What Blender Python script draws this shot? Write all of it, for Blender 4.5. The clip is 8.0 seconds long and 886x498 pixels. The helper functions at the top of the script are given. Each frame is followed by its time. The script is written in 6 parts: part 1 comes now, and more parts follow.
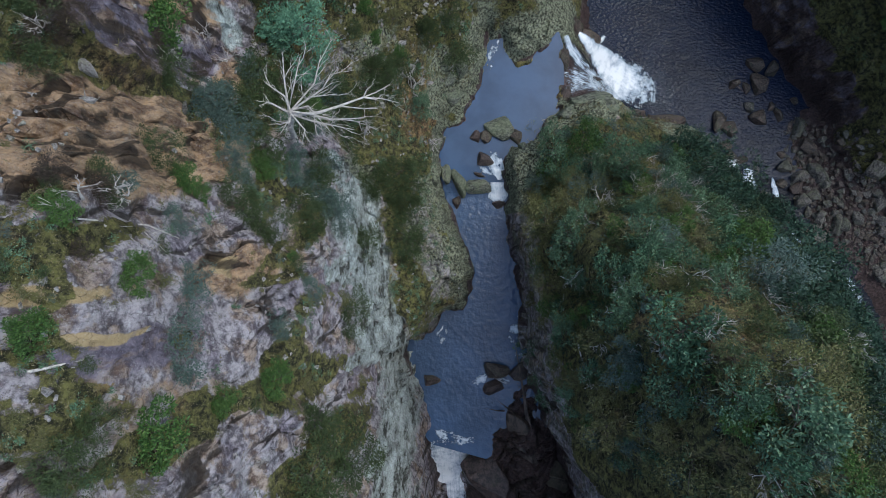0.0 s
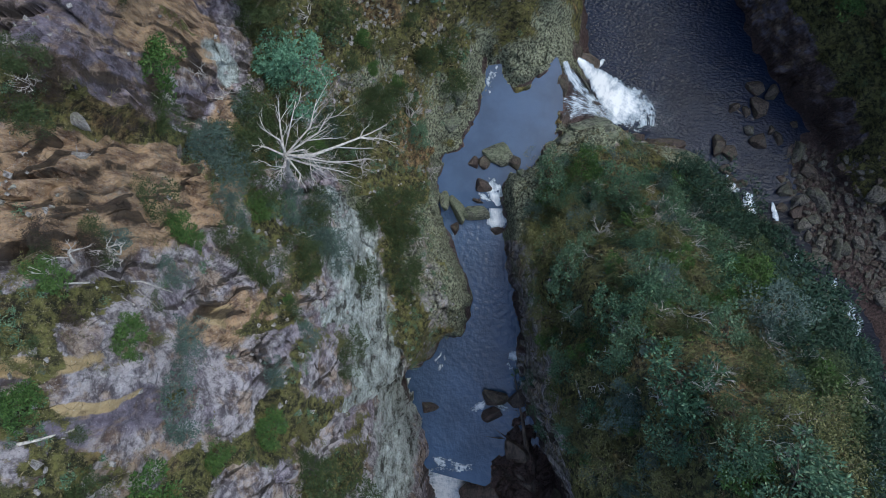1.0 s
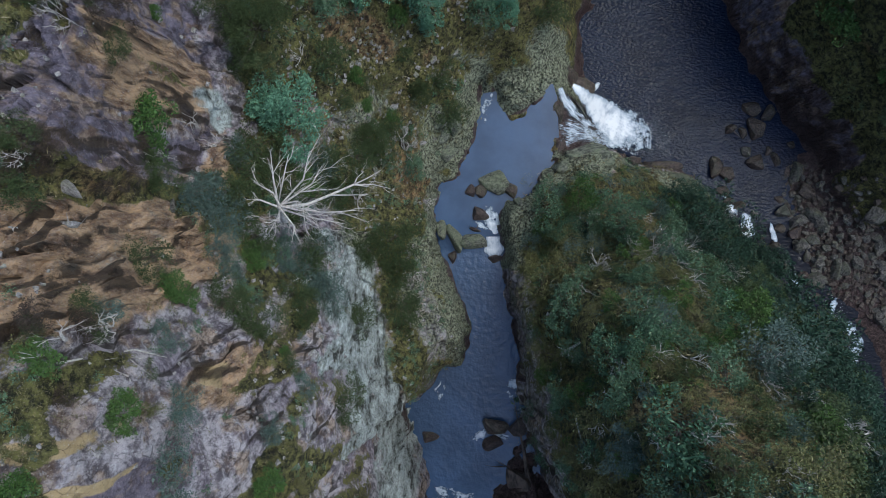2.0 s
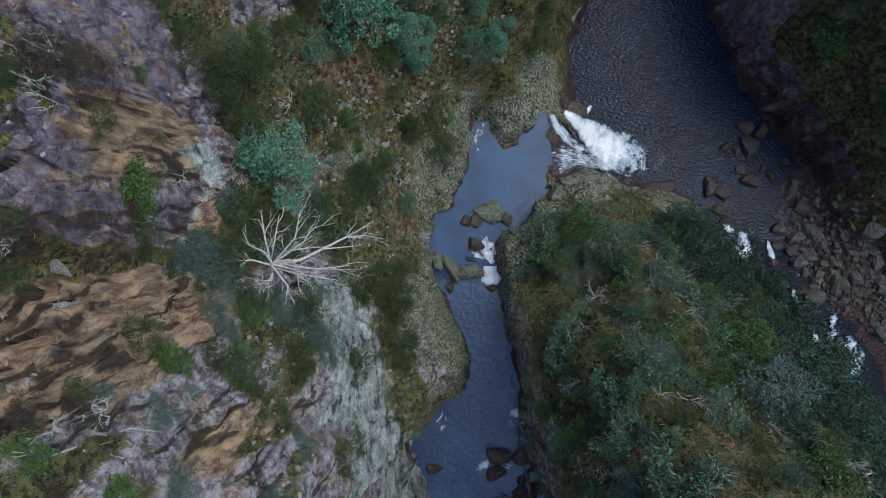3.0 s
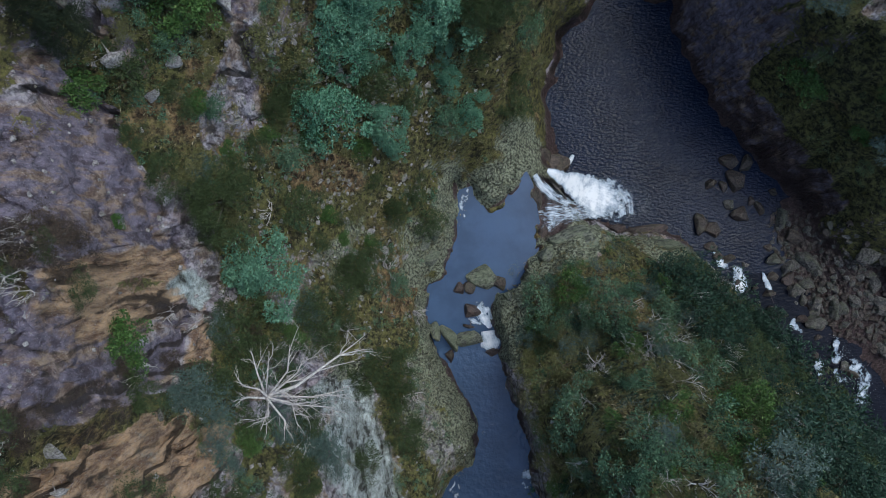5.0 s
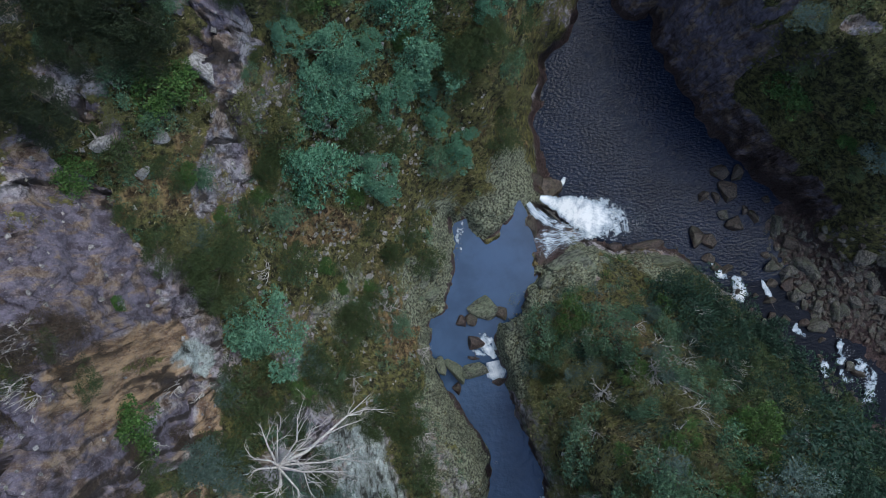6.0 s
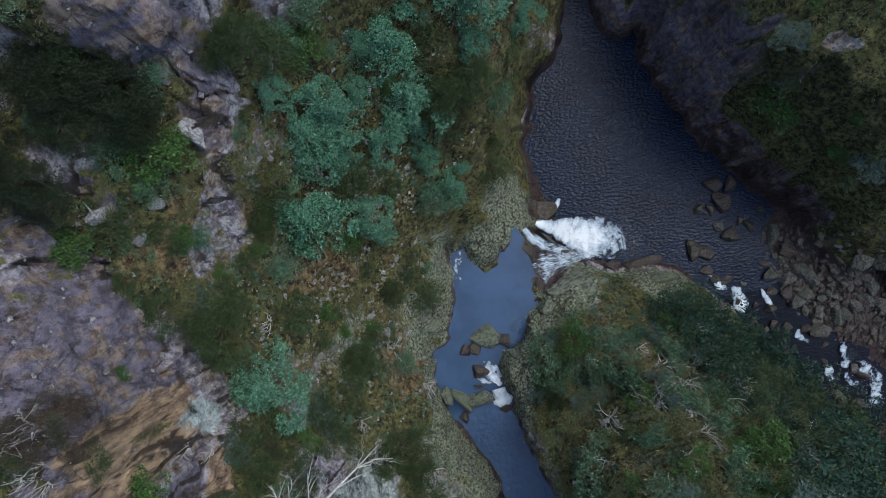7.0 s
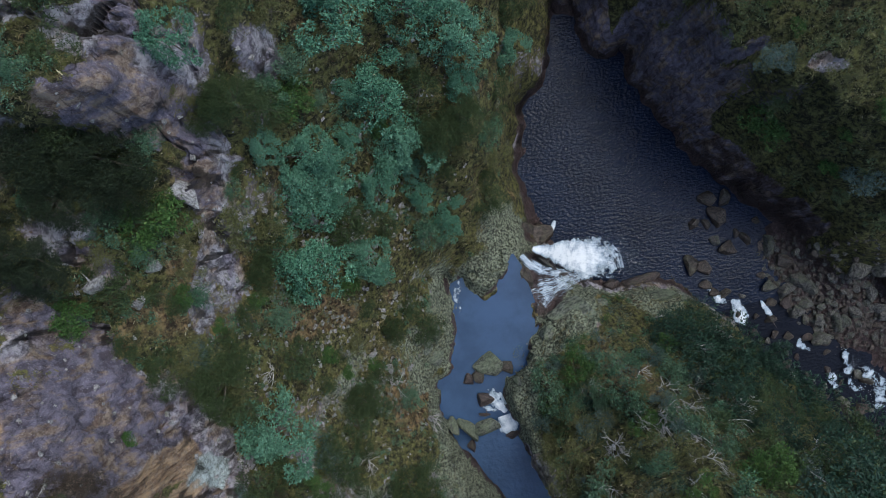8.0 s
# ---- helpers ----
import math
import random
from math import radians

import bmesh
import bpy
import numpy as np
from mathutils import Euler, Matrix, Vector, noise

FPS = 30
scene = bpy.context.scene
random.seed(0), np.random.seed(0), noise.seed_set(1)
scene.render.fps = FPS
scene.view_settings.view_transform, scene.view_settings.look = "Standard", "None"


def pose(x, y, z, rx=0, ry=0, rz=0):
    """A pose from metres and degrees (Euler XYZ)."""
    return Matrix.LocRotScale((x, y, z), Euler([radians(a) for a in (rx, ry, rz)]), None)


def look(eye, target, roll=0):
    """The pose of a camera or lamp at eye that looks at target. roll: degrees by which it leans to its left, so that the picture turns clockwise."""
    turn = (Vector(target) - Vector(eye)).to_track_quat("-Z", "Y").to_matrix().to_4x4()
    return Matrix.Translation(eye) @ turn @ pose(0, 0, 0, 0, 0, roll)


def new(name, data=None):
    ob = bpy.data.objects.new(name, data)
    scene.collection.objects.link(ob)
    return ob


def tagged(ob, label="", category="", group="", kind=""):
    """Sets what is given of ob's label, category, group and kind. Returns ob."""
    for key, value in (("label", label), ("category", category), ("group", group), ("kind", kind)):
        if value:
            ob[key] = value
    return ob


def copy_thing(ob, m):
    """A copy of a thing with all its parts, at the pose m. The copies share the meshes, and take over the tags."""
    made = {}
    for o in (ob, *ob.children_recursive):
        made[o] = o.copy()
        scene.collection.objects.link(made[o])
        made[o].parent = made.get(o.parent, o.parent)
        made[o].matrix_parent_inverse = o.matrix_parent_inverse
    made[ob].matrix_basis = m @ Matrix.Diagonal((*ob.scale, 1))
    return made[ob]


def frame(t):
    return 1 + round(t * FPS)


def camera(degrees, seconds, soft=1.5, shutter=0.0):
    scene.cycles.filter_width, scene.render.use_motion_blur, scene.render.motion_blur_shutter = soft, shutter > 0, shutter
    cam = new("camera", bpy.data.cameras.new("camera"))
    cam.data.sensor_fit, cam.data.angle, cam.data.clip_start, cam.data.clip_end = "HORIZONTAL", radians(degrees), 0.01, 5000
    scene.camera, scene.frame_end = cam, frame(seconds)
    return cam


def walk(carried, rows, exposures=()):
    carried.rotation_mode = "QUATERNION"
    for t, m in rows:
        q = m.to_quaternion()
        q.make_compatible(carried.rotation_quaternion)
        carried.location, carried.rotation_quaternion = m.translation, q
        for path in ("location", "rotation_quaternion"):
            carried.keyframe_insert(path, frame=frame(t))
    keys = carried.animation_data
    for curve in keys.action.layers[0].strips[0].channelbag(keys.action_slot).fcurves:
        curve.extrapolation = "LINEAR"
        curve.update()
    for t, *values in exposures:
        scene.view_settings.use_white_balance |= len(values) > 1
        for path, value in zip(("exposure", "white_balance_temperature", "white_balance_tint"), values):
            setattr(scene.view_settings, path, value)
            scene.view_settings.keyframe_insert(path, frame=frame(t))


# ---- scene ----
# ---------------------------------------------------------------- camera
cam = camera(65.8, 8.0, soft=0.6)
ROWS = [
    (0.0, 1.215, -0.117, 57.924, 0.05, 1.35, 0.24),
    (0.5, 1.289, 0.958, 57.775, 0.06, 1.36, 0.29),
    (1.0, 1.377, 2.104, 57.642, 0.06, 1.38, 0.26),
    (1.5, 1.498, 3.317, 57.552, 0.04, 1.42, -0.06),
    (3.0, 1.983, 7.209, 57.286, -0.06, 1.41, -2.65),
    (3.5, 2.296, 8.553, 57.215, -0.08, 1.46, -3.82),
    (4.0, 2.623, 9.945, 57.163, -0.10, 1.50, -4.99),
    (4.5, 2.877, 11.382, 57.108, -0.12, 1.47, -6.37),
    (6.0, 3.805, 15.623, 57.350, -0.24, 1.40, -12.51),
    (6.5, 4.150, 16.813, 57.462, -0.21, 1.37, -14.34),
    (7.0, 4.528, 17.937, 57.572, -0.15, 1.38, -16.02),
    (7.5, 5.009, 19.098, 57.681, -0.15, 1.39, -17.63),
    (8.0, 5.448, 20.250, 57.748, -0.15, 1.36, -18.95),
]
walk(cam, [(t, pose(x, y, z, rx, ry, rz)) for t, x, y, z, rx, ry, rz in ROWS], exposures=[(0.0, 0.80, 6000, 2), (4.0, 0.67, 6000, 2), (8.0, 0.68, 6000, 2)])

# ---------------------------------------------------------------- daylight: a dull sky, soft sun
SUN_EL, SUN_AZ = radians(61), radians(64)
world = bpy.data.worlds.new("overcast_sky")
scene.world = world
world.use_nodes = True
wn = world.node_tree.nodes
sky = wn.new("ShaderNodeTexSky")
sky.sky_type = "NISHITA"
sky.sun_disc = False
sky.sun_elevation, sky.sun_rotation = SUN_EL, SUN_AZ
sky.air_density, sky.dust_density, sky.ozone_density = 1.0, 3.0, 2.0
wn["Background"].inputs["Strength"].default_value = 0.15
world.node_tree.links.new(sky.outputs[0], wn["Background"].inputs["Color"])
sun_data = bpy.data.lights.new("sun", "SUN")
sun_data.energy, sun_data.angle, sun_data.color = 0.5, radians(26), (1.0, 0.96, 0.90)
sun = new("sun", sun_data)
sun.matrix_world = look((math.sin(SUN_AZ) * math.cos(SUN_EL) * 200, math.cos(SUN_AZ) * math.cos(SUN_EL) * 200, math.sin(SUN_EL) * 200), (0, 0, 0))

# ---------------------------------------------------------------- materials
def nodes_of(name):
    m = bpy.data.materials.new(name)
    m.use_nodes = True
    nt = m.node_tree
    return m, nt, nt.nodes["Principled BSDF"]


def add(nt, kind, links=None, **values):
    """A node; values set inputs by name (spaces as _), links join sockets to inputs."""
    n = nt.nodes.new(kind)
    for key, v in values.items():
        n.inputs[key.replace("_", " ")].default_value = v
    for key, s in (links or {}).items():
        nt.links.new(s, n.inputs[key])
    return n


def tex(nt, where, scale, detail=6.0, rough=0.6, lacunarity=2.0):
    return add(nt, "ShaderNodeTexNoise", {"Vector": where}, Scale=scale, Detail=detail, Roughness=rough, Lacunarity=lacunarity).outputs["Fac"]


def ramp(nt, fac, lo, hi, a=0.0, b=1.0):
    n = add(nt, "ShaderNodeMapRange", {"Value": fac}, From_Min=lo, From_Max=hi, To_Min=a, To_Max=b)
    n.interpolation_type = "SMOOTHSTEP"
    return n.outputs["Result"]


def mix(nt, fac, a, b, blend="MIX"):
    n = nt.nodes.new("ShaderNodeMix")
    n.data_type, n.blend_type = "RGBA", blend
    for key, v in ((0, fac), (6, a), (7, b)):
        if isinstance(v, (int, float)):
            n.inputs[key].default_value = v
        elif isinstance(v, tuple):
            n.inputs[key].default_value = (*v, 1.0)
        else:
            nt.links.new(v, n.inputs[key])
    return n.outputs[2]


def math_node(nt, op, a, b):
    n = nt.nodes.new("ShaderNodeMath")
    n.operation = op
    for k, v in enumerate((a, b)):
        if isinstance(v, (int, float)):
            n.inputs[k].default_value = v
        else:
            nt.links.new(v, n.inputs[k])
    return n.outputs[0]


def attribute(nt, name):
    n = nt.nodes.new("ShaderNodeAttribute")
    n.attribute_name = name
    return n.outputs["Fac"]


def bump(nt, height, strength, distance, normal=None):
    n = add(nt, "ShaderNodeBump", {"Height": height}, Strength=strength, Distance=distance)
    if normal is not None:
        nt.links.new(normal, n.inputs["Normal"])
    return n.outputs["Normal"]


def terrain_material():
    m, nt, bsdf = nodes_of("gorge_ground")
    co = nt.nodes.new("ShaderNodeTexCoord").outputs["Object"]
    grain = tex(nt, co, 5.0, 10.0, 0.72)
    lumps = tex(nt, co, 0.8, 8.0, 0.66)
    speck = tex(nt, co, 14.0, 6.0, 0.75)
    stretch = add(nt, "ShaderNodeMapping", {"Vector": co}, Scale=(1.6, 1.6, 0.35), Rotation=(0.5, 0.2, 0.6))
    streak = tex(nt, stretch.outputs[0], 1.4, 8.0, 0.7)
    along = add(nt, "ShaderNodeMapping", {"Vector": co}, Scale=(1.5, 0.42, 0.35), Rotation=(0, 0, 0.2))
    strata = tex(nt, along.outputs[0], 1.3, 9.0, 0.72)
    mott = tex(nt, co, 1.7, 11.0, 0.74)
    coarse = tex(nt, co, 0.6, 5.0, 0.6)
    grey = mix(nt, ramp(nt, mott, 0.40, 0.60), (0.125, 0.108, 0.122), (0.50, 0.46, 0.485))
    tan = mix(nt, ramp(nt, mott, 0.40, 0.60), (0.12, 0.075, 0.05), (0.46, 0.35, 0.26))
    grey = mix(nt, ramp(nt, coarse, 0.50, 0.60, 0.0, 0.8), grey, tan)
    grey = mix(nt, ramp(nt, tex(nt, co, 2.3, 9.0, 0.7), 0.58, 0.67, 0.0, 0.6), grey, (0.62, 0.61, 0.63))
    warm = mix(nt, ramp(nt, streak, 0.36, 0.62), (0.12, 0.062, 0.036), (0.56, 0.37, 0.215))
    warm = mix(nt, ramp(nt, grain, 0.35, 0.7, 0.0, 0.5), warm, (0.34, 0.28, 0.23))
    pale = mix(nt, ramp(nt, strata, 0.40, 0.58), (0.60, 0.66, 0.65), (0.24, 0.26, 0.25))
    pale = mix(nt, ramp(nt, grain, 0.44, 0.62, 0.0, 0.55), pale, (0.16, 0.18, 0.13))
    pale = mix(nt, ramp(nt, strata, 0.54, 0.60, 0.0, 0.9), pale, (0.035, 0.036, 0.028))
    lichen = mix(nt, ramp(nt, grain, 0.40, 0.60), (0.036, 0.038, 0.026), (0.32, 0.345, 0.235))
    # dark wet rock; its mask also carries shade on the east bank and bar
    wet = mix(nt, ramp(nt, grain, 0.35, 0.7), (0.028, 0.018, 0.017), (0.135, 0.092, 0.086))
    noisy = lambda name, amount=0.5: ramp(nt, math_node(nt, "ADD", attribute(nt, name), math_node(nt, "MULTIPLY", math_node(nt, "SUBTRACT", lumps, 0.5), amount * 2)), 0.35, 0.65)
    broad = tex(nt, co, 0.28, 4.0, 0.55)
    grey = mix(nt, ramp(nt, broad, 0.52, 0.62, 0.0, 0.6), grey, mix(nt, ramp(nt, mott, 0.4, 0.6), (0.13, 0.105, 0.14), (0.36, 0.315, 0.385)))
    rock = mix(nt, noisy("warm"), grey, warm)
    slate = mix(nt, ramp(nt, mott, 0.32, 0.68), (0.085, 0.072, 0.095), (0.27, 0.235, 0.30))
    slate = mix(nt, ramp(nt, coarse, 0.52, 0.62, 0.0, 0.7), slate, mix(nt, ramp(nt, mott, 0.4, 0.6), (0.10, 0.065, 0.05), (0.36, 0.27, 0.20)))
    bands = tex(nt, add(nt, "ShaderNodeMapping", {"Vector": co}, Rotation=(0.0, 0.0, -0.25), Scale=(0.22, 1.1, 0.5)).outputs[0], 1.1, 6.0, 0.6)
    slate = mix(nt, ramp(nt, bands, 0.50, 0.62, 0.0, 0.8), slate, mix(nt, ramp(nt, mott, 0.4, 0.6), (0.16, 0.10, 0.065), (0.42, 0.31, 0.21)))
    slate = mix(nt, ramp(nt, bands, 0.44, 0.36, 0.0, 0.7), slate, (0.07, 0.052, 0.06))
    rock = mix(nt, noisy("slate"), rock, slate)
    rock = mix(nt, noisy("pale"), rock, pale)
    rock = mix(nt, noisy("lichen"), rock, lichen)
    rock = mix(nt, noisy("yellow", 0.8), rock, mix(nt, grain, (0.40, 0.28, 0.14), (0.60, 0.47, 0.27)))
    rock = mix(nt, ramp(nt, speck, 0.58, 0.66, 0.0, 0.55), rock, (0.66, 0.64, 0.63))
    rock = mix(nt, ramp(nt, speck, 0.43, 0.33, 0.0, 0.75), rock, (0.05, 0.042, 0.04))
    rock = mix(nt, noisy("wet"), rock, wet)
    warp = add(nt, "ShaderNodeVectorMath", {0: co, 1: add(nt, "ShaderNodeTexNoise", {"Vector": co}, Scale=0.7, Detail=1.0).outputs["Color"]})
    warp.operation = "ADD"
    bedded = add(nt, "ShaderNodeMapping", {"Vector": warp.outputs[0]}, Rotation=(0.2, 0.3, -0.75), Scale=(0.7, 1.8, 1.0))
    seams = add(nt, "ShaderNodeTexVoronoi", {"Vector": bedded.outputs[0]}, Scale=1.3)
    seams.feature = "DISTANCE_TO_EDGE"
    seam = math_node(nt, "MULTIPLY", ramp(nt, seams.outputs["Distance"], 0.035, 0.0), ramp(nt, lumps, 0.46, 0.60))
    rock = mix(nt, math_node(nt, "MULTIPLY", seam, 0.5), rock, (0.03, 0.024, 0.022))
    joint = math_node(nt, "MULTIPLY", attribute(nt, "joint"), ramp(nt, lumps, 0.36, 0.54, 0.6, 1.0))
    rock = mix(nt, ramp(nt, joint, 0.34, 0.62, 0.0, 0.85), rock, (0.028, 0.021, 0.016))
    patch = tex(nt, co, 0.35, 6.0, 0.62)
    litter = tex(nt, co, 2.6, 10.0, 0.75)
    turf = mix(nt, ramp(nt, litter, 0.40, 0.62), (0.014, 0.016, 0.007), (0.175, 0.165, 0.055))
    rust = mix(nt, ramp(nt, litter, 0.40, 0.64), (0.035, 0.021, 0.012), (0.36, 0.24, 0.12))
    soil = mix(nt, ramp(nt, math_node(nt, "ADD", patch, math_node(nt, "MULTIPLY", attribute(nt, "dry"), 0.45)), 0.56, 0.74), turf, rust)
    soil = mix(nt, ramp(nt, speck, 0.57, 0.66), soil, (0.36, 0.32, 0.20))
    soil = mix(nt, ramp(nt, tex(nt, co, 1.1, 5.0, 0.65), 0.48, 0.34, 0.0, 0.7), soil, (0.014, 0.012, 0.008))
    cover = ramp(nt, math_node(nt, "ADD", attribute(nt, "cover"), math_node(nt, "MULTIPLY", math_node(nt, "SUBTRACT", litter, 0.5), 1.1)), 0.42, 0.58)
    nt.links.new(mix(nt, cover, rock, soil), bsdf.inputs["Base Color"])
    nt.links.new(ramp(nt, attribute(nt, "wet"), 0.3, 0.8, 0.92, 0.45), bsdf.inputs["Roughness"])
    bsdf.inputs["Specular IOR Level"].default_value = 0.3
    relief = math_node(nt, "ADD", math_node(nt, "MULTIPLY", grain, 0.6), math_node(nt, "MULTIPLY", mott, 0.5))
    relief = math_node(nt, "ADD", relief, math_node(nt, "MULTIPLY", speck, 0.35))
    relief = math_node(nt, "SUBTRACT", relief, math_node(nt, "MULTIPLY", seam, 0.4))
    nt.links.new(bump(nt, relief, 1.0, 0.3), bsdf.inputs["Normal"])
    return m


def water_material(name, deep, ripple, size, rough=0.08, stretch=(1, 1, 1), turn=0.0, scum=0.0, deep_waves=0.25, gloss=0.8, ior=1.33, chop=0.35):
    m, nt, bsdf = nodes_of(name)
    co = nt.nodes.new("ShaderNodeTexCoord").outputs["Object"]
    laid = add(nt, "ShaderNodeMapping", {"Vector": co}, Scale=stretch, Rotation=(0, 0, turn)).outputs[0]
    waves = tex(nt, laid, size, 1.5, 0.45)
    small = tex(nt, laid, size * 3.3, 2.0, 0.5)
    broad = tex(nt, co, 0.22, 5.0, 0.6)
    shade = mix(nt, ramp(nt, broad, 0.35, 0.65), deep, tuple(1.45 * c for c in deep))
    if scum:
        shade = mix(nt, ramp(nt, tex(nt, co, 1.7, 10.0, 0.8), 0.66, 0.8, 0.0, scum), shade, (0.45, 0.5, 0.55))
    nt.links.new(shade, bsdf.inputs["Base Color"])
    bsdf.inputs["Roughness"].default_value = rough
    bsdf.inputs["IOR"].default_value = ior
    bsdf.inputs["Specular IOR Level"].default_value = gloss
    height = math_node(nt, "ADD", waves, math_node(nt, "MULTIPLY", small, chop))
    nt.links.new(bump(nt, height, ripple, deep_waves), bsdf.inputs["Normal"])
    return m


def leaf_material(name, dark, light, tip):
    m, nt, bsdf = nodes_of(name)
    island = nt.nodes.new("ShaderNodeNewGeometry").outputs["Random Per Island"]
    own = nt.nodes.new("ShaderNodeObjectInfo").outputs["Random"]
    co = nt.nodes.new("ShaderNodeTexCoord").outputs["Object"]
    col = mix(nt, ramp(nt, math_node(nt, "ADD", math_node(nt, "MULTIPLY", island, 0.9), math_node(nt, "MULTIPLY", tex(nt, co, 1.1, 3.0), 0.5)), 0.2, 1.0), dark, light)
    col = mix(nt, ramp(nt, island, 0.9, 1.0), col, tip)
    col = mix(nt, ramp(nt, own, 0.0, 1.0, 0.0, 0.35), col, mix(nt, 0.5, dark, tip))
    nt.links.new(col, bsdf.inputs["Base Color"])
    bsdf.inputs["Roughness"].default_value = 0.6
    bsdf.inputs["Specular IOR Level"].default_value = 0.25
    return m


def bark_material(name, dark, light):
    m, nt, bsdf = nodes_of(name)
    co = nt.nodes.new("ShaderNodeTexCoord").outputs["Object"]
    col = mix(nt, ramp(nt, tex(nt, co, 7.0, 8.0, 0.7), 0.32, 0.68), dark, light)
    nt.links.new(col, bsdf.inputs["Base Color"])
    bsdf.inputs["Roughness"].default_value = 0.85
    nt.links.new(bump(nt, tex(nt, co, 22.0, 6.0, 0.7), 0.6, 0.03), bsdf.inputs["Normal"])
    return m


def boulder_material(name, dark, light, moss, mossy, rough=0.85):
    m, nt, bsdf = nodes_of(name)
    co = nt.nodes.new("ShaderNodeTexCoord").outputs["Object"]
    own = nt.nodes.new("ShaderNodeObjectInfo").outputs["Random"]
    shifted = add(nt, "ShaderNodeVectorMath", {0: co, 1: math_node(nt, "MULTIPLY", own, 40.0)})
    shifted.operation = "ADD"
    at = shifted.outputs[0]
    grain = tex(nt, at, 6.0, 10.0, 0.75)
    lumps = tex(nt, at, 1.4, 6.0, 0.6)
    col = mix(nt, ramp(nt, grain, 0.40, 0.60), dark, light)
    col = mix(nt, ramp(nt, tex(nt, at, 17.0, 5.0, 0.7), 0.58, 0.70, 0.0, 0.6), col, tuple(min(1.0, 1.9 * c) for c in light))
    col = mix(nt, ramp(nt, math_node(nt, "ADD", lumps, math_node(nt, "MULTIPLY", own, 0.12)), 0.62 - 0.3 * mossy, 0.78 - 0.3 * mossy, 0.0, 0.85), col, mix(nt, ramp(nt, grain, 0.4, 0.6), tuple(0.5 * c for c in moss), moss))
    col = mix(nt, math_node(nt, "MULTIPLY", own, 0.5), col, mix(nt, 0.45, col, (0.0, 0.0, 0.0)))
    nt.links.new(col, bsdf.inputs["Base Color"])
    bsdf.inputs["Roughness"].default_value = rough
    nt.links.new(bump(nt, math_node(nt, "ADD", grain, math_node(nt, "MULTIPLY", lumps, 0.8)), 0.9, 0.12), bsdf.inputs["Normal"])
    return m


def foam_material(name):
    """White water: streaks along the flow, ragged at the sheet's edge. Clear where there is no foam."""
    m, nt, bsdf = nodes_of(name)
    along, across, amount = attribute(nt, "along"), attribute(nt, "across"), attribute(nt, "amount")
    flow = add(nt, "ShaderNodeCombineXYZ", {"X": math_node(nt, "MULTIPLY", along, 0.4), "Y": math_node(nt, "MULTIPLY", across, 3.2)}).outputs[0]
    co = nt.nodes.new("ShaderNodeTexCoord").outputs["Object"]
    streak = tex(nt, flow, 2.0, 8.0, 0.7)
    froth = tex(nt, co, 1.7, 7.0, 0.68)
    thread = attribute(nt, "thread")
    loose = math_node(nt, "SUBTRACT", 1.0, thread)
    centred = lambda s: math_node(nt, "SUBTRACT", s, 0.5)
    body = math_node(nt, "MULTIPLY", centred(streak), math_node(nt, "ADD", 0.6, math_node(nt, "MULTIPLY", thread, 3.8)))
    body = math_node(nt, "ADD", body, math_node(nt, "MULTIPLY", centred(froth), math_node(nt, "ADD", 0.5, math_node(nt, "MULTIPLY", loose, 1.8))))
    body = math_node(nt, "ADD", body, math_node(nt, "MULTIPLY", centred(tex(nt, co, 0.75, 3.0, 0.5)), math_node(nt, "MULTIPLY", loose, 1.9)))
    alpha = ramp(nt, math_node(nt, "ADD", body, amount), 0.32, 0.72)
    nt.links.new(alpha, bsdf.inputs["Alpha"])
    nt.links.new(mix(nt, ramp(nt, math_node(nt, "ADD", body, amount), 0.45, 1.5), (0.30, 0.37, 0.45), (0.90, 0.92, 0.94)), bsdf.inputs["Base Color"])
    bsdf.inputs["Roughness"].default_value = 0.7
    nt.links.new(bump(nt, math_node(nt, "ADD", froth, streak), 0.4, 0.1), bsdf.inputs["Normal"])
    return m


GROUND = terrain_material()
WATTLE_LEAF = leaf_material("wattle_leaf", (0.014, 0.045, 0.026), (0.115, 0.26, 0.155), (0.25, 0.44, 0.30))
BRIGHT_LEAF = leaf_material("bright_leaf", (0.020, 0.048, 0.012), (0.068, 0.135, 0.032), (0.13, 0.19, 0.055))
DARK_LEAF = leaf_material("dark_leaf", (0.022, 0.036, 0.013), (0.058, 0.082, 0.030), (0.09, 0.12, 0.046))
OLIVE_LEAF = leaf_material("olive_leaf", (0.036, 0.042, 0.016), (0.148, 0.152, 0.056), (0.29, 0.26, 0.13))
GREY_LEAF = leaf_material("grey_leaf", (0.028, 0.052, 0.042), (0.095, 0.145, 0.12), (0.19, 0.23, 0.21))
# deep green heath, darkened further for the shade on the far flank
SHADED_HEATH_LEAF = leaf_material("shaded_deep_green_leaf", (0.008, 0.020, 0.013), (0.024, 0.058, 0.035), (0.06, 0.105, 0.068))
# dark_leaf again, darkened to carry the shade of the gully head
SHADED_NEEDLE = leaf_material("shaded_needle", (0.010, 0.016, 0.008), (0.026, 0.038, 0.017), (0.045, 0.06, 0.028))
HEATH_LEAF = leaf_material("heath_leaf", (0.024, 0.054, 0.031), (0.105, 0.20, 0.115), (0.25, 0.33, 0.20))
STRAW = leaf_material("straw_blade", (0.05, 0.045, 0.018), (0.22, 0.185, 0.08), (0.50, 0.44, 0.28))
RUST = leaf_material("rust_blade", (0.05, 0.026, 0.014), (0.15, 0.085, 0.04), (0.27, 0.17, 0.09))
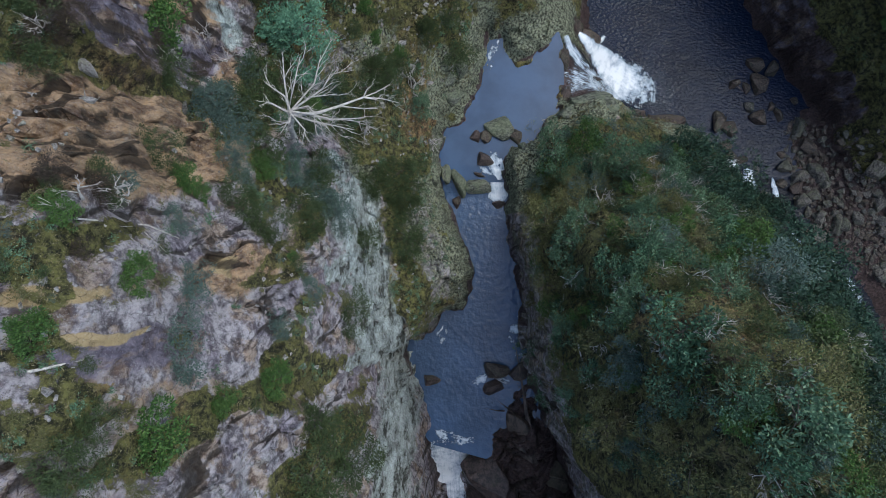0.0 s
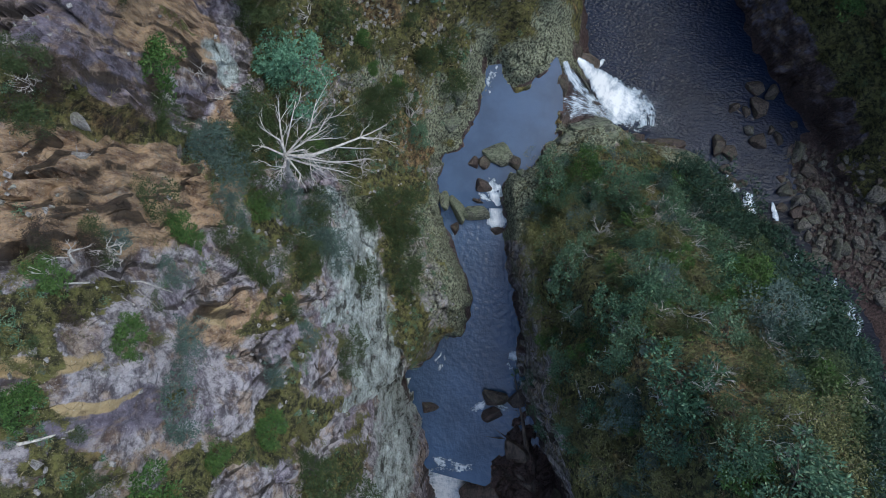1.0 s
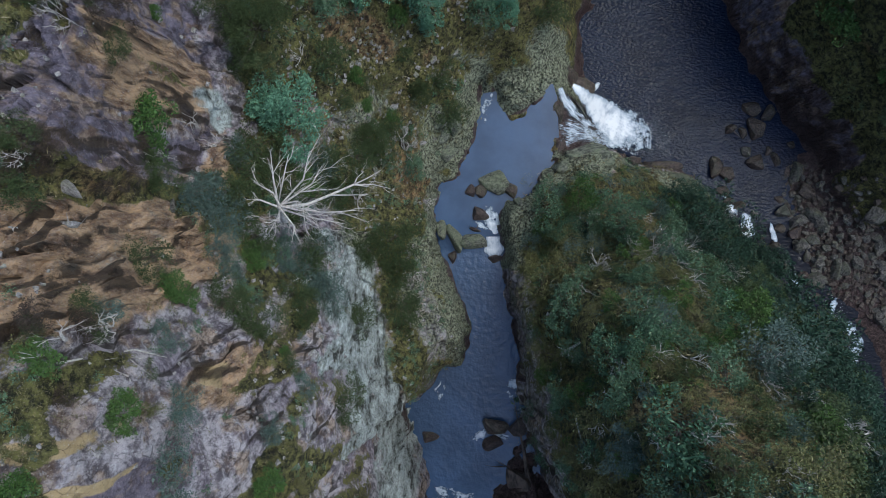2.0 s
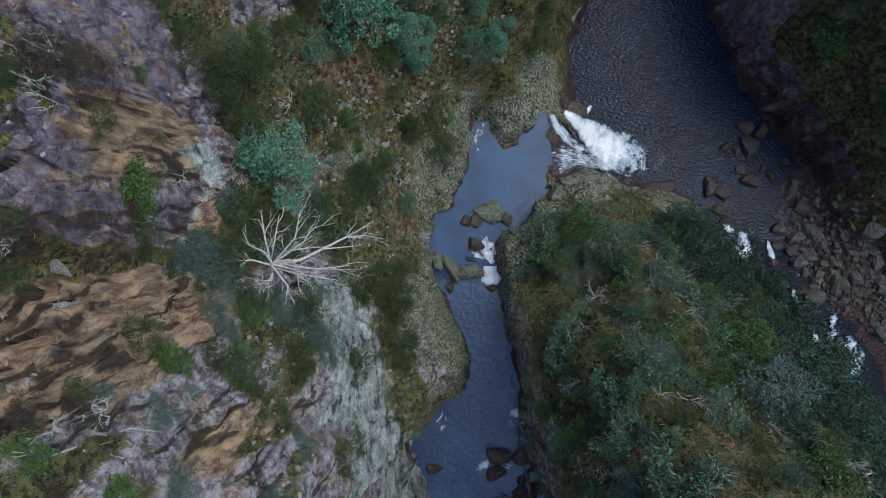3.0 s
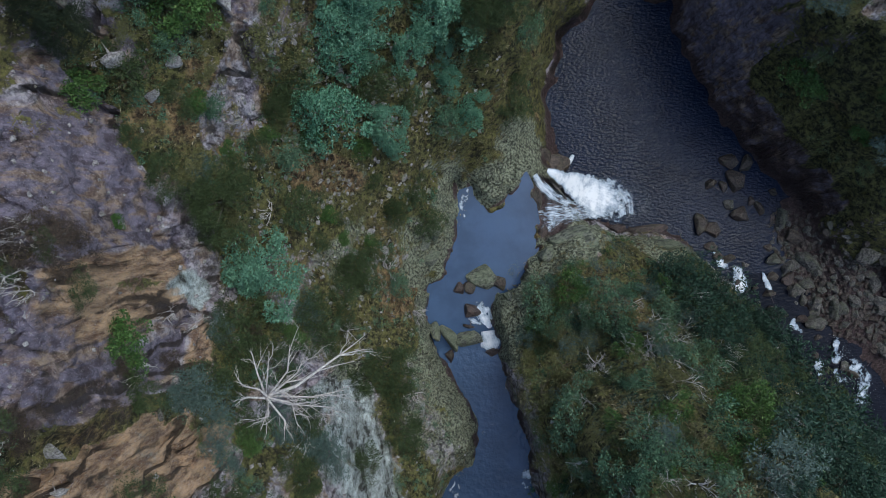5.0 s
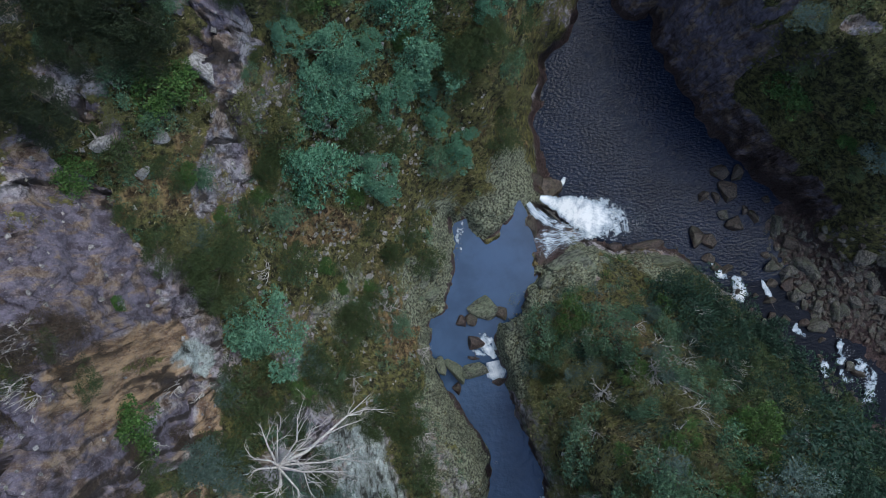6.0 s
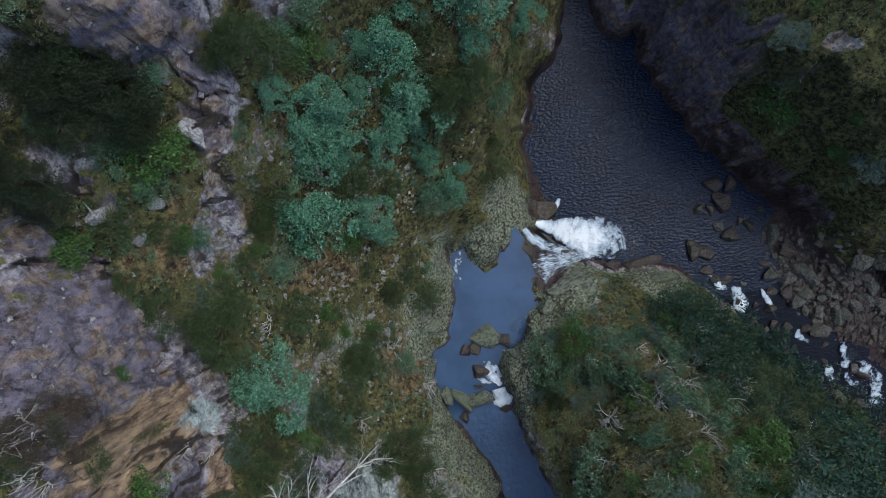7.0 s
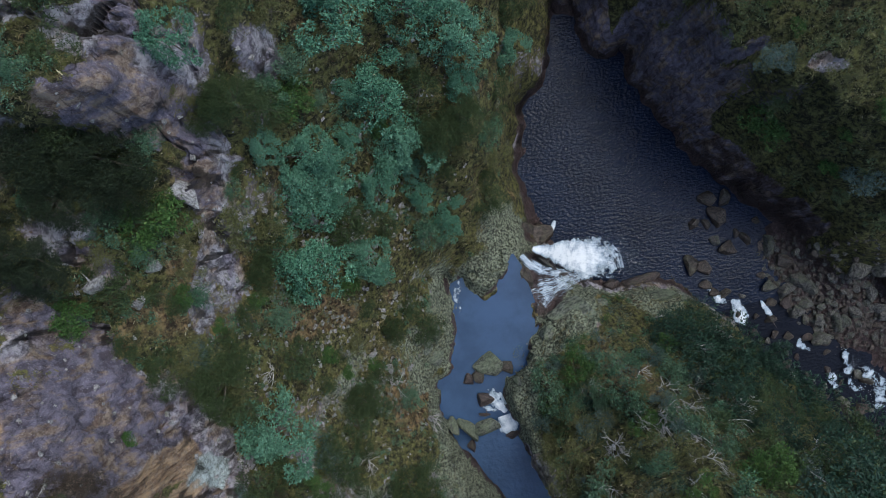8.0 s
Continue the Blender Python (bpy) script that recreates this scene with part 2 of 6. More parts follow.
# lightened leaf colour makes up for western skylight missing on the far bank
LIT_BANK_LEAF = leaf_material("lit_bank_leaf", (0.038, 0.058, 0.024), (0.125, 0.165, 0.070), (0.24, 0.26, 0.13))
BROWN_LEAF = leaf_material("brown_wiry_leaf", (0.022, 0.017, 0.013), (0.075, 0.055, 0.042), (0.14, 0.105, 0.08))
BARK = bark_material("brown_bark", (0.05, 0.04, 0.03), (0.17, 0.14, 0.11))
DEADWOOD = bark_material("bleached_wood", (0.28, 0.26, 0.24), (0.62, 0.58, 0.54))
TWIG = bark_material("grey_twig", (0.34, 0.31, 0.29), (0.66, 0.62, 0.59))
BOULDER = boulder_material("grey_boulder", (0.028, 0.025, 0.023), (0.20, 0.185, 0.165), (0.16, 0.165, 0.115), 0.3)
LICHEN_BOULDER = boulder_material("lichen_boulder", (0.03, 0.031, 0.025), (0.20, 0.21, 0.165), (0.19, 0.215, 0.14), 0.6)
WET_BOULDER = boulder_material("wet_boulder", (0.016, 0.012, 0.011), (0.10, 0.07, 0.06), (0.08, 0.07, 0.045), 0.1, 0.45)
RUSTY_BOULDER = boulder_material("rusty_boulder", (0.018, 0.013, 0.011), (0.115, 0.088, 0.07), (0.12, 0.11, 0.075), 0.2, 0.6)
PALE_STONE = boulder_material("pale_stone", (0.12, 0.11, 0.105), (0.42, 0.40, 0.39), (0.30, 0.30, 0.22), 0.2)
FOAM = foam_material("white_water")
STREAM_WATER = water_material("brown_stream_water", (0.008, 0.009, 0.015), 1.0, 2.9, rough=0.07, stretch=(1.0, 1.6, 1.0), turn=-0.6, deep_waves=0.07, gloss=0.23, ior=1.33, chop=0.2)
# murky water; the sky's blue reflection is put into the base colour
STILL_WATER = water_material("still_sky_tinted_water", (0.034, 0.062, 0.118), 0.05, 1.2, scum=0.3)
CHANNEL_WATER = water_material("sky_tinted_channel_water", (0.034, 0.062, 0.118), 0.26, 2.2, scum=0.45)
# the slight blue of this base colour also stands for reflected sky
POOL_WATER = water_material("dark_pool_water", (0.006, 0.011, 0.026), 1.0, 3.3, rough=0.05, stretch=(1.0, 1.6, 1.0), turn=0.35, deep_waves=0.08, gloss=0.24, ior=1.33, chop=0.12)

# ---------------------------------------------------------------- the lie of the land
# Form lines of the gorge: beds, water lines, brows, shelves and crests (x, y, z).
FORM = {
    "upper_bed": [(4, 17.2, -0.8), (5.5, 14, -1.2), (2.5, 9.5, -1.2), (2.6, 5, -1.3), (3.4, 0, -1.8), (4.2, -4, -1.8), (2.6, -8.5, -1.8), (2.4, -13, -1.8), (1.6, -16.5, -2.0)],
    "south_fall_bed": [(1.0, -18.6, -4.2), (1.0, -22, -6.5), (1.5, -28, -7.0)],
    "pool_bed_edge": [(8.6, 16.2, -0.8), (8.8, 13.0, -0.8), (7.0, 11.3, -0.9)],
    "south_rocks": [(4.7, -17.8, 0.3), (6.3, -15.6, 0.5), (7.2, -13.4, 0.2), (8.0, -17.0, 1.2), (7.4, -21.5, 1.0)],
    "west_water": [(3.5, 18.0, -0.1), (3.2, 16.4, -0.1), (2.9, 14.5, -0.1), (2.6, 13.1, -0.1), (1.9, 12.2, -0.1), (1.7, 11.0, -0.1), (1.2, 10.3, -0.1), (-0.3, 9.8, -0.1), (-0.3, 7.0, -0.2), (0.1, 4.5, -0.5), (1.0, 1.9, -0.6), (1.7, 0, -0.6)] + [(2.2, -1.9, -0.6), (2.2, -3.4, -0.6), (1.8, -5.0, -0.6), (0.6, -5.6, -0.6), (-0.6, -6.0, -0.6), (-0.9, -7.2, -0.6), (-3.4, -7.8, -0.6), (-3.1, -10.1, -0.6), (-2.2, -12.5, -0.6), (-1.5, -15.3, -0.6), (-1.0, -18.2, -2.5), (-0.6, -21.1, -5)],
    "west_brow": [(3.2, 18.8, 2.0), (2.5, 16.8, 2.4), (2.2, 14.2, 2.2), (1.2, 12.6, 1.6), (0.6, 11.2, 1.4), (-0.8, 10.4, 3.2), (-0.8, 7.5, 4.6), (-0.5, 4.6, 5.0), (0.4, 1.8, 5.3), (1.1, -0.3, 5.4), (1.6, -2.3, 4.6), (1.5, -3.6, 3.6), (1.0, -4.6, 3.6), (-0.7, -5.3, 4.6), (-1.7, -6.6, 6.0), (-3.6, -7.3, 8.4)],
    "west_shelf": [(-2.6, 11.5, 7.0), (-3.3, 8, 7.1), (-1.3, 2.1, 7.7), (-0.2, -2.4, 7.0), (-2.4, -4.2, 8.4)],
    "white_cliff_foot": [(-6.8, 9.0, 10.6), (-5.7, 4.2, 8.4), (-4.5, -0.2, 9.3), (-3.6, -4.5, 8.8)],
    "white_cliff_mid": [(-3.75, -7.9, 8.4), (-3.5, -10, 9.0), (-2.75, -12.5, 8.8), (-2.05, -15.3, 8.2), (-1.5, -21, 7.5)],
    "white_cliff_top": [(-7.0, 6.6, 15.6), (-6.3, 4.0, 15.4), (-5.4, 1.2, 17.0), (-4.9, -1.5, 18.6), (-4.9, -4, 20.0), (-4.7, -9.5, 19.8), (-4.4, -14, 19.6), (-4.2, -21, 19.5)],
    "north_low": [(-3.4, 13.6, 8.4), (-1.5, 15.4, 6.6), (0, 17.8, 7.2), (2.6, 20.4, 5.6), (5.5, 22.8, 6.6), (7.5, 24.3, 8.2), (10, 29, 11.0), (13, 36, 14.0)],
    "north_knob": [(4.9, 18.9, 1.6), (5.6, 17.0, 1.2), (6.6, 16.6, 1.2), (8.0, 17.6, 1.1), (8.2, 19.2, 1.0), (9.6, 18.6, 0.4)],
    "knob_water": [(4.6, 17.8, -0.1), (4.7, 16.4, -0.1), (5.9, 15.4, -0.1), (6.7, 15.8, -0.1), (8.2, 16.7, -0.1), (9.2, 17.4, -0.1)],
    "fall_lip": [(9.9, 17.0, -0.05), (10.0, 14.6, -0.1), (10.1, 12.9, 0.0)],
    "fall_foot": [(13.8, 18.2, -6.4), (14.2, 16.0, -6.2), (13.6, 14.4, -5.0)],
    "fall_ramp": [(11.6, 17.4, -2.4), (12.0, 15.4, -2.2), (11.8, 13.7, -1.6)],
    "north_mid": [(-7.2, 10.6, 12.8), (-7.5, 16.2, 14.0), (-6.2, 18.1, 13.3), (-2.5, 22, 12.0), (-1.7, 26, 13.8), (3, 30, 14.5), (7, 36, 17)],
    "north_gully": [(-4.4, 16.3, 10.3), (-1.0, 20, 9.4), (2.5, 24.6, 9.6), (6, 29.5, 12.0)],
    "north_high": [(-9.3, 9.4, 17.0), (-11.3, 12.2, 16.6), (-11.4, 15.9, 16.5), (-9.8, 22.4, 20.6), (-6.6, 27.0, 20.8), (-3.4, 28.6, 18.4), (0, 34, 20)],
    "north_west_rocks": [(-13.3, 21.8, 21.9), (-14.8, 24.4, 25.0), (-12.3, 25, 23.6), (-9.8, 27.6, 23.2), (-6.2, 28.8, 23.6)],
    "north_west_foot": [(-11.0, 30.0, 24.2), (-7.9, 30.2, 24.7), (-6.3, 29.8, 24.5), (-5.0, 30.4, 23.2), (-3.4, 32.6, 23.8)],
    "north_west_top": [(-12.5, 32.4, 31.5), (-9.4, 31.5, 31.6), (-7.3, 31.1, 31.4), (-5.8, 32.2, 29.8), (-4.6, 35, 30)],
    "north_bench": [(-7.7, 22.2, 15.6), (-7.4, 24.4, 17.6), (-7.2, 26.2, 19.8)],
    "west_cliff_foot": [(-12.4, 8.6, 21.4), (-12.4, 10.5, 19.6), (-12.2, 12.6, 18.3), (-12.4, 14.6, 20.0), (-13.2, 17.2, 20.3), (-12.9, 20.8, 21.6)],
    "west_cliff_top": [(-13.3, 8.3, 33.2), (-13.7, 11.2, 31.4), (-13.0, 14.3, 31.0), (-14.3, 17.5, 28.4), (-15.4, 20.2, 27.6), (-16.6, 22.2, 28.6), (-20, 25, 33)],
    "west_slope": [(-7.9, 6.2, 19.0), (-9.0, 3.4, 20.8), (-7.2, 0.4, 20.8), (-6.2, -1.0, 22.8), (-6.3, -5.0, 24.0), (-6.1, -9.5, 24.4), (-5.8, -16, 24.4)],
    "west_terrace": [(-12.4, 8.2, 21.6), (-12.5, 6.1, 24.6), (-10.9, 3.6, 22.6), (-9.8, 1.2, 25.8), (-9.3, -0.9, 26.8), (-9.0, -4.4, 29.4), (-7.9, -8.2, 28.8), (-7.2, -15, 29)],
    "west_crest": [(-13.5, 6.0, 30.4), (-12.5, 3.9, 35.0), (-12.1, 2.0, 34.6), (-11.6, -0.7, 35.8), (-10.8, -3.1, 36.0), (-11.0, -4.8, 35.2), (-11.2, -6.4, 36.4), (-10.5, -12, 36.5)],
    "west_back": [(-19, -14, 41), (-18, -4, 41), (-19, 5, 38), (-20, 14, 36), (-25, 26, 38), (-14, 40, 37), (0, 46, 34)],
    "east_water": [(9.7, 11.9, -0.1), (8.4, 11.4, -0.1), (8.2, 10.2, -0.1), (7.2, 9.3, -0.1), (5.5, 8.9, -0.1), (5.0, 7.6, -0.1), (5.2, 5.7, -0.3), (5.4, 4.3, -0.6), (5.5, 1.9, -0.6), (5.8, -0.5, -0.6), (6.1, -2.9, -0.6), (6.6, -5.2, -0.6), (6.7, -7.1, -0.6), (7.0, -9.5, -0.6), (7.6, -11.4, -0.6), (8.1, -12.8, -0.6), (9.0, -15.2, -0.8), (10.2, -18.5, -1), (10.9, -21, -2)],
    "east_brow": [(9.9, 11.2, 1.2), (8.9, 10.6, 1.8), (7.8, 8.8, 2.2), (6.2, 8.3, 2.4), (5.7, 7.3, 2.5), (5.9, 5.0, 3.0), (6.1, 1.9, 4.6), (6.5, -0.5, 6.6), (6.9, -2.9, 8.4), (7.3, -5.2, 9.8), (7.5, -7.3, 10.6), (7.8, -9.6, 11.2), (8.4, -11.5, 11.6), (9.0, -13.5, 12), (11.4, -20, 12)],
    "east_nose": [(11.0, 12.0, 1.4), (12.9, 12.3, 1.9), (14.8, 12.0, 0.8), (16.6, 11.0, -0.9), (19.4, 10.6, -1.6), (22.6, 9.4, -2.2), (24.8, 6.6, -1.6), (26.8, 2.8, -0.6), (28.8, -1.4, 1.6), (31, -5.6, 3.4), (33, -12, 5)],
    "east_low": [(8.6, 8.6, 3.0), (10.5, 9.0, 3.6), (13, 8.6, 3.6), (16, 7.0, 3.8), (19.6, 7.0, 1.4), (22.8, 4.2, 2.4), (26.0, -0.8, 6.0), (29, -7, 9)],
    "east_mid": [(7.6, 4.6, 4.0), (11.2, 3.9, 7.5), (14, 5.2, 7.0), (16.4, 1.9, 14.4), (18.6, 1.6, 11.6), (21.7, -1.9, 14.4), (25.6, -4.6, 14.6)],
    "east_high": [(8.4, -2.8, 11.6), (9.5, -0.6, 16.0), (11.1, 1.0, 17.6), (12.6, 1.0, 16.6), (15.2, 0.4, 17.6), (18.6, -1.9, 19.6), (20.6, -4.6, 22.4), (24, -7.4, 18.8)],
    "east_ridge": [(9.2, -7.6, 17.0), (10, -4.1, 19.6), (12.4, -2.4, 22), (12.5, -4.7, 27.3), (13, -5.6, 29.4), (16, -5.5, 28.6)],
    "east_summit": [(10.4, -9.5, 22), (12, -9.3, 26.6), (14.2, -8.0, 30.6), (18, -11, 31), (24, -14, 24)],
    "east_south": [(11.2, -17, 24), (15, -22, 32), (25, -24, 28), (36, -22, 12)],
    "lower_pool_bed": [(21, 37, -7.4), (19.5, 31, -7.6), (19, 25, -7.8), (17.5, 19, -7.8), (22, 15, -7.4), (24.5, 20, -7.6), (29.5, 15.5, -7.0)],
    "stream_bed": [(25.4, 11.2, -6.7), (28.5, 7.0, -7.0), (31.5, 2.0, -7.7), (35.2, -3.0, -8.4), (39, -8.0, -9.2), (44, -15, -10)],
    "lower_west_water": [(20.6, 38.6, -6), (18.9, 34.6, -6), (18.2, 32.6, -6), (15.2, 30.3, -6), (14.0, 27.2, -6), (12.7, 25.2, -6), (13.0, 21.6, -6), (12.2, 19.6, -6)],
    "lower_west_brow": [(19.0, 39, 0.5), (17.6, 34.4, -1), (16.6, 32.4, -2), (14.0, 30.6, -3), (12.9, 27.2, -3.2), (11.6, 25.0, -2.6), (11.7, 21.8, -2.6), (10.6, 19.6, -1.4)],
    "lower_west_bank": [(15.8, 38, 6), (12.6, 31, 3.2), (10.6, 27, 3.0), (9.4, 23, 2.6), (8.4, 20.6, 1.8)],
    "nose_water": [(14.6, 13.5, -6), (16.6, 13.0, -6), (17.8, 12.2, -6), (19.6, 12.1, -6), (23.1, 10.9, -6), (25.3, 8.0, -6.4), (27.3, 5.6, -6.8), (28.6, 2.8, -7.2), (30.9, -0.9, -7.6), (33.4, -4.6, -8.2), (36.2, -10.4, -9.0)],
    "lower_east_water": [(23.0, 38.5, -6), (22.4, 35.6, -6), (22.9, 32.6, -6), (24.2, 31.9, -6), (25.4, 33.2, -6), (25.5, 31.4, -6), (26.1, 28.8, -6), (26.5, 26.5, -6), (27.3, 24.2, -6), (28.3, 21.6, -6), (31.2, 16.6, -6), (34.8, 11.8, -6)],
    "lower_east_brow": [(23.6, 37.5, 0), (23.2, 35.4, -2.2), (23.5, 33.2, -2.2), (25.2, 34.4, -1.4), (26.0, 32.6, -0.8), (26.1, 29.5, 0.4), (26.9, 27, 0.4), (27.8, 24.6, 0.2), (29.2, 21.0, 0.2), (32.2, 16.8, 0.0), (35.6, 12.4, 0.3), (37.2, 9.8, 0.8), (41, 7.6, 0.4)],
    "east_bank": [(25.2, 38, 5), (27.2, 31.6, 3), (27.6, 27.4, 3.4), (29.0, 23.8, 4.3), (33, 17.8, 3.8), (37.4, 12.4, 4.2), (43, 9, 4)],
    "east_bank_top": [(27, 37, 12), (27.9, 26.4, 10.6), (31.6, 22.4, 13.2), (36.6, 17.2, 12), (44, 12.5, 12)],
    "east_back": [(34, 40, 24), (40, 28, 23), (47, 18, 21), (54, 6, 18)],
    "boulder_bar": [(35.6, 8.6, -5.8), (33.0, 6.4, -6.0), (36.5, 4.6, -5.8), (37, 1.4, -6.3), (40, 6, -4.6), (40.6, -1.2, -6.8), (44, 2, -4.6), (46, -8, -7), (50, -4, -2), (54, -18, 2)],
}


def resampled(line, step):
    """Places along a form line, step metres apart in plan."""
    pts = np.array(line, float)
    run = np.r_[0, np.cumsum(np.hypot(*np.diff(pts[:, :2], axis=0).T))]
    at = np.linspace(0, run[-1], max(2, int(run[-1] / step) + 1))
    return np.stack([np.interp(at, run, pts[:, k]) for k in range(3)], 1)


def lattice(ix, iy, seed):
    h = (ix * 374761393 + iy * 668265263 + seed * 974634777) & 0xFFFFFFFF
    h = ((h ^ (h >> 13)) * 1274126177) & 0xFFFFFFFF
    return ((h ^ (h >> 16)) & 0xFFFF) / 65535.0


def soft_noise(x, y, size, seed=0):
    """Smooth noise in -1..1 with lumps of that size."""
    u, v = x / size + 1000.0, y / size + 1000.0
    i, j = np.floor(u).astype(np.int64), np.floor(v).astype(np.int64)
    fu, fv = u - i, v - j
    fu, fv = fu * fu * (3 - 2 * fu), fv * fv * (3 - 2 * fv)
    a, b, c, d = lattice(i, j, seed), lattice(i + 1, j, seed), lattice(i, j + 1, seed), lattice(i + 1, j + 1, seed)
    return 2 * ((a * (1 - fu) + b * fu) * (1 - fv) + (c * (1 - fu) + d * fu) * fv) - 1


def fractal(x, y, size, octaves=4, seed=0, gain=0.5):
    total, amp = 0.0, 1.0
    for k in range(octaves):
        total = total + amp * soft_noise(x + 17.3 * k, y - 9.1 * k, size / 2**k, seed + k)
        amp *= gain
    return total


LAND_X, LAND_Y, LAND_STEP = (-30.0, 60.0), (-34.0, 50.0), 0.2


def settled():
    """Heights on a grid: form lines held fast, a taut sheet between them, coarse steps first."""
    heights = None
    for step in (3.2, 1.6, 0.8, 0.4, LAND_STEP):
        nx, ny = int(round((LAND_X[1] - LAND_X[0]) / step)) + 1, int(round((LAND_Y[1] - LAND_Y[0]) / step)) + 1
        total, count = np.zeros((ny, nx)), np.zeros((ny, nx))
        for line in FORM.values():
            for x, y, z in resampled(line, 0.1):
                i, j = int(round((y - LAND_Y[0]) / step)), int(round((x - LAND_X[0]) / step))
                if 0 <= i < ny and 0 <= j < nx:
                    total[i, j] += z
                    count[i, j] += 1
        held = count > 0
        fixed = np.where(held, total / np.maximum(count, 1), 0)
        if heights is None:
            heights = np.full((ny, nx), 15.0)
        else:
            ii = np.clip(np.arange(ny) * step / last, 0, heights.shape[0] - 1.001)
            jj = np.clip(np.arange(nx) * step / last, 0, heights.shape[1] - 1.001)
            i0, j0 = ii.astype(int), jj.astype(int)
            fi, fj = (ii - i0)[:, None], (jj - j0)[None]
            rows0 = heights[i0] * (1 - fi) + heights[np.minimum(i0 + 1, heights.shape[0] - 1)] * fi
            heights = rows0[:, j0] * (1 - fj) + rows0[:, np.minimum(j0 + 1, heights.shape[1] - 1)] * fj
        for _ in range(400 if step > 1 else 160):
            p = np.pad(heights, 1, mode="edge")
            heights = np.where(held, fixed, (p[:-2, 1:-1] + p[2:, 1:-1] + p[1:-1, :-2] + p[1:-1, 2:]) / 4)
        last = step
    for _ in range(2):
        p = np.pad(heights, 1, mode="edge")
        heights = 0.5 * heights + 0.125 * (p[:-2, 1:-1] + p[2:, 1:-1] + p[1:-1, :-2] + p[1:-1, 2:])
    return heights


LAND = settled()


def lie(x, y):
    """The smooth height of the land at arrays of places; past the gorge it passes into rolling high ground."""
    x, y = np.atleast_1d(np.asarray(x, float)), np.atleast_1d(np.asarray(y, float))
    x, y = x + 0.34 * fractal(x, y, 1.6, 2, 111), y + 0.34 * fractal(x, y, 1.6, 2, 112)
    jj = np.clip((x - LAND_X[0]) / LAND_STEP, 0, LAND.shape[1] - 1.001)
    ii = np.clip((y - LAND_Y[0]) / LAND_STEP, 0, LAND.shape[0] - 1.001)
    i, j = ii.astype(int), jj.astype(int)
    fi, fj = ii - i, jj - j
    z = (LAND[i, j] * (1 - fj) + LAND[i, j + 1] * fj) * (1 - fi) + (LAND[i + 1, j] * (1 - fj) + LAND[i + 1, j + 1] * fj) * fi
    away = np.maximum(np.maximum(LAND_X[0] - x, x - LAND_X[1]), np.maximum(LAND_Y[0] - y, y - LAND_Y[1]))
    far = np.clip(away / 60, 0, 1)
    return z * (1 - far) + far * (34 + 14 * soft_noise(x, y, 160, 5))

def to_line(x, y, line):
    """Distance in plan from places to a polyline."""
    best = np.full(x.shape, 1e9)
    for (ax, ay, *_), (bx, by, *_) in zip(line[:-1], line[1:]):
        dx, dy = bx - ax, by - ay
        s = np.clip(((x - ax) * dx + (y - ay) * dy) / (dx * dx + dy * dy), 0, 1)
        best = np.minimum(best, np.hypot(x - ax - s * dx, y - ay - s * dy))
    return best


def blob(x, y, cx, cy, rx, ry=None, turn=0.0):
    """1 in an oval zone, falling to 0 round its edge."""
    ry = ry or rx
    c, s = math.cos(radians(turn)), math.sin(radians(turn))
    u, v = ((x - cx) * c + (y - cy) * s) / rx, (-(x - cx) * s + (y - cy) * c) / ry
    return np.clip(1.6 - 1.1 * np.hypot(u, v), 0, 1)


# bare rock and leafy patches of the high western side: x, y, half widths
BARE = [(-13.1, -2.2, 1.0, 1.1), (-12.4, -4.4, 0.8, 0.8), (-14.1, 4.7, 1.0, 1.2), (-12.5, 4.6, 1.0, 1.6), (-13.6, 2.0, 0.7, 0.8), (-9.6, 1.1, 0.5, 2.6), (-11.9, 10.4, 0.9, 2.7), (-10.8, -3.1, 1.4, 1.1), (-10.2, -5.0, 1.0, 0.9), (-11.4, -6.7, 1.3, 0.6), (-7.9, -8.2, 1.2, 1.1), (-7.8, -3.2, 1.1, 1.5), (-6.0, -1.0, 0.4, 0.9), (-13.5, 16.7, 0.6, 2.0)] + [(-11.0, 3.3, 0.7, 1.1), (-9.9, 0.6, 0.7, 1.6), (-14.2, 11.2, 0.9, 2.2), (-12.8, 6.1, 0.5, 0.6), (-12.3, 12.8, 0.6, 1.8), (-14.2, 18.2, 1.4, 2.2), (-7.0, 30.6, 1.4, 0.8), (-5.4, 30.0, 0.7, 0.6), (-13.9, 11.8, 0.8, 1.8), (-6.1, 33.3, 1.2, 1.6), (-6.9, 31.3, 1.2, 0.7), (-8.3, 34.4, 1.3, 0.7), (-6.0, 29.6, 0.8, 0.5), (-6.4, 28.0, 0.5, 0.9), (-7.1, 25.6, 0.4, 0.7), (-12.0, 24.6, 0.5, 0.6), (-12.4, 26.1, 0.5, 0.4), (-14.8, 23.0, 1.0, 0.7), (-14.2, 19.7, 0.5, 1.2), (-14.7, 18.2, 1.5, 1.5)]
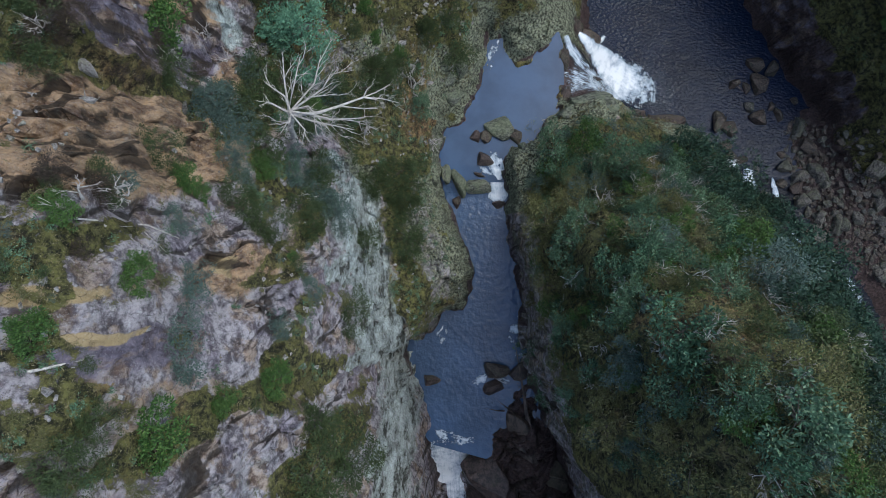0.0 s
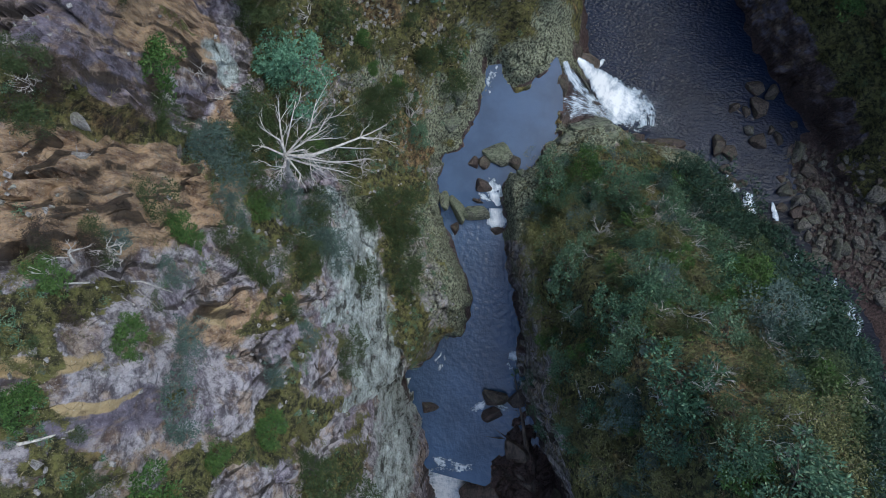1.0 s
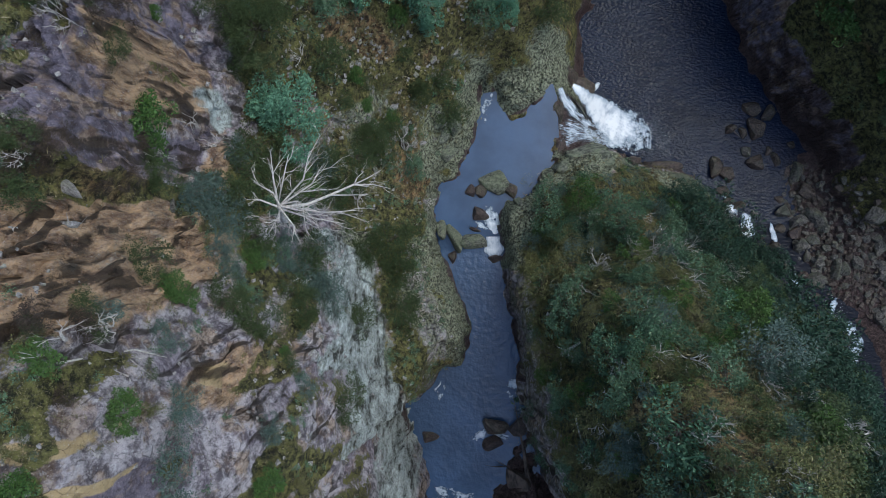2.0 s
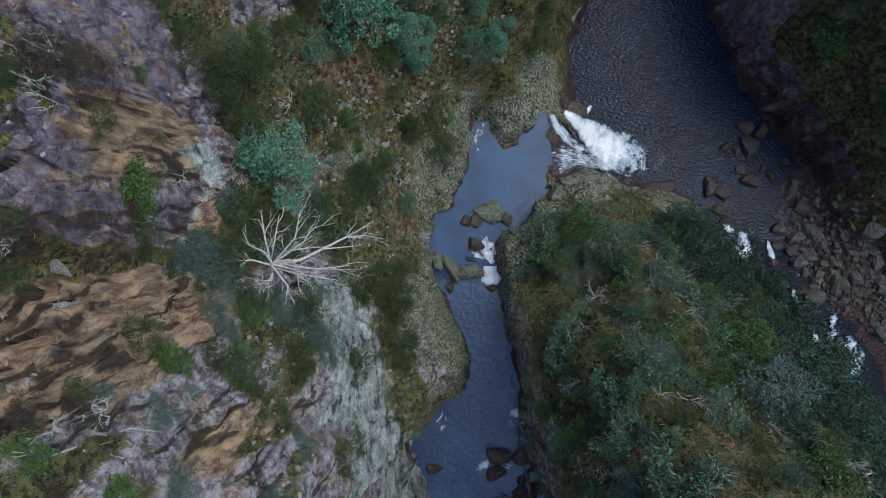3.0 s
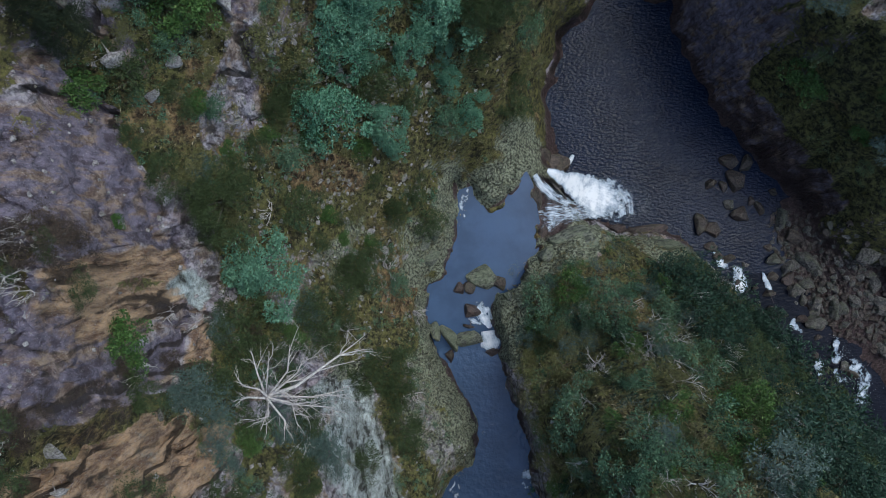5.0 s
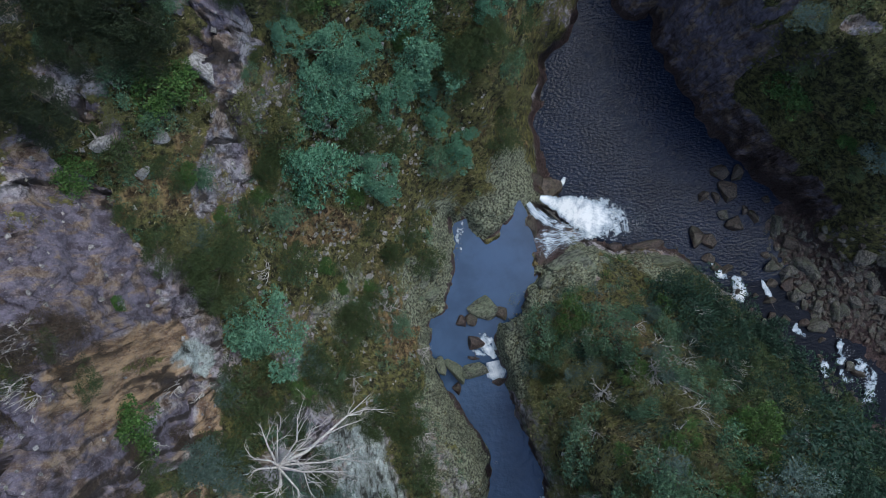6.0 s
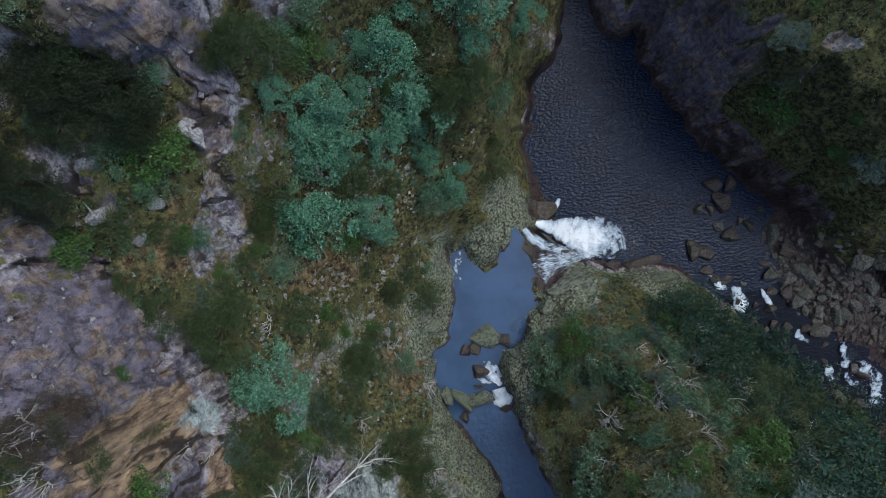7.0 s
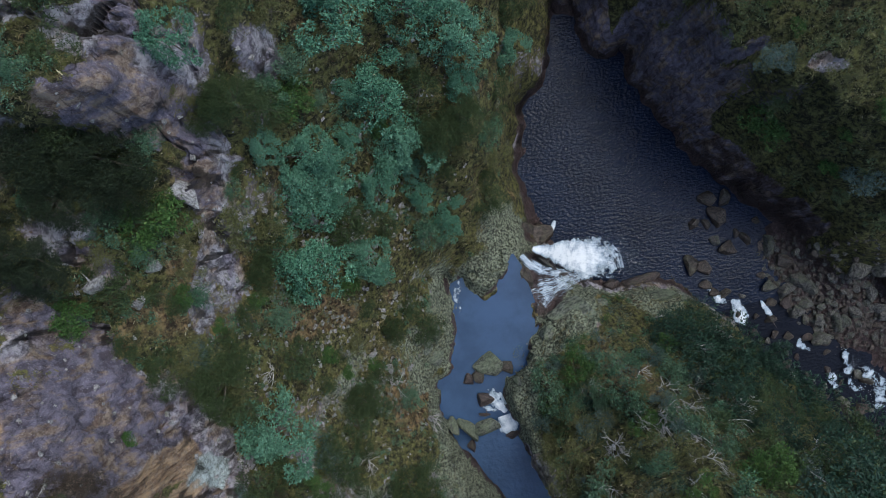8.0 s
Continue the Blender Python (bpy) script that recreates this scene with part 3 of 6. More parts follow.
LEAFY = [(-12.1, 4.2, 0.5, 0.5), (-14.4, 7.6, 1.3, 1.0), (-10.5, -1.7, 0.5, 0.9), (-12.3, -0.1, 1.2, 0.6), (-9.0, 2.7, 0.6, 1.8), (-7.2, 1.8, 1.0, 2.3), (-7.0, -6.7, 1.1, 1.5), (-8.8, -6.9, 1.0, 0.7), (-9.6, -7.3, 0.8, 0.8)] + [(-11.3, 6.8, 1.0, 1.4), (-6.3, -3.4, 0.8, 1.4), (-12.4, 7.8, 1.0, 1.0), (-9.5, -4.5, 0.5, 1.0), (-11.7, -5.0, 1.1, 0.4), (-5.8, -10.2, 1.4, 1.4), (-8.3, -0.9, 0.5, 1.1), (-12.1, -3.0, 0.8, 0.7), (-10.5, 29.7, 1.7, 1.7)] + [(-8.4, 32.4, 0.9, 0.5), (-13.7, 25.7, 0.6, 1.1), (-9.5, 26.5, 1.2, 1.0), (-12.6, 20.7, 0.8, 1.2), (-12.6, 8.4, 0.9, 0.8), (-13.1, 10.4, 0.8, 0.8), (-14.3, 14.2, 0.9, 1.3), (-13.0, 13.4, 0.6, 0.8)]


def facets(u, v, size, seed, lean, groove=0.3):
    """Broken faces: each block lies at its own height and leans its own way. Also how near its open joint is."""
    u, v = u / size, v / size
    i, j = np.floor(u).astype(np.int64), np.floor(v).astype(np.int64)
    near, second, height = np.full(u.shape, 9.0), np.full(u.shape, 9.0), np.zeros(u.shape)
    for di in (-1, 0, 1):
        for dj in (-1, 0, 1):
            ci, cj = i + di, j + dj
            du, dv = u - ci - lattice(ci, cj, seed), v - cj - lattice(ci, cj, seed + 7)
            d = np.hypot(du, dv)
            own = (lattice(ci, cj, seed + 13) - 0.5) + lean * ((lattice(ci, cj, seed + 17) - 0.5) * du + (lattice(ci, cj, seed + 19) - 0.5) * dv)
            height = np.where(d < near, own, height)
            second = np.where(d < near, near, np.minimum(second, d))
            near = np.minimum(near, d)
    return height, np.clip(1 - (second - near) * size / groove, 0, 1)


def zones(x, y, z, steep):
    """What the ground is made of: masks 0..1 for the material."""
    n = fractal(x, y, 3.0, 4, 21)
    wobble = fractal(x, y, 1.2, 3, 77)
    ragged = fractal(x, y, 0.9, 3, 78)
    west = np.clip((-3.6 - x + 0.5 * wobble + 0.10 * (y + 8)) / 1.0, 0, 1) * np.clip((z - 8.5) / 2, 0, 1) * np.clip((9.0 - y - (x + 8) * 0.35) / 3, 0, 1)
    cliff_w = np.clip(1.35 + 0.5 * wobble - to_line(x, y, FORM["west_cliff_top"]) / 1.35, 0, 1)
    band_w = np.maximum(np.maximum(np.clip(1.4 + 0.7 * wobble - to_line(x, y, [(-5.2, 35.0), (-5.6, 32.9), (-6.3, 30.9), (-5.8, 29.5), (-6.3, 28.0), (-7.0, 25.4)]) / 0.5, 0, 1), np.clip(1.3 + 0.8 * wobble - to_line(x, y, [(-12.6, 26.2), (-11.7, 24.2)]) / 0.35, 0, 1)), np.clip(1.3 + 0.9 * wobble - to_line(x, y, [(-15.2, 23.6), (-13.6, 22.3), (-14.0, 19.4)]) / 0.4, 0, 1))
    north_w = np.clip(1.2 - to_line(x, y, FORM["north_west_rocks"]) / 1.2, 0, 1)
    white = np.clip(1.3 + 0.35 * wobble - to_line(x, y, [(-5.9, 5.0), (-4.8, 0), (-4.0, -4), (-3.3, -8), (-3.0, -12), (-2.7, -22)]) / 1.05, 0, 1) * (y < 6)
    water = [to_line(x, y, FORM[k]) for k in ("west_water", "east_water", "knob_water")]
    bank_w, bank_e, bank_k = water
    low_e = to_line(x, y, FORM["lower_east_water"])
    low_w = to_line(x, y, FORM["lower_west_water"])
    nose = to_line(x, y, FORM["nose_water"])
    knob = np.maximum(blob(x, y, 6.9, 17.6, 2.2, 1.5, 15), np.maximum(blob(x, y, 8.9, 18.6, 1.4, 1.2), blob(x + 0.3 * wobble, y, 9.2, 20.2, 1.9, 2.1)))
    nose_rock = np.maximum(np.maximum(blob(x + 0.5 * wobble, y + 0.4 * ragged, 12.4, 11.9, 2.6, 1.5, 0), blob(x, y + 0.4 * wobble, 9.6, 10.4, 1.3, 1.0, 20)), np.maximum(blob(x, y + 0.4 * wobble, 20.4, 10.2, 2.4, 1.0, -12), blob(x, y, 6.6, 7.0, 0.9, 1.4)))
    east = np.clip((x - 6.5) / 2, 0, 1)
    cover = 0.80 + 0.30 * n - 0.55 * np.clip((steep - 1.2) / 1.5, 0, 1) * (1 - east) - 0.5 * np.clip((steep - 5.5) / 2, 0, 1) * east
    high = np.clip((-4.6 - x) / 0.8, 0, 1) * np.clip((z - 10) / 2, 0, 1) * np.clip((11.0 - y - 0.5 * (x + 10)) / 2, 0, 1)
    cover = cover * (1 - 0.36 * high) + 0.45 * high * fractal(x, y, 1.5, 3, 5)
    for cx, cy, rx, ry in BARE:
        cover = cover - (0.9 if cy < 12 else 0.75) * blob(x + 0.6 * wobble, y + 0.6 * ragged, cx, cy, 0.9 * rx, 0.9 * ry)
    for cx, cy, rx, ry in LEAFY:
        cover = cover + 0.6 * blob(x + 0.6 * wobble, y + 0.6 * ragged, cx, cy, rx, ry)
    cover = cover - 0.55 * cliff_w - 1.1 * band_w - north_w * 0.35 * fractal(x, y, 1.8, 3, 6) - 1.2 * white * (0.75 + 0.55 * fractal(x, y, 1.3, 3, 79))
    cover = cover - 0.6 * np.clip(1.2 + 0.4 * wobble - bank_w / 0.6, 0, 1) - 0.6 * np.clip(1.2 - bank_e / 0.3, 0, 1) - 0.55 * np.clip(1.4 + 0.5 * wobble - bank_e / 1.1, 0, 1) - 1.1 * knob - 1.3 * blob(x, y, 11.4, 15.6, 1.7, 2.6, 0) - 0.9 * nose_rock
    cover = cover - 0.6 * blob(x, y, 0.6, -2.2, 1.4, 2.6, 20) - 0.5 * blob(x, y, -1.6, 1.0, 1.2, 3.0, 10) - 0.3 * blob(x, y, 0.8, 13.2, 1.2, 1.8, 20)
    cover = cover - 1.3 * np.clip(1.5 - low_e / (0.7 + 0.6 * (y > 24)), 0, 1) - 0.25 * np.clip(1.0 + 0.8 * wobble - low_w / 0.4, 0, 1) - 1.0 * np.clip(1.4 - nose / 0.8, 0, 1)
    cover = cover + 0.3 * east * (z > 3) * (y < 9)
    cover = cover + 0.35 * (x > 24) * (y > 12) + 1.1 * blob(x + 0.5 * wobble, y + 0.5 * ragged, -14.0, 15.4, 1.2, 0.8)
    cover = cover - 1.4 * (z < -4.2) - 1.1 * blob(x + 0.4 * wobble, y, 31.6, 23.8, 0.9, 0.45, -45) - 0.8 * blob(x, y + 0.4 * wobble, 28.8, 27.0, 0.7, 0.4)
    cover = cover - 0.5 * blob(x, y, 6.4, 6.4, 1.2, 2.0) - 1.4 * (z < 2.6) * (y < -11.5) * (x > 2)
    warm = west * (0.08 + 0.40 * fractal(x, y, 3.2, 3, 8)) + 0.9 * blob(x, y, -12.6, 4.6, 3.0, 2.6, 35) + 0.8 * blob(x, y, -11.6, 9.4, 0.7, 1.8, 10) + 0.4 * cliff_w * (soft_noise(x, y, 2.5, 3) > 0.1)
    warm = warm + 1.0 * blob(x, y, -12.6, 13.6, 0.45, 1.2, 10) + 0.7 * blob(x, y, -13.3, 11.6, 0.6, 1.6) + 0.9 * blob(x + 0.3 * wobble, y, -15.6, 19.2, 0.8, 1.2, 20) + 0.6 * blob(x, y, -9.0, -1.2, 1.0, 1.2) + 0.5 * blob(x, y, -14.2, 19.0, 2.0, 1.0)
    yellow = np.maximum(blob(x, y, -12.1, -1.65, 1.4, 0.38, 6), np.maximum(blob(x, y, -10.9, -3.1, 0.75, 0.22, -5), 0.7 * blob(x, y, -9.4, -1.0, 0.25, 0.6, 20)))
    pale = 1.0 * white + 0.35 * west * (soft_noise(x, y, 1.6, 30) > 0.35) + 0.9 * blob(x, y, -12.05, 12.6, 0.3, 1.3, 0) + 0.35 * band_w * (soft_noise(x, y, 1.3, 33) > 0)
    lichen = 0.6 * blob(x, y, 0.6, 13.0, 2.0, 3.0) + 0.9 * knob + 1.1 * nose_rock + 0.6 * np.clip(1.5 - bank_w / 1.2, 0, 1) * (y < 20) * (y > -5) + 0.55 * np.clip(1.5 - bank_e / 1.0, 0, 1) * (y > 3) + 0.45 * (bank_e < 2.0) + 0.5 * (np.abs(x) < 4) * (y < 9) * (y > -7) * (z < 9)
    lichen = lichen + 0.9 * (nose < 2.6) * (x > 9) * (x < 24) * (z > -4.5)
    lichen = lichen + 0.75 * (z < 12.5) * (y > 5) * np.clip((x + 8) / 2, 0, 1) * np.clip((14 - x) / 2, 0, 1)
    wet = np.clip((0.35 - np.minimum(bank_w, np.minimum(bank_e, bank_k))) / 0.3, 0, 1) * (z < 0.5) * 0.9
    # wet rock of the east shore, darkened more southwards to stand for shade
    wet = np.maximum(wet, np.clip(2.6 - low_e / 0.9, 0, 1) * np.clip((2.0 - z) / 2, 0, 1) * (0.25 + 0.3 * np.clip((25 - y) / 5, 0, 1)))
    # stream bed is wet; past x 30.5 it also paints dark gaps between boulders
    wet = np.maximum(wet, 0.9 * (z < np.where(x > 30.5, -3.6, -5.2)) * (x > 9))
    wet = np.maximum(wet, 0.95 * np.maximum(blob(x, y, 11.2, 15.0, 1.9, 2.9), blob(x, y, 12.0, 19.6, 1.0, 1.2)))
    wet = np.maximum(wet, 0.9 * (z < 1.6) * (y < -11) * (x > 2))
    wet = np.maximum(wet, 0.75 * np.clip(1.8 - low_w / 0.6, 0, 1) * (z < -0.6))
    wet = np.maximum(wet, 0.25 * np.clip(1.5 - bank_e / 0.6, 0, 1) * (y < 3) + 0.3 * soft_noise(x, y, 1.0, 44) * (bank_e < 1.5))
    slate = 1.0 * cliff_w + 0.9 * north_w + blob(x, y, -14.4, 18.6, 1.8, 2.8) + 0.7 * blob(x, y, -14.0, 11.4, 1.3, 2.2) + 0.8 * blob(x, y, -10.6, -4.0, 1.7, 1.4) + 0.9 * blob(x, y, -7.0, 31.0, 3.0, 1.6) + 0.8 * band_w + 0.8 * (low_e < 3.0) * (x > 20)
    slate = slate - 1.0 * np.clip(warm, 0, 1)
    dry = 0.9 * blob(x, y, -5.0, 19.0, 2.4, 1.1, -20) + 0.4 * blob(x, y, -9, 22, 4, 2) + 0.5 * blob(x, y, 13, 7, 3, 2) + 0.6 * blob(x, y, -2, 11, 1.5, 3) + 0.4 * blob(x, y, 14, -4, 3, 2)
    return {"cover": cover, "warm": warm, "yellow": yellow, "pale": pale, "lichen": lichen, "wet": wet, "dry": dry, "slate": slate}


def slope_of(x, y):
    e = 0.25
    return np.hypot(lie(x + e, y) - lie(x - e, y), lie(x, y + e) - lie(x, y - e)) / (2 * e)


def relief(x, y, z, zone):
    """Broken rock and lumpy turf on top of the lie of the land."""
    rocky = np.clip(1.1 - 1.6 * zone["cover"], 0, 1)
    far = np.clip(np.maximum(np.abs(x - 12) - 32, np.abs(y - 10) - 34) / 20, 0, 1)
    bx, by = x + 0.5 * soft_noise(x, y, 1.5, 41), y + 0.5 * soft_noise(x, y, 1.5, 42)
    au, av = 0.83 * bx + 0.56 * by, -0.56 * bx + 0.83 * by
    (big, gap), (mid, crack), (small, _) = facets(au * 0.55, av, 1.5, 3, 1.6, 0.34), facets(au * 0.6, av, 0.7, 9, 2.2, 0.2), facets(bx, by, 0.3, 15, 2.0)
    slab = np.clip(1 - 0.8 * np.clip(zone["lichen"], 0, 1) - 0.6 * blob(x, y, -14.0, 17.0, 2.4, 3.6) - 0.75 * blob(x, y, -11.2, -3.2, 2.6, 2.4), 0, 1)
    blocks = 1.05 * big + 0.5 * mid + 0.14 * small - slab * (0.45 * gap + 0.2 * crack)
    zone["joint"] = np.maximum(gap, 0.7 * crack) * rocky * (0.1 + 0.9 * slab) * (1 - np.clip(zone["pale"], 0, 1))
    blocks = blocks * (1 - 0.6 * np.clip((x - 20) / 2, 0, 1) * np.clip((y - 10) / 3, 0, 1))
    zone["joint"] = zone["joint"] * (1 - 0.8 * (x > 20))
    bed = np.clip(blob(x, y, -12.8, 4.8, 3.4, 2.8, 35) + 0.5 * blob(x, y, -11, -2.5, 2.4, 2.2), 0, 1)
    tilt = (-0.90 * x + 0.42 * y + 0.06 * z) / 2.1 + 0.22 * soft_noise(x, y, 2.6, 61)
    saw = tilt - np.floor(tilt)
    zone["joint"] = np.maximum(zone["joint"] * (1 + 0.1 * bed), np.clip(bed * rocky, 0, 1) * np.clip((saw - 0.84) / 0.08, 0, 1))
    blocks = blocks * (1 + 0.15 * bed) + bed * 1.0 * (np.where(saw < 0.82, saw / 0.82, (1 - saw) / 0.18) - 0.5) * (0.8 + 0.4 * soft_noise(x, y, 1.9, 66)) + bed * 0.35 * mid
    strata = (x * 0.98 + y * 0.2 + 0.15 * z + 0.3 * soft_noise(x, y, 1.6, 64)) / 0.55
    ridge = strata - np.floor(strata)
    blocks = blocks + np.clip(zone["pale"], 0, 1) * 0.4 * (np.minimum(ridge, 2 * (1 - ridge)) - 0.35)
    smooth_slab = np.maximum(blob(x, y, -10.4, -4.4, 1.9, 1.5), np.maximum(blob(x, y, -11.3, -2.6, 1.7, 1.1), blob(x, y, -7.0, 31.6, 1.8, 1.0)))
    smooth_slab = np.maximum(smooth_slab, np.maximum(0.6 * blob(x, y, -14.4, 18.6, 1.5, 2.4), 0.4 * blob(x, y, -14.0, 11.4, 1.0, 2.0)))
    blocks = blocks * (1 - 0.8 * smooth_slab)
    zone["joint"] = zone["joint"] * (1 - smooth_slab)
    turf = 0.26 * fractal(x, y, 1.4, 4, 51) + 0.40 * soft_noise(x, y, 4.0, 55)
    under = np.clip((z + 0.9) / 0.9, 0.25, 1) * np.where(z < -4.5, 0.55, 1)
    bare_knob = np.clip(zone["lichen"], 0, 1)
    return (rocky * blocks * (1 - 0.55 * bare_knob) + (1 - rocky) * turf) * under * (1 - far) + far * 3 * soft_noise(x, y, 14, 71)


def surface(x, y):
    """The finished height of the ground at arrays of places."""
    x, y = np.atleast_1d(np.asarray(x, float)), np.atleast_1d(np.asarray(y, float))
    z = lie(x, y)
    zone = zones(x, y, z, slope_of(x, y))
    return z + relief(x, y, z, zone), zone


def spaced(lo, hi, step, reach):
    """Grid lines: even inside lo..hi, widening outside as far as reach."""
    inner = np.arange(lo, hi + step / 2, step)
    out, gap = [], step
    while sum(out) < reach:
        gap *= 1.22
        out.append(gap)
    out = np.cumsum(out)
    return np.concatenate([lo - out[::-1], inner, hi + out])


def mesh_from(name, verts, faces, smooth=False):
    me = bpy.data.meshes.new(name)
    me.from_pydata(verts, [], faces)
    if smooth:
        me.polygons.foreach_set("use_smooth", [True] * len(me.polygons))
    me.update()
    return me


def grid_faces(nx, ny):
    i = (np.arange(ny - 1)[:, None] * nx + np.arange(nx - 1)[None]).ravel()
    return np.stack([i, i + 1, i + nx + 1, i + nx], 1)


def build_ground():
    gx = spaced(-18.0, 43.0, 0.145, 1600)
    gx = np.concatenate([gx[gx < -17.9], np.arange(-17.9, -4.0, 0.09), gx[gx > -3.95]])
    gy = spaced(-22.0, 42.0, 0.14, 1600)
    X, Y = np.meshgrid(gx, gy)
    Z, zone = surface(X, Y)
    # steep rock faces jut and recede in plan as well
    push = np.clip(slope_of(X, Y) / 4, 0, 1) * (np.abs(X - 12) < 32) * (np.abs(Y - 10) < 33)
    X2 = X + push * 0.28 * fractal(Y * 1.0 + 0.3 * X, Z, 1.1, 3, 91)
    Y2 = Y + push * 0.28 * fractal(X * 1.0 - 0.3 * Y, Z, 1.1, 3, 95)
    me = bpy.data.meshes.new("ground")
    me.vertices.add(X.size)
    me.vertices.foreach_set("co", np.stack([X2, Y2, Z], -1).ravel().astype(np.float32))
    f = grid_faces(len(gx), len(gy))
    me.loops.add(f.size)
    me.loops.foreach_set("vertex_index", f.ravel().astype(np.int32))
    me.polygons.add(len(f))
    me.polygons.foreach_set("loop_start", np.arange(0, f.size, 4, dtype=np.int32))
    me.polygons.foreach_set("use_smooth", (zone["cover"].ravel()[f[:, 0]] > 0.35))
    for key, values in zone.items():
        me.attributes.new(key, "FLOAT", "POINT").data.foreach_set("value", np.clip(values, -1, 2).ravel().astype(np.float32))
    me.update()
    me.validate()
    me.materials.append(GROUND)
    return tagged(new("ground", me), "steep gorge slopes of broken sandstone, turf and leaf litter", "ground", kind="structure")


build_ground()


# ---------------------------------------------------------------- water
def water_sheet(name, outline, label, material, step=0.5):
    """A level or falling sheet of water: outline lists left and right places down the stream, with heights."""
    left, right = resampled_pair(outline)
    verts, faces, across = [], [], 14
    for a, b in zip(left, right):
        for k in range(across + 1):
            verts.append(tuple(a + (b - a) * k / across))
    faces = [tuple(q) for q in grid_faces(across + 1, len(left))]
    me = mesh_from(name, verts, faces, True)
    me.materials.append(material)
    return tagged(new(name, me), label, "water", kind="structure")


def resampled_pair(outline):
    left, right = np.array([r[0] for r in outline], float), np.array([r[1] for r in outline], float)
    at = np.linspace(0, len(left) - 1, (len(left) - 1) * 8 + 1)
    pick = lambda p: np.stack([np.interp(at, np.arange(len(p)), p[:, k]) for k in range(3)], 1)
    return pick(left), pick(right)


water_sheet("water_upper_pool", [((1, 19.5, 0), (9.2, 19.5, 0)), ((1, 17.2, 0), (9.9, 17.2, 0)), ((-1.5, 12, 0), (10.05, 12.6, 0)), ((-2, 9, 0), (9.5, 9, 0)), ((-2, 7.0, 0), (6.5, 7.0, 0)), ((-1.5, 5.6, -0.12), (6.5, 5.6, -0.12))], "still water of the upper rock pool, coloured slate-blue as reflected sky", STILL_WATER)
water_sheet("water_channel", [((-1.5, 5.6, -0.3), (6.5, 5.6, -0.3)), ((-1, 4.6, -0.5), (6.5, 4.6, -0.5)), ((-1, 0, -0.5), (7.2, 0, -0.5)), ((-5, -7, -0.5), (8, -7, -0.5)), ((-5, -12, -0.5), (9, -12, -0.5)), ((-5, -14.5, -0.5), (9, -14.5, -0.5)), ((-4, -16.0, -0.6), (7.5, -19.0, -0.6))], "water sliding down a narrow channel, coloured slate-blue as reflected sky", CHANNEL_WATER)
water_sheet("water_lower_pool", [((12.0, 46, -6), (30, 46, -6)), ((9, 30, -6), (32, 30, -6)), ((10, 20, -6), (36, 20, -6)), ((12.6, 13, -6), (40, 12, -6)), ((15, 10, -6), (40, 9, -6.05)), ((22, 7, -6.15), (40, 6, -6.2))], "dark rippled water of the deep lower pool", POOL_WATER)
water_sheet("water_rapids", [((22, 7, -6.15), (40, 6, -6.2)), ((25, 3, -6.8), (40, 3, -6.7)), ((27, -1, -7.3), (43, -1, -7.2)), ((30, -6, -8.0), (46, -6, -8.0)), ((34, -16, -9.4), (52, -14, -9.4))], "dark stream water running down among boulders", STREAM_WATER)
water_sheet("water_south_pool", [((-3, -17.5, -5.2), (8, -17.5, -5.2)), ((-3, -24, -5.4), (8, -24, -5.4)), ((-3, -32, -5.6), (8, -32, -5.6))], "shaded water below the channel's end", POOL_WATER)

# ---------------------------------------------------------------- white water
def white_water(name, label, course, widths, amount, lift=0.06, drape=False, seed=0, ragged=0.5, thread=0.2, fine=1.0, fan=0.0, head=False):
    """A foam sheet along a course of (x, y, z) with half widths; amount 0..1 is how thick the foam lies."""
    pts = np.array(course, float)
    run = np.r_[0, np.cumsum(np.linalg.norm(np.diff(pts, axis=0), axis=1))]
    n = max(8, int(run[-1] / 0.12))
    at = np.linspace(0, run[-1], n)
    mid = np.stack([np.interp(at, run, pts[:, k]) for k in range(3)], 1)
    for _ in range(6):
        mid[1:-1] = 0.5 * mid[1:-1] + 0.25 * (mid[:-2] + mid[2:])
    half = np.interp(at, run, widths)
    thick = np.interp(at, run, amount) if isinstance(amount, (list, tuple)) else np.full(n, amount)
    way = np.gradient(mid, axis=0)
    side = np.stack([way[:, 1], -way[:, 0]], 1)
    side /= np.maximum(np.linalg.norm(side, axis=1, keepdims=True), 1e-6)
    across = np.linspace(-1, 1, 21)
    verts = np.zeros((n, 21, 3))
    verts[..., :2] = mid[:, None, :2] + side[:, None] * (half[:, None] * across)[..., None]
    verts[..., 2] = mid[:, None, 2] + lift * (1 - 0.6 * across**2)[None] + 0.05 * soft_noise(verts[..., 0], verts[..., 1], 0.35, seed)
    if drape:
        ground = surface(verts[..., 0], verts[..., 1])[0]
        verts[..., 2] = np.maximum(verts[..., 2], ground + 0.12)
    me = mesh_from(name, [tuple(v) for v in verts.reshape(-1, 3)], [tuple(q) for q in grid_faces(21, n)], True)
    ends = np.minimum(1, (run[-1] - at if head else np.minimum(at, run[-1] - at)) / max(0.25 * run[-1], 0.2))
    edge = thick[:, None] - ragged * np.abs(across)[None] ** 2 * 1.6 - 0.5 * (1 - ends)[:, None] * ragged * 2
    a, b = np.broadcast_to(at[:, None], edge.shape), (fan + (fan == 0) * half[:, None]) * across
    for key, values in (("along", a + 7 * seed), ("across", fine * b), ("amount", edge), ("thread", np.full(edge.shape, thread))):
        me.attributes.new(key, "FLOAT", "POINT").data.foreach_set("value", np.ascontiguousarray(values).ravel().astype(np.float32))
    me.materials.append(FOAM)
    return tagged(new(name, me), label, "white water", kind="structure")


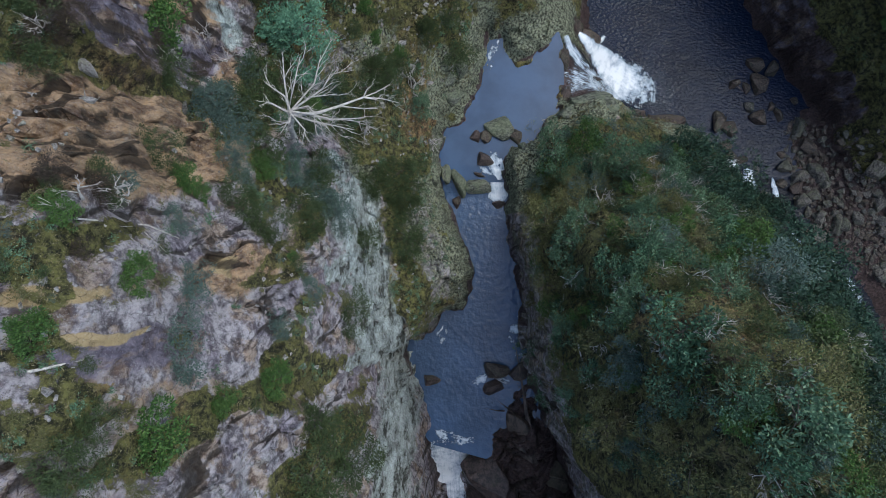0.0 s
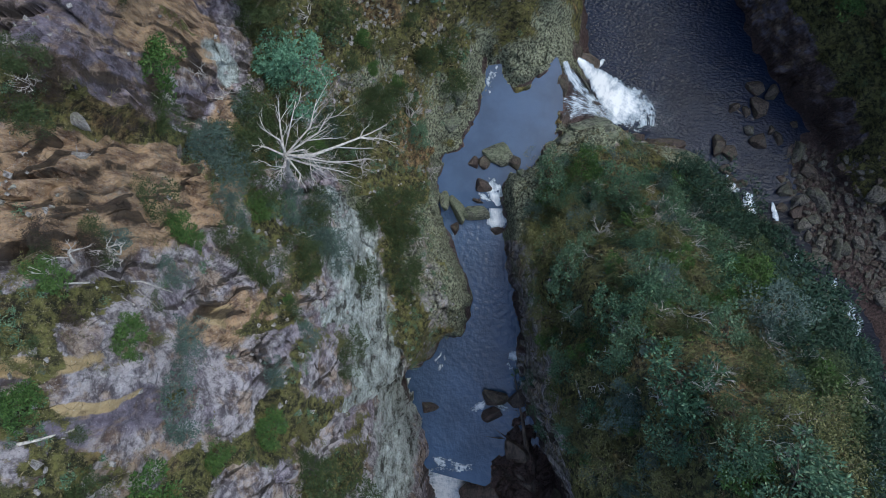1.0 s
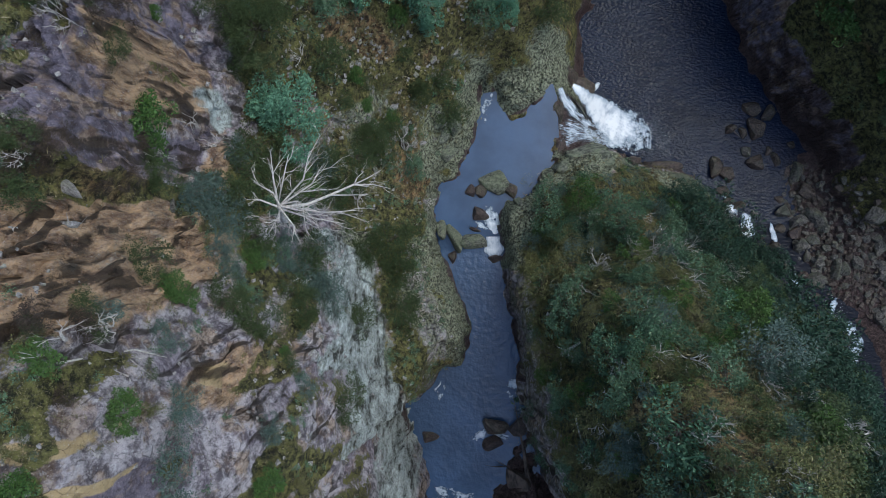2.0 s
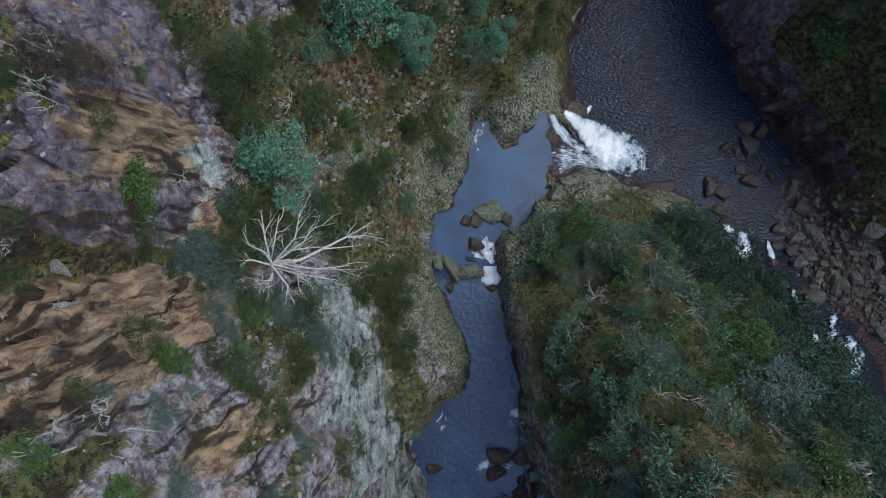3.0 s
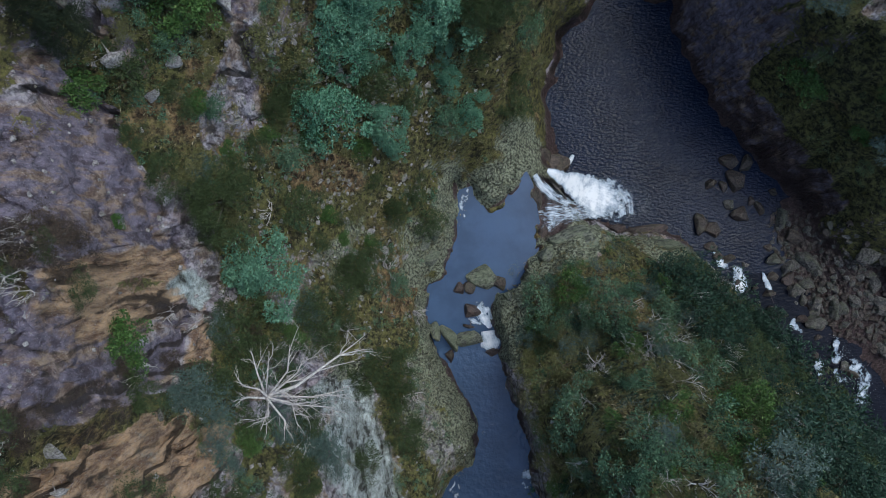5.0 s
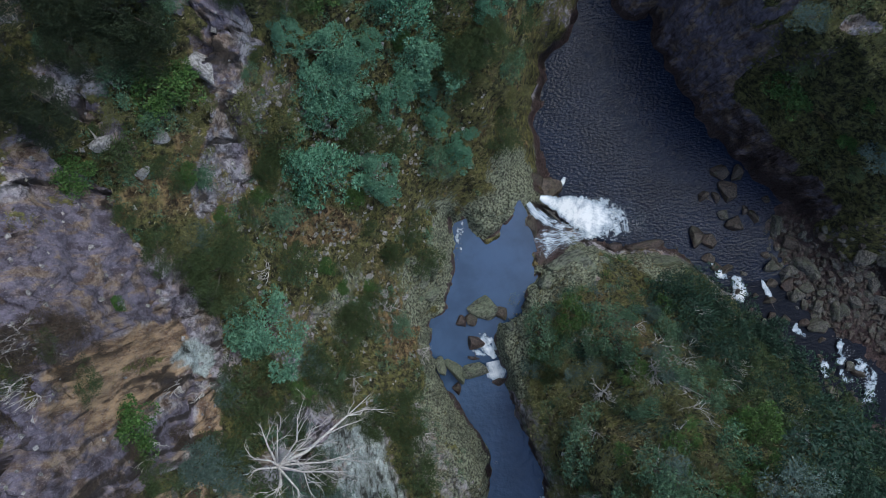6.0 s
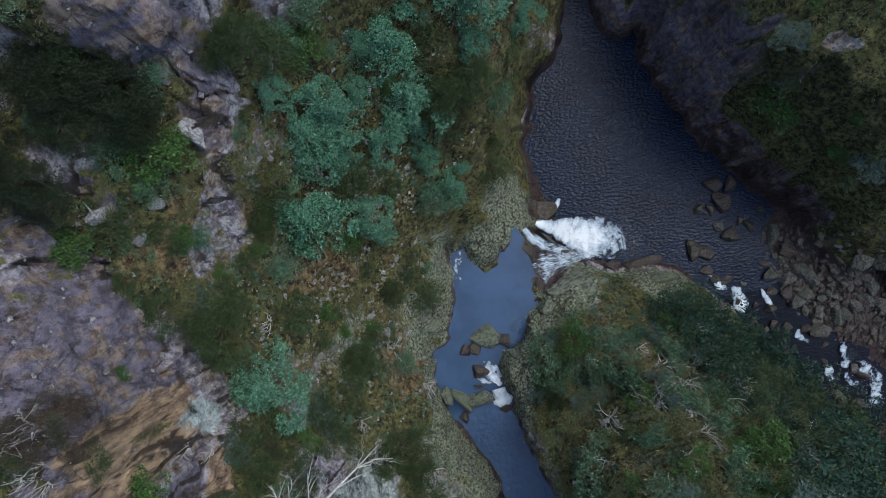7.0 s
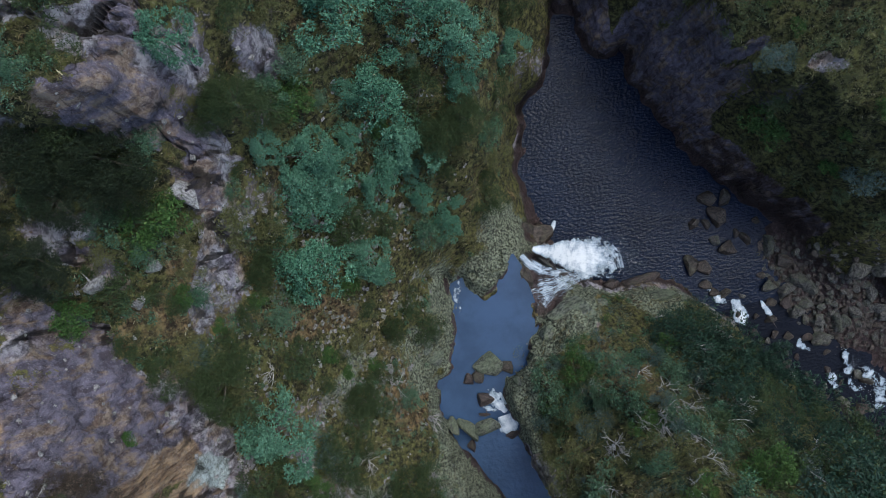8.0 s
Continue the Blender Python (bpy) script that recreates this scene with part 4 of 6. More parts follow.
white_water("water_fall_main", "broad white plume of the main waterfall", [(11.2, 18.1, -0.1), (12.3, 17.6, -1.2), (13.5, 16.9, -3.0), (15.0, 16.1, -4.8), (16.4, 15.3, -5.7), (18.0, 14.6, -5.9), (19.8, 13.9, -5.95)], [0.25, 0.66, 1.15, 1.75, 2.2, 2.4, 2.2], [1.30, 1.40, 1.42, 1.42, 1.25, 0.85, 0.15], 0.22, seed=1, ragged=0.75, thread=0.12, fan=1.8, head=True)
white_water("water_fall_foot", "churned foam spreading where the fall lands", [(16.0, 17.6, -5.95), (17.0, 16.2, -5.95), (17.7, 14.5, -5.95), (17.5, 12.7, -5.95)], [0.6, 1.5, 2.0, 1.2], [0.55, 0.9, 0.95, 0.7], 0.08, seed=2, ragged=0.6)
white_water("water_fall_strand", "thin white strand down the dark ledge", [(10.1, 17.9, -0.05), (10.6, 17.0, -0.6), (11.5, 16.1, -1.3), (12.9, 15.3, -2.7), (14.4, 14.9, -4.7)], [0.30, 0.55, 0.70, 0.65, 0.60], [0.90, 0.85, 0.80, 0.80, 0.80], 0.18, True, 3, 0.6, 0.5, 2.5, head=True)
white_water("water_fall_fan", "fan of white threads over dark rock", [(9.9, 14.6, 0.0), (10.9, 14.5, -0.8), (12.2, 14.4, -1.7), (13.7, 14.4, -3.4), (15.2, 14.2, -5.0)], [0.90, 1.15, 1.00, 0.75, 0.60], [0.58, 0.72, 0.66, 0.70, 0.80], 0.16, True, 4, 0.3, 0.72, 1.0, fan=2.6)
white_water("water_fall_thread", "short white threads at the ledge's end", [(9.9, 13.4, 0.0), (10.7, 13.4, -0.6), (11.8, 13.9, -1.6), (12.6, 14.2, -2.4)], [0.3, 0.45, 0.4, 0.3], 0.5, 0.16, True, 5, 0.3, 0.95, 4.5)
white_water("water_spout", "small white spout beside a dark boulder", [(13.7, 18.7, -5.3), (14.2, 19.2, -5.7), (14.6, 19.7, -5.9)], [0.15, 0.28, 0.25], 1.2, 0.2, seed=6)
white_water("water_cascade", "low cascade sliding between two boulders", [(3.8, 8.2, 0.02), (4.2, 7.2, -0.02), (4.5, 6.4, -0.12), (4.4, 5.4, -0.3), (4.5, 4.5, -0.45), (4.6, 3.9, -0.46)], [0.57, 0.69, 0.52, 0.57, 0.86, 0.69], [0.60, 1.05, 1.10, 1.10, 1.35, 0.70], 0.10, True, 7, 0.35)
white_water("water_cascade_side", "side run of the low cascade", [(2.6, 7.0, 0.0), (3.4, 6.6, -0.05), (4.3, 6.1, -0.15)], [0.3, 0.35, 0.3], 0.6, 0.06, True, 8)
white_water("water_slot", "pale water entering through a rock slot", [(4.15, 18.2, 0.05), (4.05, 17.3, 0.0), (3.9, 16.2, 0.0), (3.7, 14.9, 0.0), (3.3, 13.4, 0.0)], [0.54, 0.60, 0.72, 0.72, 0.60], [0.52, 0.42, 0.32, 0.26, 0.15], 0.02, seed=9, ragged=0.3, thread=0.0)
white_water("water_swirl", "foam flecks swirling at the channel's bend", [(0.2, -5.9, -0.5), (-0.2, -7.0, -0.5), (-0.4, -8.4, -0.5)], [0.78, 0.78, 0.52], [0.24, 0.42, 0.24], 0.02, seed=10, ragged=0.3)
white_water("water_flecks", "foam flecks drifting down the channel", [(2.4, -2.2, -0.5), (3.2, -3.0, -0.5), (4.2, -2.6, -0.5), (5.0, -1.8, -0.5)], [0.4, 0.5, 0.5, 0.3], 0.22, 0.02, seed=11, ragged=0.25)
# foam sheet that also paints the sky's pale reflection beside the wall
white_water("water_bank_run", "pale sheet along the rock wall, standing for sky reflection and foam", [(6.2, -4.0, -0.5), (6.2, -6.0, -0.5), (6.0, -7.8, -0.5), (6.2, -9.4, -0.5)], [0.24, 0.42, 0.90, 0.72], [0.40, 0.48, 0.62, 0.58], 0.02, seed=12, ragged=0.25, thread=0.0)
white_water("water_boulder_wash", "white wash round three boulders", [(2.0, -11.9, -0.5), (3.0, -11.3, -0.5), (3.8, -10.6, -0.5), (4.8, -11.2, -0.48), (5.7, -11.6, -0.5)], [0.25, 0.4, 0.35, 0.3, 0.3], [0.35, 0.6, 0.5, 0.7, 0.4], 0.03, seed=13, ragged=0.3)
white_water("water_south_lip", "white lip where the channel drops away", [(-1.2, -15.4, -0.5), (0.2, -16.1, -0.55), (1.6, -16.4, -0.6), (3.2, -16.6, -0.6)], [0.25, 0.7, 0.6, 0.45], [0.5, 0.6, 0.45, 0.5], 0.05, seed=14, ragged=0.4)
white_water("water_south_fall", "dense white fall at the channel's end", [(0.0, -16.3, -0.6), (0.1, -17.4, -1.4), (0.2, -18.8, -3.0), (0.3, -20.6, -4.6), (0.3, -23.0, -5.2)], [1.7, 2.2, 2.1, 2.1, 2.2], [0.80, 1.20, 1.40, 1.40, 1.20], 0.25, seed=15, ragged=0.4, thread=0.25)
white_water("water_south_spurt", "small white spurt between dark rocks", [(4.4, -18.5, -0.9), (4.5, -19.0, -1.1), (4.5, -19.5, -1.5)], [0.25, 0.35, 0.3], 1.4, 0.2, seed=16)
white_water("water_side_fall", "short creamy fall beside the nose", [(27.4, 7.8, -6.0), (28.0, 6.9, -6.05), (28.0, 5.8, -6.15), (27.7, 4.5, -6.5)], [0.35, 0.75, 0.95, 0.7], [0.7, 1.15, 1.15, 0.5], 0.14, seed=17, ragged=0.75, thread=0.0)
white_water("water_side_run", "white patch above the creamy fall", [(25.4, 9.7, -5.95), (26.1, 8.8, -5.97), (26.6, 8.0, -6.0), (27.0, 7.2, -6.0)], [0.2, 0.3, 0.6, 0.4], [0.7, 0.7, 0.85, 0.5], 0.08, seed=23, ragged=0.5, thread=0.0)
white_water("water_bar_chute", "narrow white chute along the boulder bar", [(30.1, 6.7, -6.12), (30.4, 5.6, -6.25), (30.9, 4.4, -6.5)], [0.22, 0.36, 0.26], 1.0, 0.12, seed=18, ragged=0.6)
white_water("water_rapid_upper", "white water curling over stones", [(32.8, 2.1, -6.85), (32.4, 1.3, -6.95), (33.2, 0.6, -7.05), (34.3, 0.2, -7.15)], [0.35, 0.55, 0.42, 0.3], [0.75, 0.85, 0.75, 0.5], 0.1, seed=19, ragged=0.6, thread=0.0)
white_water("water_rapid_side", "white tongue beside a boulder", [(36.5, 0.1, -6.95), (36.2, -1.2, -7.1), (36.1, -2.5, -7.25), (36.7, -3.3, -7.35)], [0.5, 0.65, 0.85, 0.5], [0.50, 0.55, 0.72, 0.45], 0.1, seed=20, ragged=0.8, thread=0.0)
white_water("water_rapid_main", "thick white rapid between boulders", [(36.9, -2.2, -7.2), (37.8, -3.2, -7.35), (38.6, -4.5, -7.6), (38.5, -6.2, -7.85), (37.8, -8.2, -8.2)], [0.7, 1.1, 1.1, 1.2, 1.4], [0.70, 0.85, 0.70, 0.75, 0.5], 0.12, seed=21, ragged=0.8, thread=0.0)
white_water("water_rapid_eddy", "ring of foam round a drowned boulder", [(36.1, -3.0, -7.3), (35.9, -4.0, -7.5), (36.6, -4.6, -7.6), (37.7, -4.3, -7.55)], [0.4, 0.45, 0.5, 0.45], 0.62, 0.08, seed=22, ragged=0.6, thread=0.0)
white_water("water_rapid_tongue", "short white tongue lapping a low rock", [(35.2, -2.0, -7.2), (34.5, -2.6, -7.3), (34.6, -3.5, -7.45), (35.2, -4.0, -7.55)], [0.4, 0.65, 0.6, 0.4], [0.6, 0.75, 0.6, 0.4], 0.08, seed=24, ragged=0.6, thread=0.0)

# ---------------------------------------------------------------- boulders
def part(name, mesh, material, parent=None, label=""):
    mesh.materials.append(material)
    ob = new(name, mesh)
    ob.parent = parent
    return tagged(ob, label)


def boulder_mesh(seed, corners=16, squat=0.75):
    """An angular block: the hull of random corners, its edges knocked off."""
    rng = np.random.default_rng(seed)
    p = rng.normal(size=(corners, 3))
    p /= np.linalg.norm(p, axis=1, keepdims=True)
    p *= rng.uniform(0.85, 1.15, (corners, 1)) * np.array([1.0, 1.0, squat])
    bm = bmesh.new()
    for q in p:
        bm.verts.new(q)
    hull = bmesh.ops.convex_hull(bm, input=bm.verts)
    loose = [v for v in bm.verts if not v.link_faces]
    bmesh.ops.delete(bm, geom=loose, context="VERTS")
    bmesh.ops.dissolve_limit(bm, angle_limit=0.3, verts=bm.verts, edges=bm.edges)
    bmesh.ops.bevel(bm, geom=bm.edges[:], offset=0.09, segments=2, profile=0.6, affect="EDGES")
    bmesh.ops.triangulate(bm, faces=bm.faces)
    bmesh.ops.subdivide_edges(bm, edges=[e for e in bm.edges if e.calc_length() > 0.45], cuts=1, use_grid_fill=True)
    bmesh.ops.triangulate(bm, faces=bm.faces)
    for v in bm.verts:
        v.co += v.co.normalized() * (0.06 * noise.noise(v.co * 2.4 + Vector((seed, 0, 0))) + 0.03 * noise.noise(v.co * 7 + Vector((0, seed, 0))))
    bmesh.ops.recalc_face_normals(bm, faces=bm.faces)
    me = bpy.data.meshes.new("boulder")
    bm.to_mesh(me)
    bm.free()
    return me


BOULDER_SHAPES = {}


def boulder(x, y, z, sx, sy, sz, turn, material, label, shape=0, tilt=0.0, group="", name="boulder"):
    key = (shape, material.name)
    if key not in BOULDER_SHAPES:
        BOULDER_SHAPES[key] = boulder_mesh(100 + shape, 13 + shape % 5 * 2)
        BOULDER_SHAPES[key].materials.append(material)
    ob = new(name, BOULDER_SHAPES[key])
    ob.matrix_basis = Matrix.LocRotScale((x, y, z), Euler((radians(tilt), radians(tilt * 0.6), radians(turn))), (sx, sy, sz))
    return tagged(ob, label, "boulder", group)


PG, CG, BG = "boulders in the upper pool", "boulders in the channel", "boulders of the bar"
boulder(4.6, 10.1, 0.18, 1.55, 1.15, 0.95, 12, LICHEN_BOULDER, "large flat-topped boulder with pale lichen standing in the pool", 0, 4, PG)
boulder(2.55, 9.5, 0.02, 0.52, 0.63, 0.55, 40, WET_BOULDER, "small dark wet boulder beside the flat-topped one", 1, 0, PG)
boulder(3.45, 9.45, 0.1, 0.63, 0.75, 0.65, 5, RUSTY_BOULDER, "dark brown boulder leaning on the flat-topped one", 2, 0, PG)
boulder(5.85, 9.4, 0.12, 0.69, 0.75, 0.75, 30, RUSTY_BOULDER, "brown boulder against the bank", 3, 0, PG)
boulder(3.25, 7.45, 0.08, 0.98, 0.69, 0.6, -10, WET_BOULDER, "dark wedge-shaped boulder above the cascade", 4, 8, PG)
boulder(3.0, 6.15, -0.06, 0.85, 0.30, 0.55, -12, WET_BOULDER, "long dark rock sill across the cascade", 5, 0, PG)
boulder(2.7, 5.2, 0.11, 1.21, 0.94, 0.85, -8, LICHEN_BOULDER, "round pale lichen-covered boulder below the cascade", 6, 3, PG)
boulder(1.05, 5.35, 0.08, 0.86, 1.32, 0.95, 22, LICHEN_BOULDER, "tall mossy boulder jammed against the bank", 7, 6, PG)
boulder(1, 4, -0.46, 0.4, 0.69, 0.45, 10, WET_BOULDER, "dark low rock at the bank's foot", 1, 0, PG)
boulder(4.45, 3.75, -0.48, 0.8, 0.4, 0.4, 5, WET_BOULDER, "dark rock under the cascade's lip", 3, 0, PG)
boulder(0.1, 6.2, 0.34, 0.52, 1.03, 0.8, 12, LICHEN_BOULDER, "narrow lichen-covered rock at the bank", 2, 0, PG)
boulder(4.45, -10.25, -0.08, 1.21, 0.92, 0.9, -20, RUSTY_BOULDER, "rust-brown rounded boulder in the channel", 1, 0, CG)
boulder(6.35, -10.5, -0.18, 0.98, 0.86, 0.75, 30, WET_BOULDER, "dark brown boulder beside the wall", 2, 0, CG)
boulder(4.1, -11.8, -0.24, 0.92, 0.86, 0.7, 10, WET_BOULDER, "blackish boulder in white wash", 6, 0, CG)
boulder(-1.2, -11.3, -0.48, 0.98, 0.57, 0.4, 8, WET_BOULDER, "low dark rock just above the water", 4, 0, CG)
boulder(7.6, -17.0, -0.9, 2.7, 5.4, 2.6, 12, RUSTY_BOULDER, "huge dark wedge of rock dividing the channel's end", 5, 0, CG)
boulder(8.2, -20.0, -1.0, 2.6, 3.0, 2.2, -8, RUSTY_BOULDER, "huge dark brown rock at the wall's foot", 3, 0, CG)
boulder(3.7, -19.6, -1.48, 2.3, 2.99, 2.4, 20, WET_BOULDER, "dark wet rock beside the white fall", 0, 0, CG)
boulder(5.3, -16.9, -0.87, 1.38, 1.15, 1.1, 35, WET_BOULDER, "dark wet rock on the channel's brink", 1, 0, CG)
boulder(12.3, 19.1, -4.9, 2.0, 1.2, 2.0, -20, RUSTY_BOULDER, "dark smooth boulder beside the main fall", 2, 0, "boulders of the fall")
boulder(11.4, 19.9, -4.2, 1.0, 1.4, 1.6, 10, RUSTY_BOULDER, "brown rock buttress beside the fall", 4, 0, "boulders of the fall")
boulder(12.1, 16.5, -1.7, 1.3, 0.34, 0.6, -48, BOULDER, "brown fin of rock splitting the fall", 5, 0, "boulders of the fall")
boulder(12.6, 15.1, -2.9, 1.2, 0.3, 0.5, -8, WET_BOULDER, "dark ledge between white strands", 3, 0, "boulders of the fall")
boulder(10.1, 16.1, -0.15, 0.45, 1.2, 0.45, 8, RUSTY_BOULDER, "reddish rock sill along the lip", 1, 0, "boulders of the fall")
boulder(10.0, 13.0, -0.1, 0.6, 1.2, 0.6, -5, WET_BOULDER, "dark broken rock at the lip", 6, 0, "boulders of the fall")
boulder(17.5, 12.3, -5.6, 0.9, 0.75, 0.9, 30, WET_BOULDER, "dark angular boulder at the nose's foot", 4, 0, "boulders of the fall")
boulder(20.4, 11.9, -5.8, 2.0, 0.7, 0.8, -6, WET_BOULDER, "long dark ledge along the waterline", 2, 0, "boulders of the fall")
for k, (x, y, r, mat) in enumerate([(28.4, 17.1, 1.0, 1), (29.9, 16.7, 0.9, 1), (28.8, 15.3, 1.2, 1), (28.0, 13.1, 0.7, 0), (28.8, 12.2, 1.05, 1), (26.4, 15.2, 0.9, 1), (30.6, 12.5, 0.7, 1), (32.2, 11.2, 1.2, 0), (33.6, 10.5, 0.7, 0)] + [(29.9, 13.2, 0.5, 1), (25.8, 13.9, 0.9, 2), (32.1, 13.7, 0.5, 1), (31.2, 7.7, 0.85, 0), (32.2, 6.6, 0.9, 0), (34.2, 7.0, 1.4, 0), (36.0, 2.5, 1.35, 0), (34.4, 1.3, 1.05, 0), (25.0, 11.8, 1.1, 1), (26.1, 11.2, 0.95, 1), (24.3, 17.2, 1.3, 2)] + [(33.0, 4.6, 0.9, 0), (38.4, 1.8, 1.2, 1), (37.6, -4.0, 0.75, 1), (34.8, -5.6, 1.0, 0), (36.4, -6.6, 0.95, 1), (27.6, 14.9, 0.6, 1), (25.8, 9.6, 0.7, 1), (26.4, 8.7, 0.6, 1)]):
    material, words = ((BOULDER, "grey rounded boulder with pale lichen flecks"), (RUSTY_BOULDER, "brown water-stained boulder"), (WET_BOULDER, "dark drowned slab just under the surface"))[mat]
    level = -6.0 - 0.17 * max(0, 6 - y)
    boulder(x, y, level + (0.1 if mat < 2 else -0.75) * r, r, 0.8 * r, 0.9 * r, 47 * k, material, words + " at the stream's edge", k % 8, 6, BG)
rng = np.random.default_rng(4)
BAR, tries = [], 0
while len(BAR) < 260:
    x, y = rng.uniform(30.8, 47), rng.uniform(-9, 11.6)
    if x < np.interp(y, [-9, -0.1, 1.2, 4.3, 8.7, 11.6], [44, 38.6, 34.6, 32.0, 31.2, 32.0]) or y > np.interp(x, [31.6, 36.1, 38.6, 41, 47], [11.4, 10.3, 8.2, 5.9, 1.5]):
        continue
    r = rng.choice([0.28, 0.4, 0.56, 0.85, 1.3], p=[0.36, 0.28, 0.2, 0.11, 0.05]) * rng.uniform(0.85, 1.2)
    tries += 1
    if tries > 60000:
        break
    if all((x - a) ** 2 + (y - b) ** 2 > (0.58 * (r + c)) ** 2 for a, b, c in BAR):
        BAR.append((x, y, r))
BAR_Z = lie(np.array([b[0] for b in BAR]), np.array([b[1] for b in BAR]))
for k, ((x, y, r), z) in enumerate(zip(BAR, BAR_Z)):
    boulder(x, y, z + 0.08 * r, r, r * rng.uniform(0.65, 0.95), r * rng.uniform(0.7, 1.0), rng.uniform(0, 360), BOULDER if k % 5 else RUSTY_BOULDER, "grey angular boulder in a jumbled bar" if k % 5 else "brown stained boulder in a jumbled bar", 8 + k % 6, rng.uniform(-18, 18), BG)
r = np.random.default_rng(8)
RAPID = []
while len(RAPID) < 34:
    x, y = r.uniform(26.5, 40), r.uniform(-8, 9)
    size = r.uniform(0.35, 0.85)
    if 27.0 + 0.62 * (6 - y) < x < 33.5 + 0.42 * (6 - y) and all((x - a) ** 2 + (y - b) ** 2 > (0.9 * (size + c)) ** 2 for a, b, c in RAPID):
        RAPID.append((x, y, size))
for k, (x, y, size) in enumerate(RAPID):
    boulder(x, y, -6.1 - 0.17 * max(0, 6 - y) + 0.05 * size, size, 0.8 * size, 0.7 * size, 61 * k, (RUSTY_BOULDER, WET_BOULDER, BOULDER)[k % 3], ("brown stained boulder standing in the rapids", "dark wet boulder standing in the rapids", "grey boulder standing in the rapids")[k % 3], k % 8, 8, "boulders in the rapids")
NR = "lichen-covered rocks of the nose"
for x, y, z, sx, sy, sz, turn, shape in [(12.5, 11.9, 0.35, 2.5, 1.5, 1.75, 4, 0), (10.2, 10.9, 0.75, 1.3, 1.0, 1.2, 25, 3), (14.9, 11.7, -1.3, 1.2, 0.9, 1.9, -30, 2), (20.2, 10.4, -2.9, 2.2, 1.0, 1.6, -10, 6), (22.6, 9.5, -3.6, 1.3, 0.8, 1.5, -25, 4), (8.7, 9.6, 1.0, 0.9, 0.8, 1.0, 40, 5), (6.6, 7.6, 1.4, 0.9, 1.1, 1.3, 15, 7)]:
    boulder(x, y, z, sx, sy, sz, turn, LICHEN_BOULDER, "weathered outcrop with grey-green lichen beside the falls", shape, 5, NR)
WR = "loose blocks on the western ledges"
for x, y, sx, sy, turn, mat in [(-13.4, 5.7, 0.42, 0.32, 20, PALE_STONE), (-13.9, 7.2, 0.30, 0.65, 60, PALE_STONE), (-12.6, 6.9, 0.5, 0.4, 0, BOULDER), (-6.1, -0.9, 0.42, 0.38, 30, PALE_STONE), (-6.2, -0.2, 0.28, 0.45, 10, PALE_STONE), (-8.9, 13.9, 0.5, 0.4, 15, BOULDER), (-6.6, 17.2, 0.35, 0.3, 0, PALE_STONE), (-10.3, 24.6, 0.6, 0.5, 40, PALE_STONE), (-12.2, 24.4, 0.9, 0.55, 35, PALE_STONE)] + [(-13.2, 26.6, 0.8, 0.5, 60, BOULDER), (-7.4, 27.6, 0.7, 1.2, 30, PALE_STONE), (-5.7, 26.4, 0.5, 0.5, 0, BOULDER), (-3.2, 14.8, 0.5, 0.35, 20, PALE_STONE), (-2.4, 13.4, 0.5, 0.4, -20, PALE_STONE), (-11.6, 23.0, 0.5, 0.4, 10, PALE_STONE), (0.4, 13.6, 0.9, 0.6, 60, LICHEN_BOULDER), (0.5, 12.3, 1.1, 0.7, 20, LICHEN_BOULDER), (1.3, 14.6, 0.7, 1.1, 10, LICHEN_BOULDER)]:
    z = float(surface(x, y)[0][0])
    boulder(x, y, z + 0.1 * sy, sx, sy, 0.8 * sy, turn, mat, "pale angular block resting on a ledge" if mat is not LICHEN_BOULDER else "lichen-covered rock beside the pool", int(abs(x * 7)) % 8, 8, WR)


def scattered(count, box, seed, want):
    """Seeded random places in a box where want(x, y, z, zone) gives the chance."""
    r = np.random.default_rng(seed)
    x, y = r.uniform(box[0], box[1], count), r.uniform(box[2], box[3], count)
    z, zone = surface(x, y)
    keep = r.uniform(0, 1, count) < want(x, y, z, zone)
    return x[keep], y[keep], z[keep]


def quads(name, verts, material, label, category, kind="stuff"):
    """One mesh of many four-cornered pieces, verts (n, 4, 3)."""
    n = len(verts)
    me = bpy.data.meshes.new(name)
    me.vertices.add(4 * n)
    me.vertices.foreach_set("co", np.ascontiguousarray(verts).ravel().astype(np.float32))
    me.loops.add(4 * n)
    me.loops.foreach_set("vertex_index", np.arange(4 * n, dtype=np.int32))
    me.polygons.add(n)
    me.polygons.foreach_set("loop_start", np.arange(0, 4 * n, 4, dtype=np.int32))
    me.update()
    me.materials.append(material)
    if not label:
        return me
    return tagged(new(name, me), label, category, kind=kind)


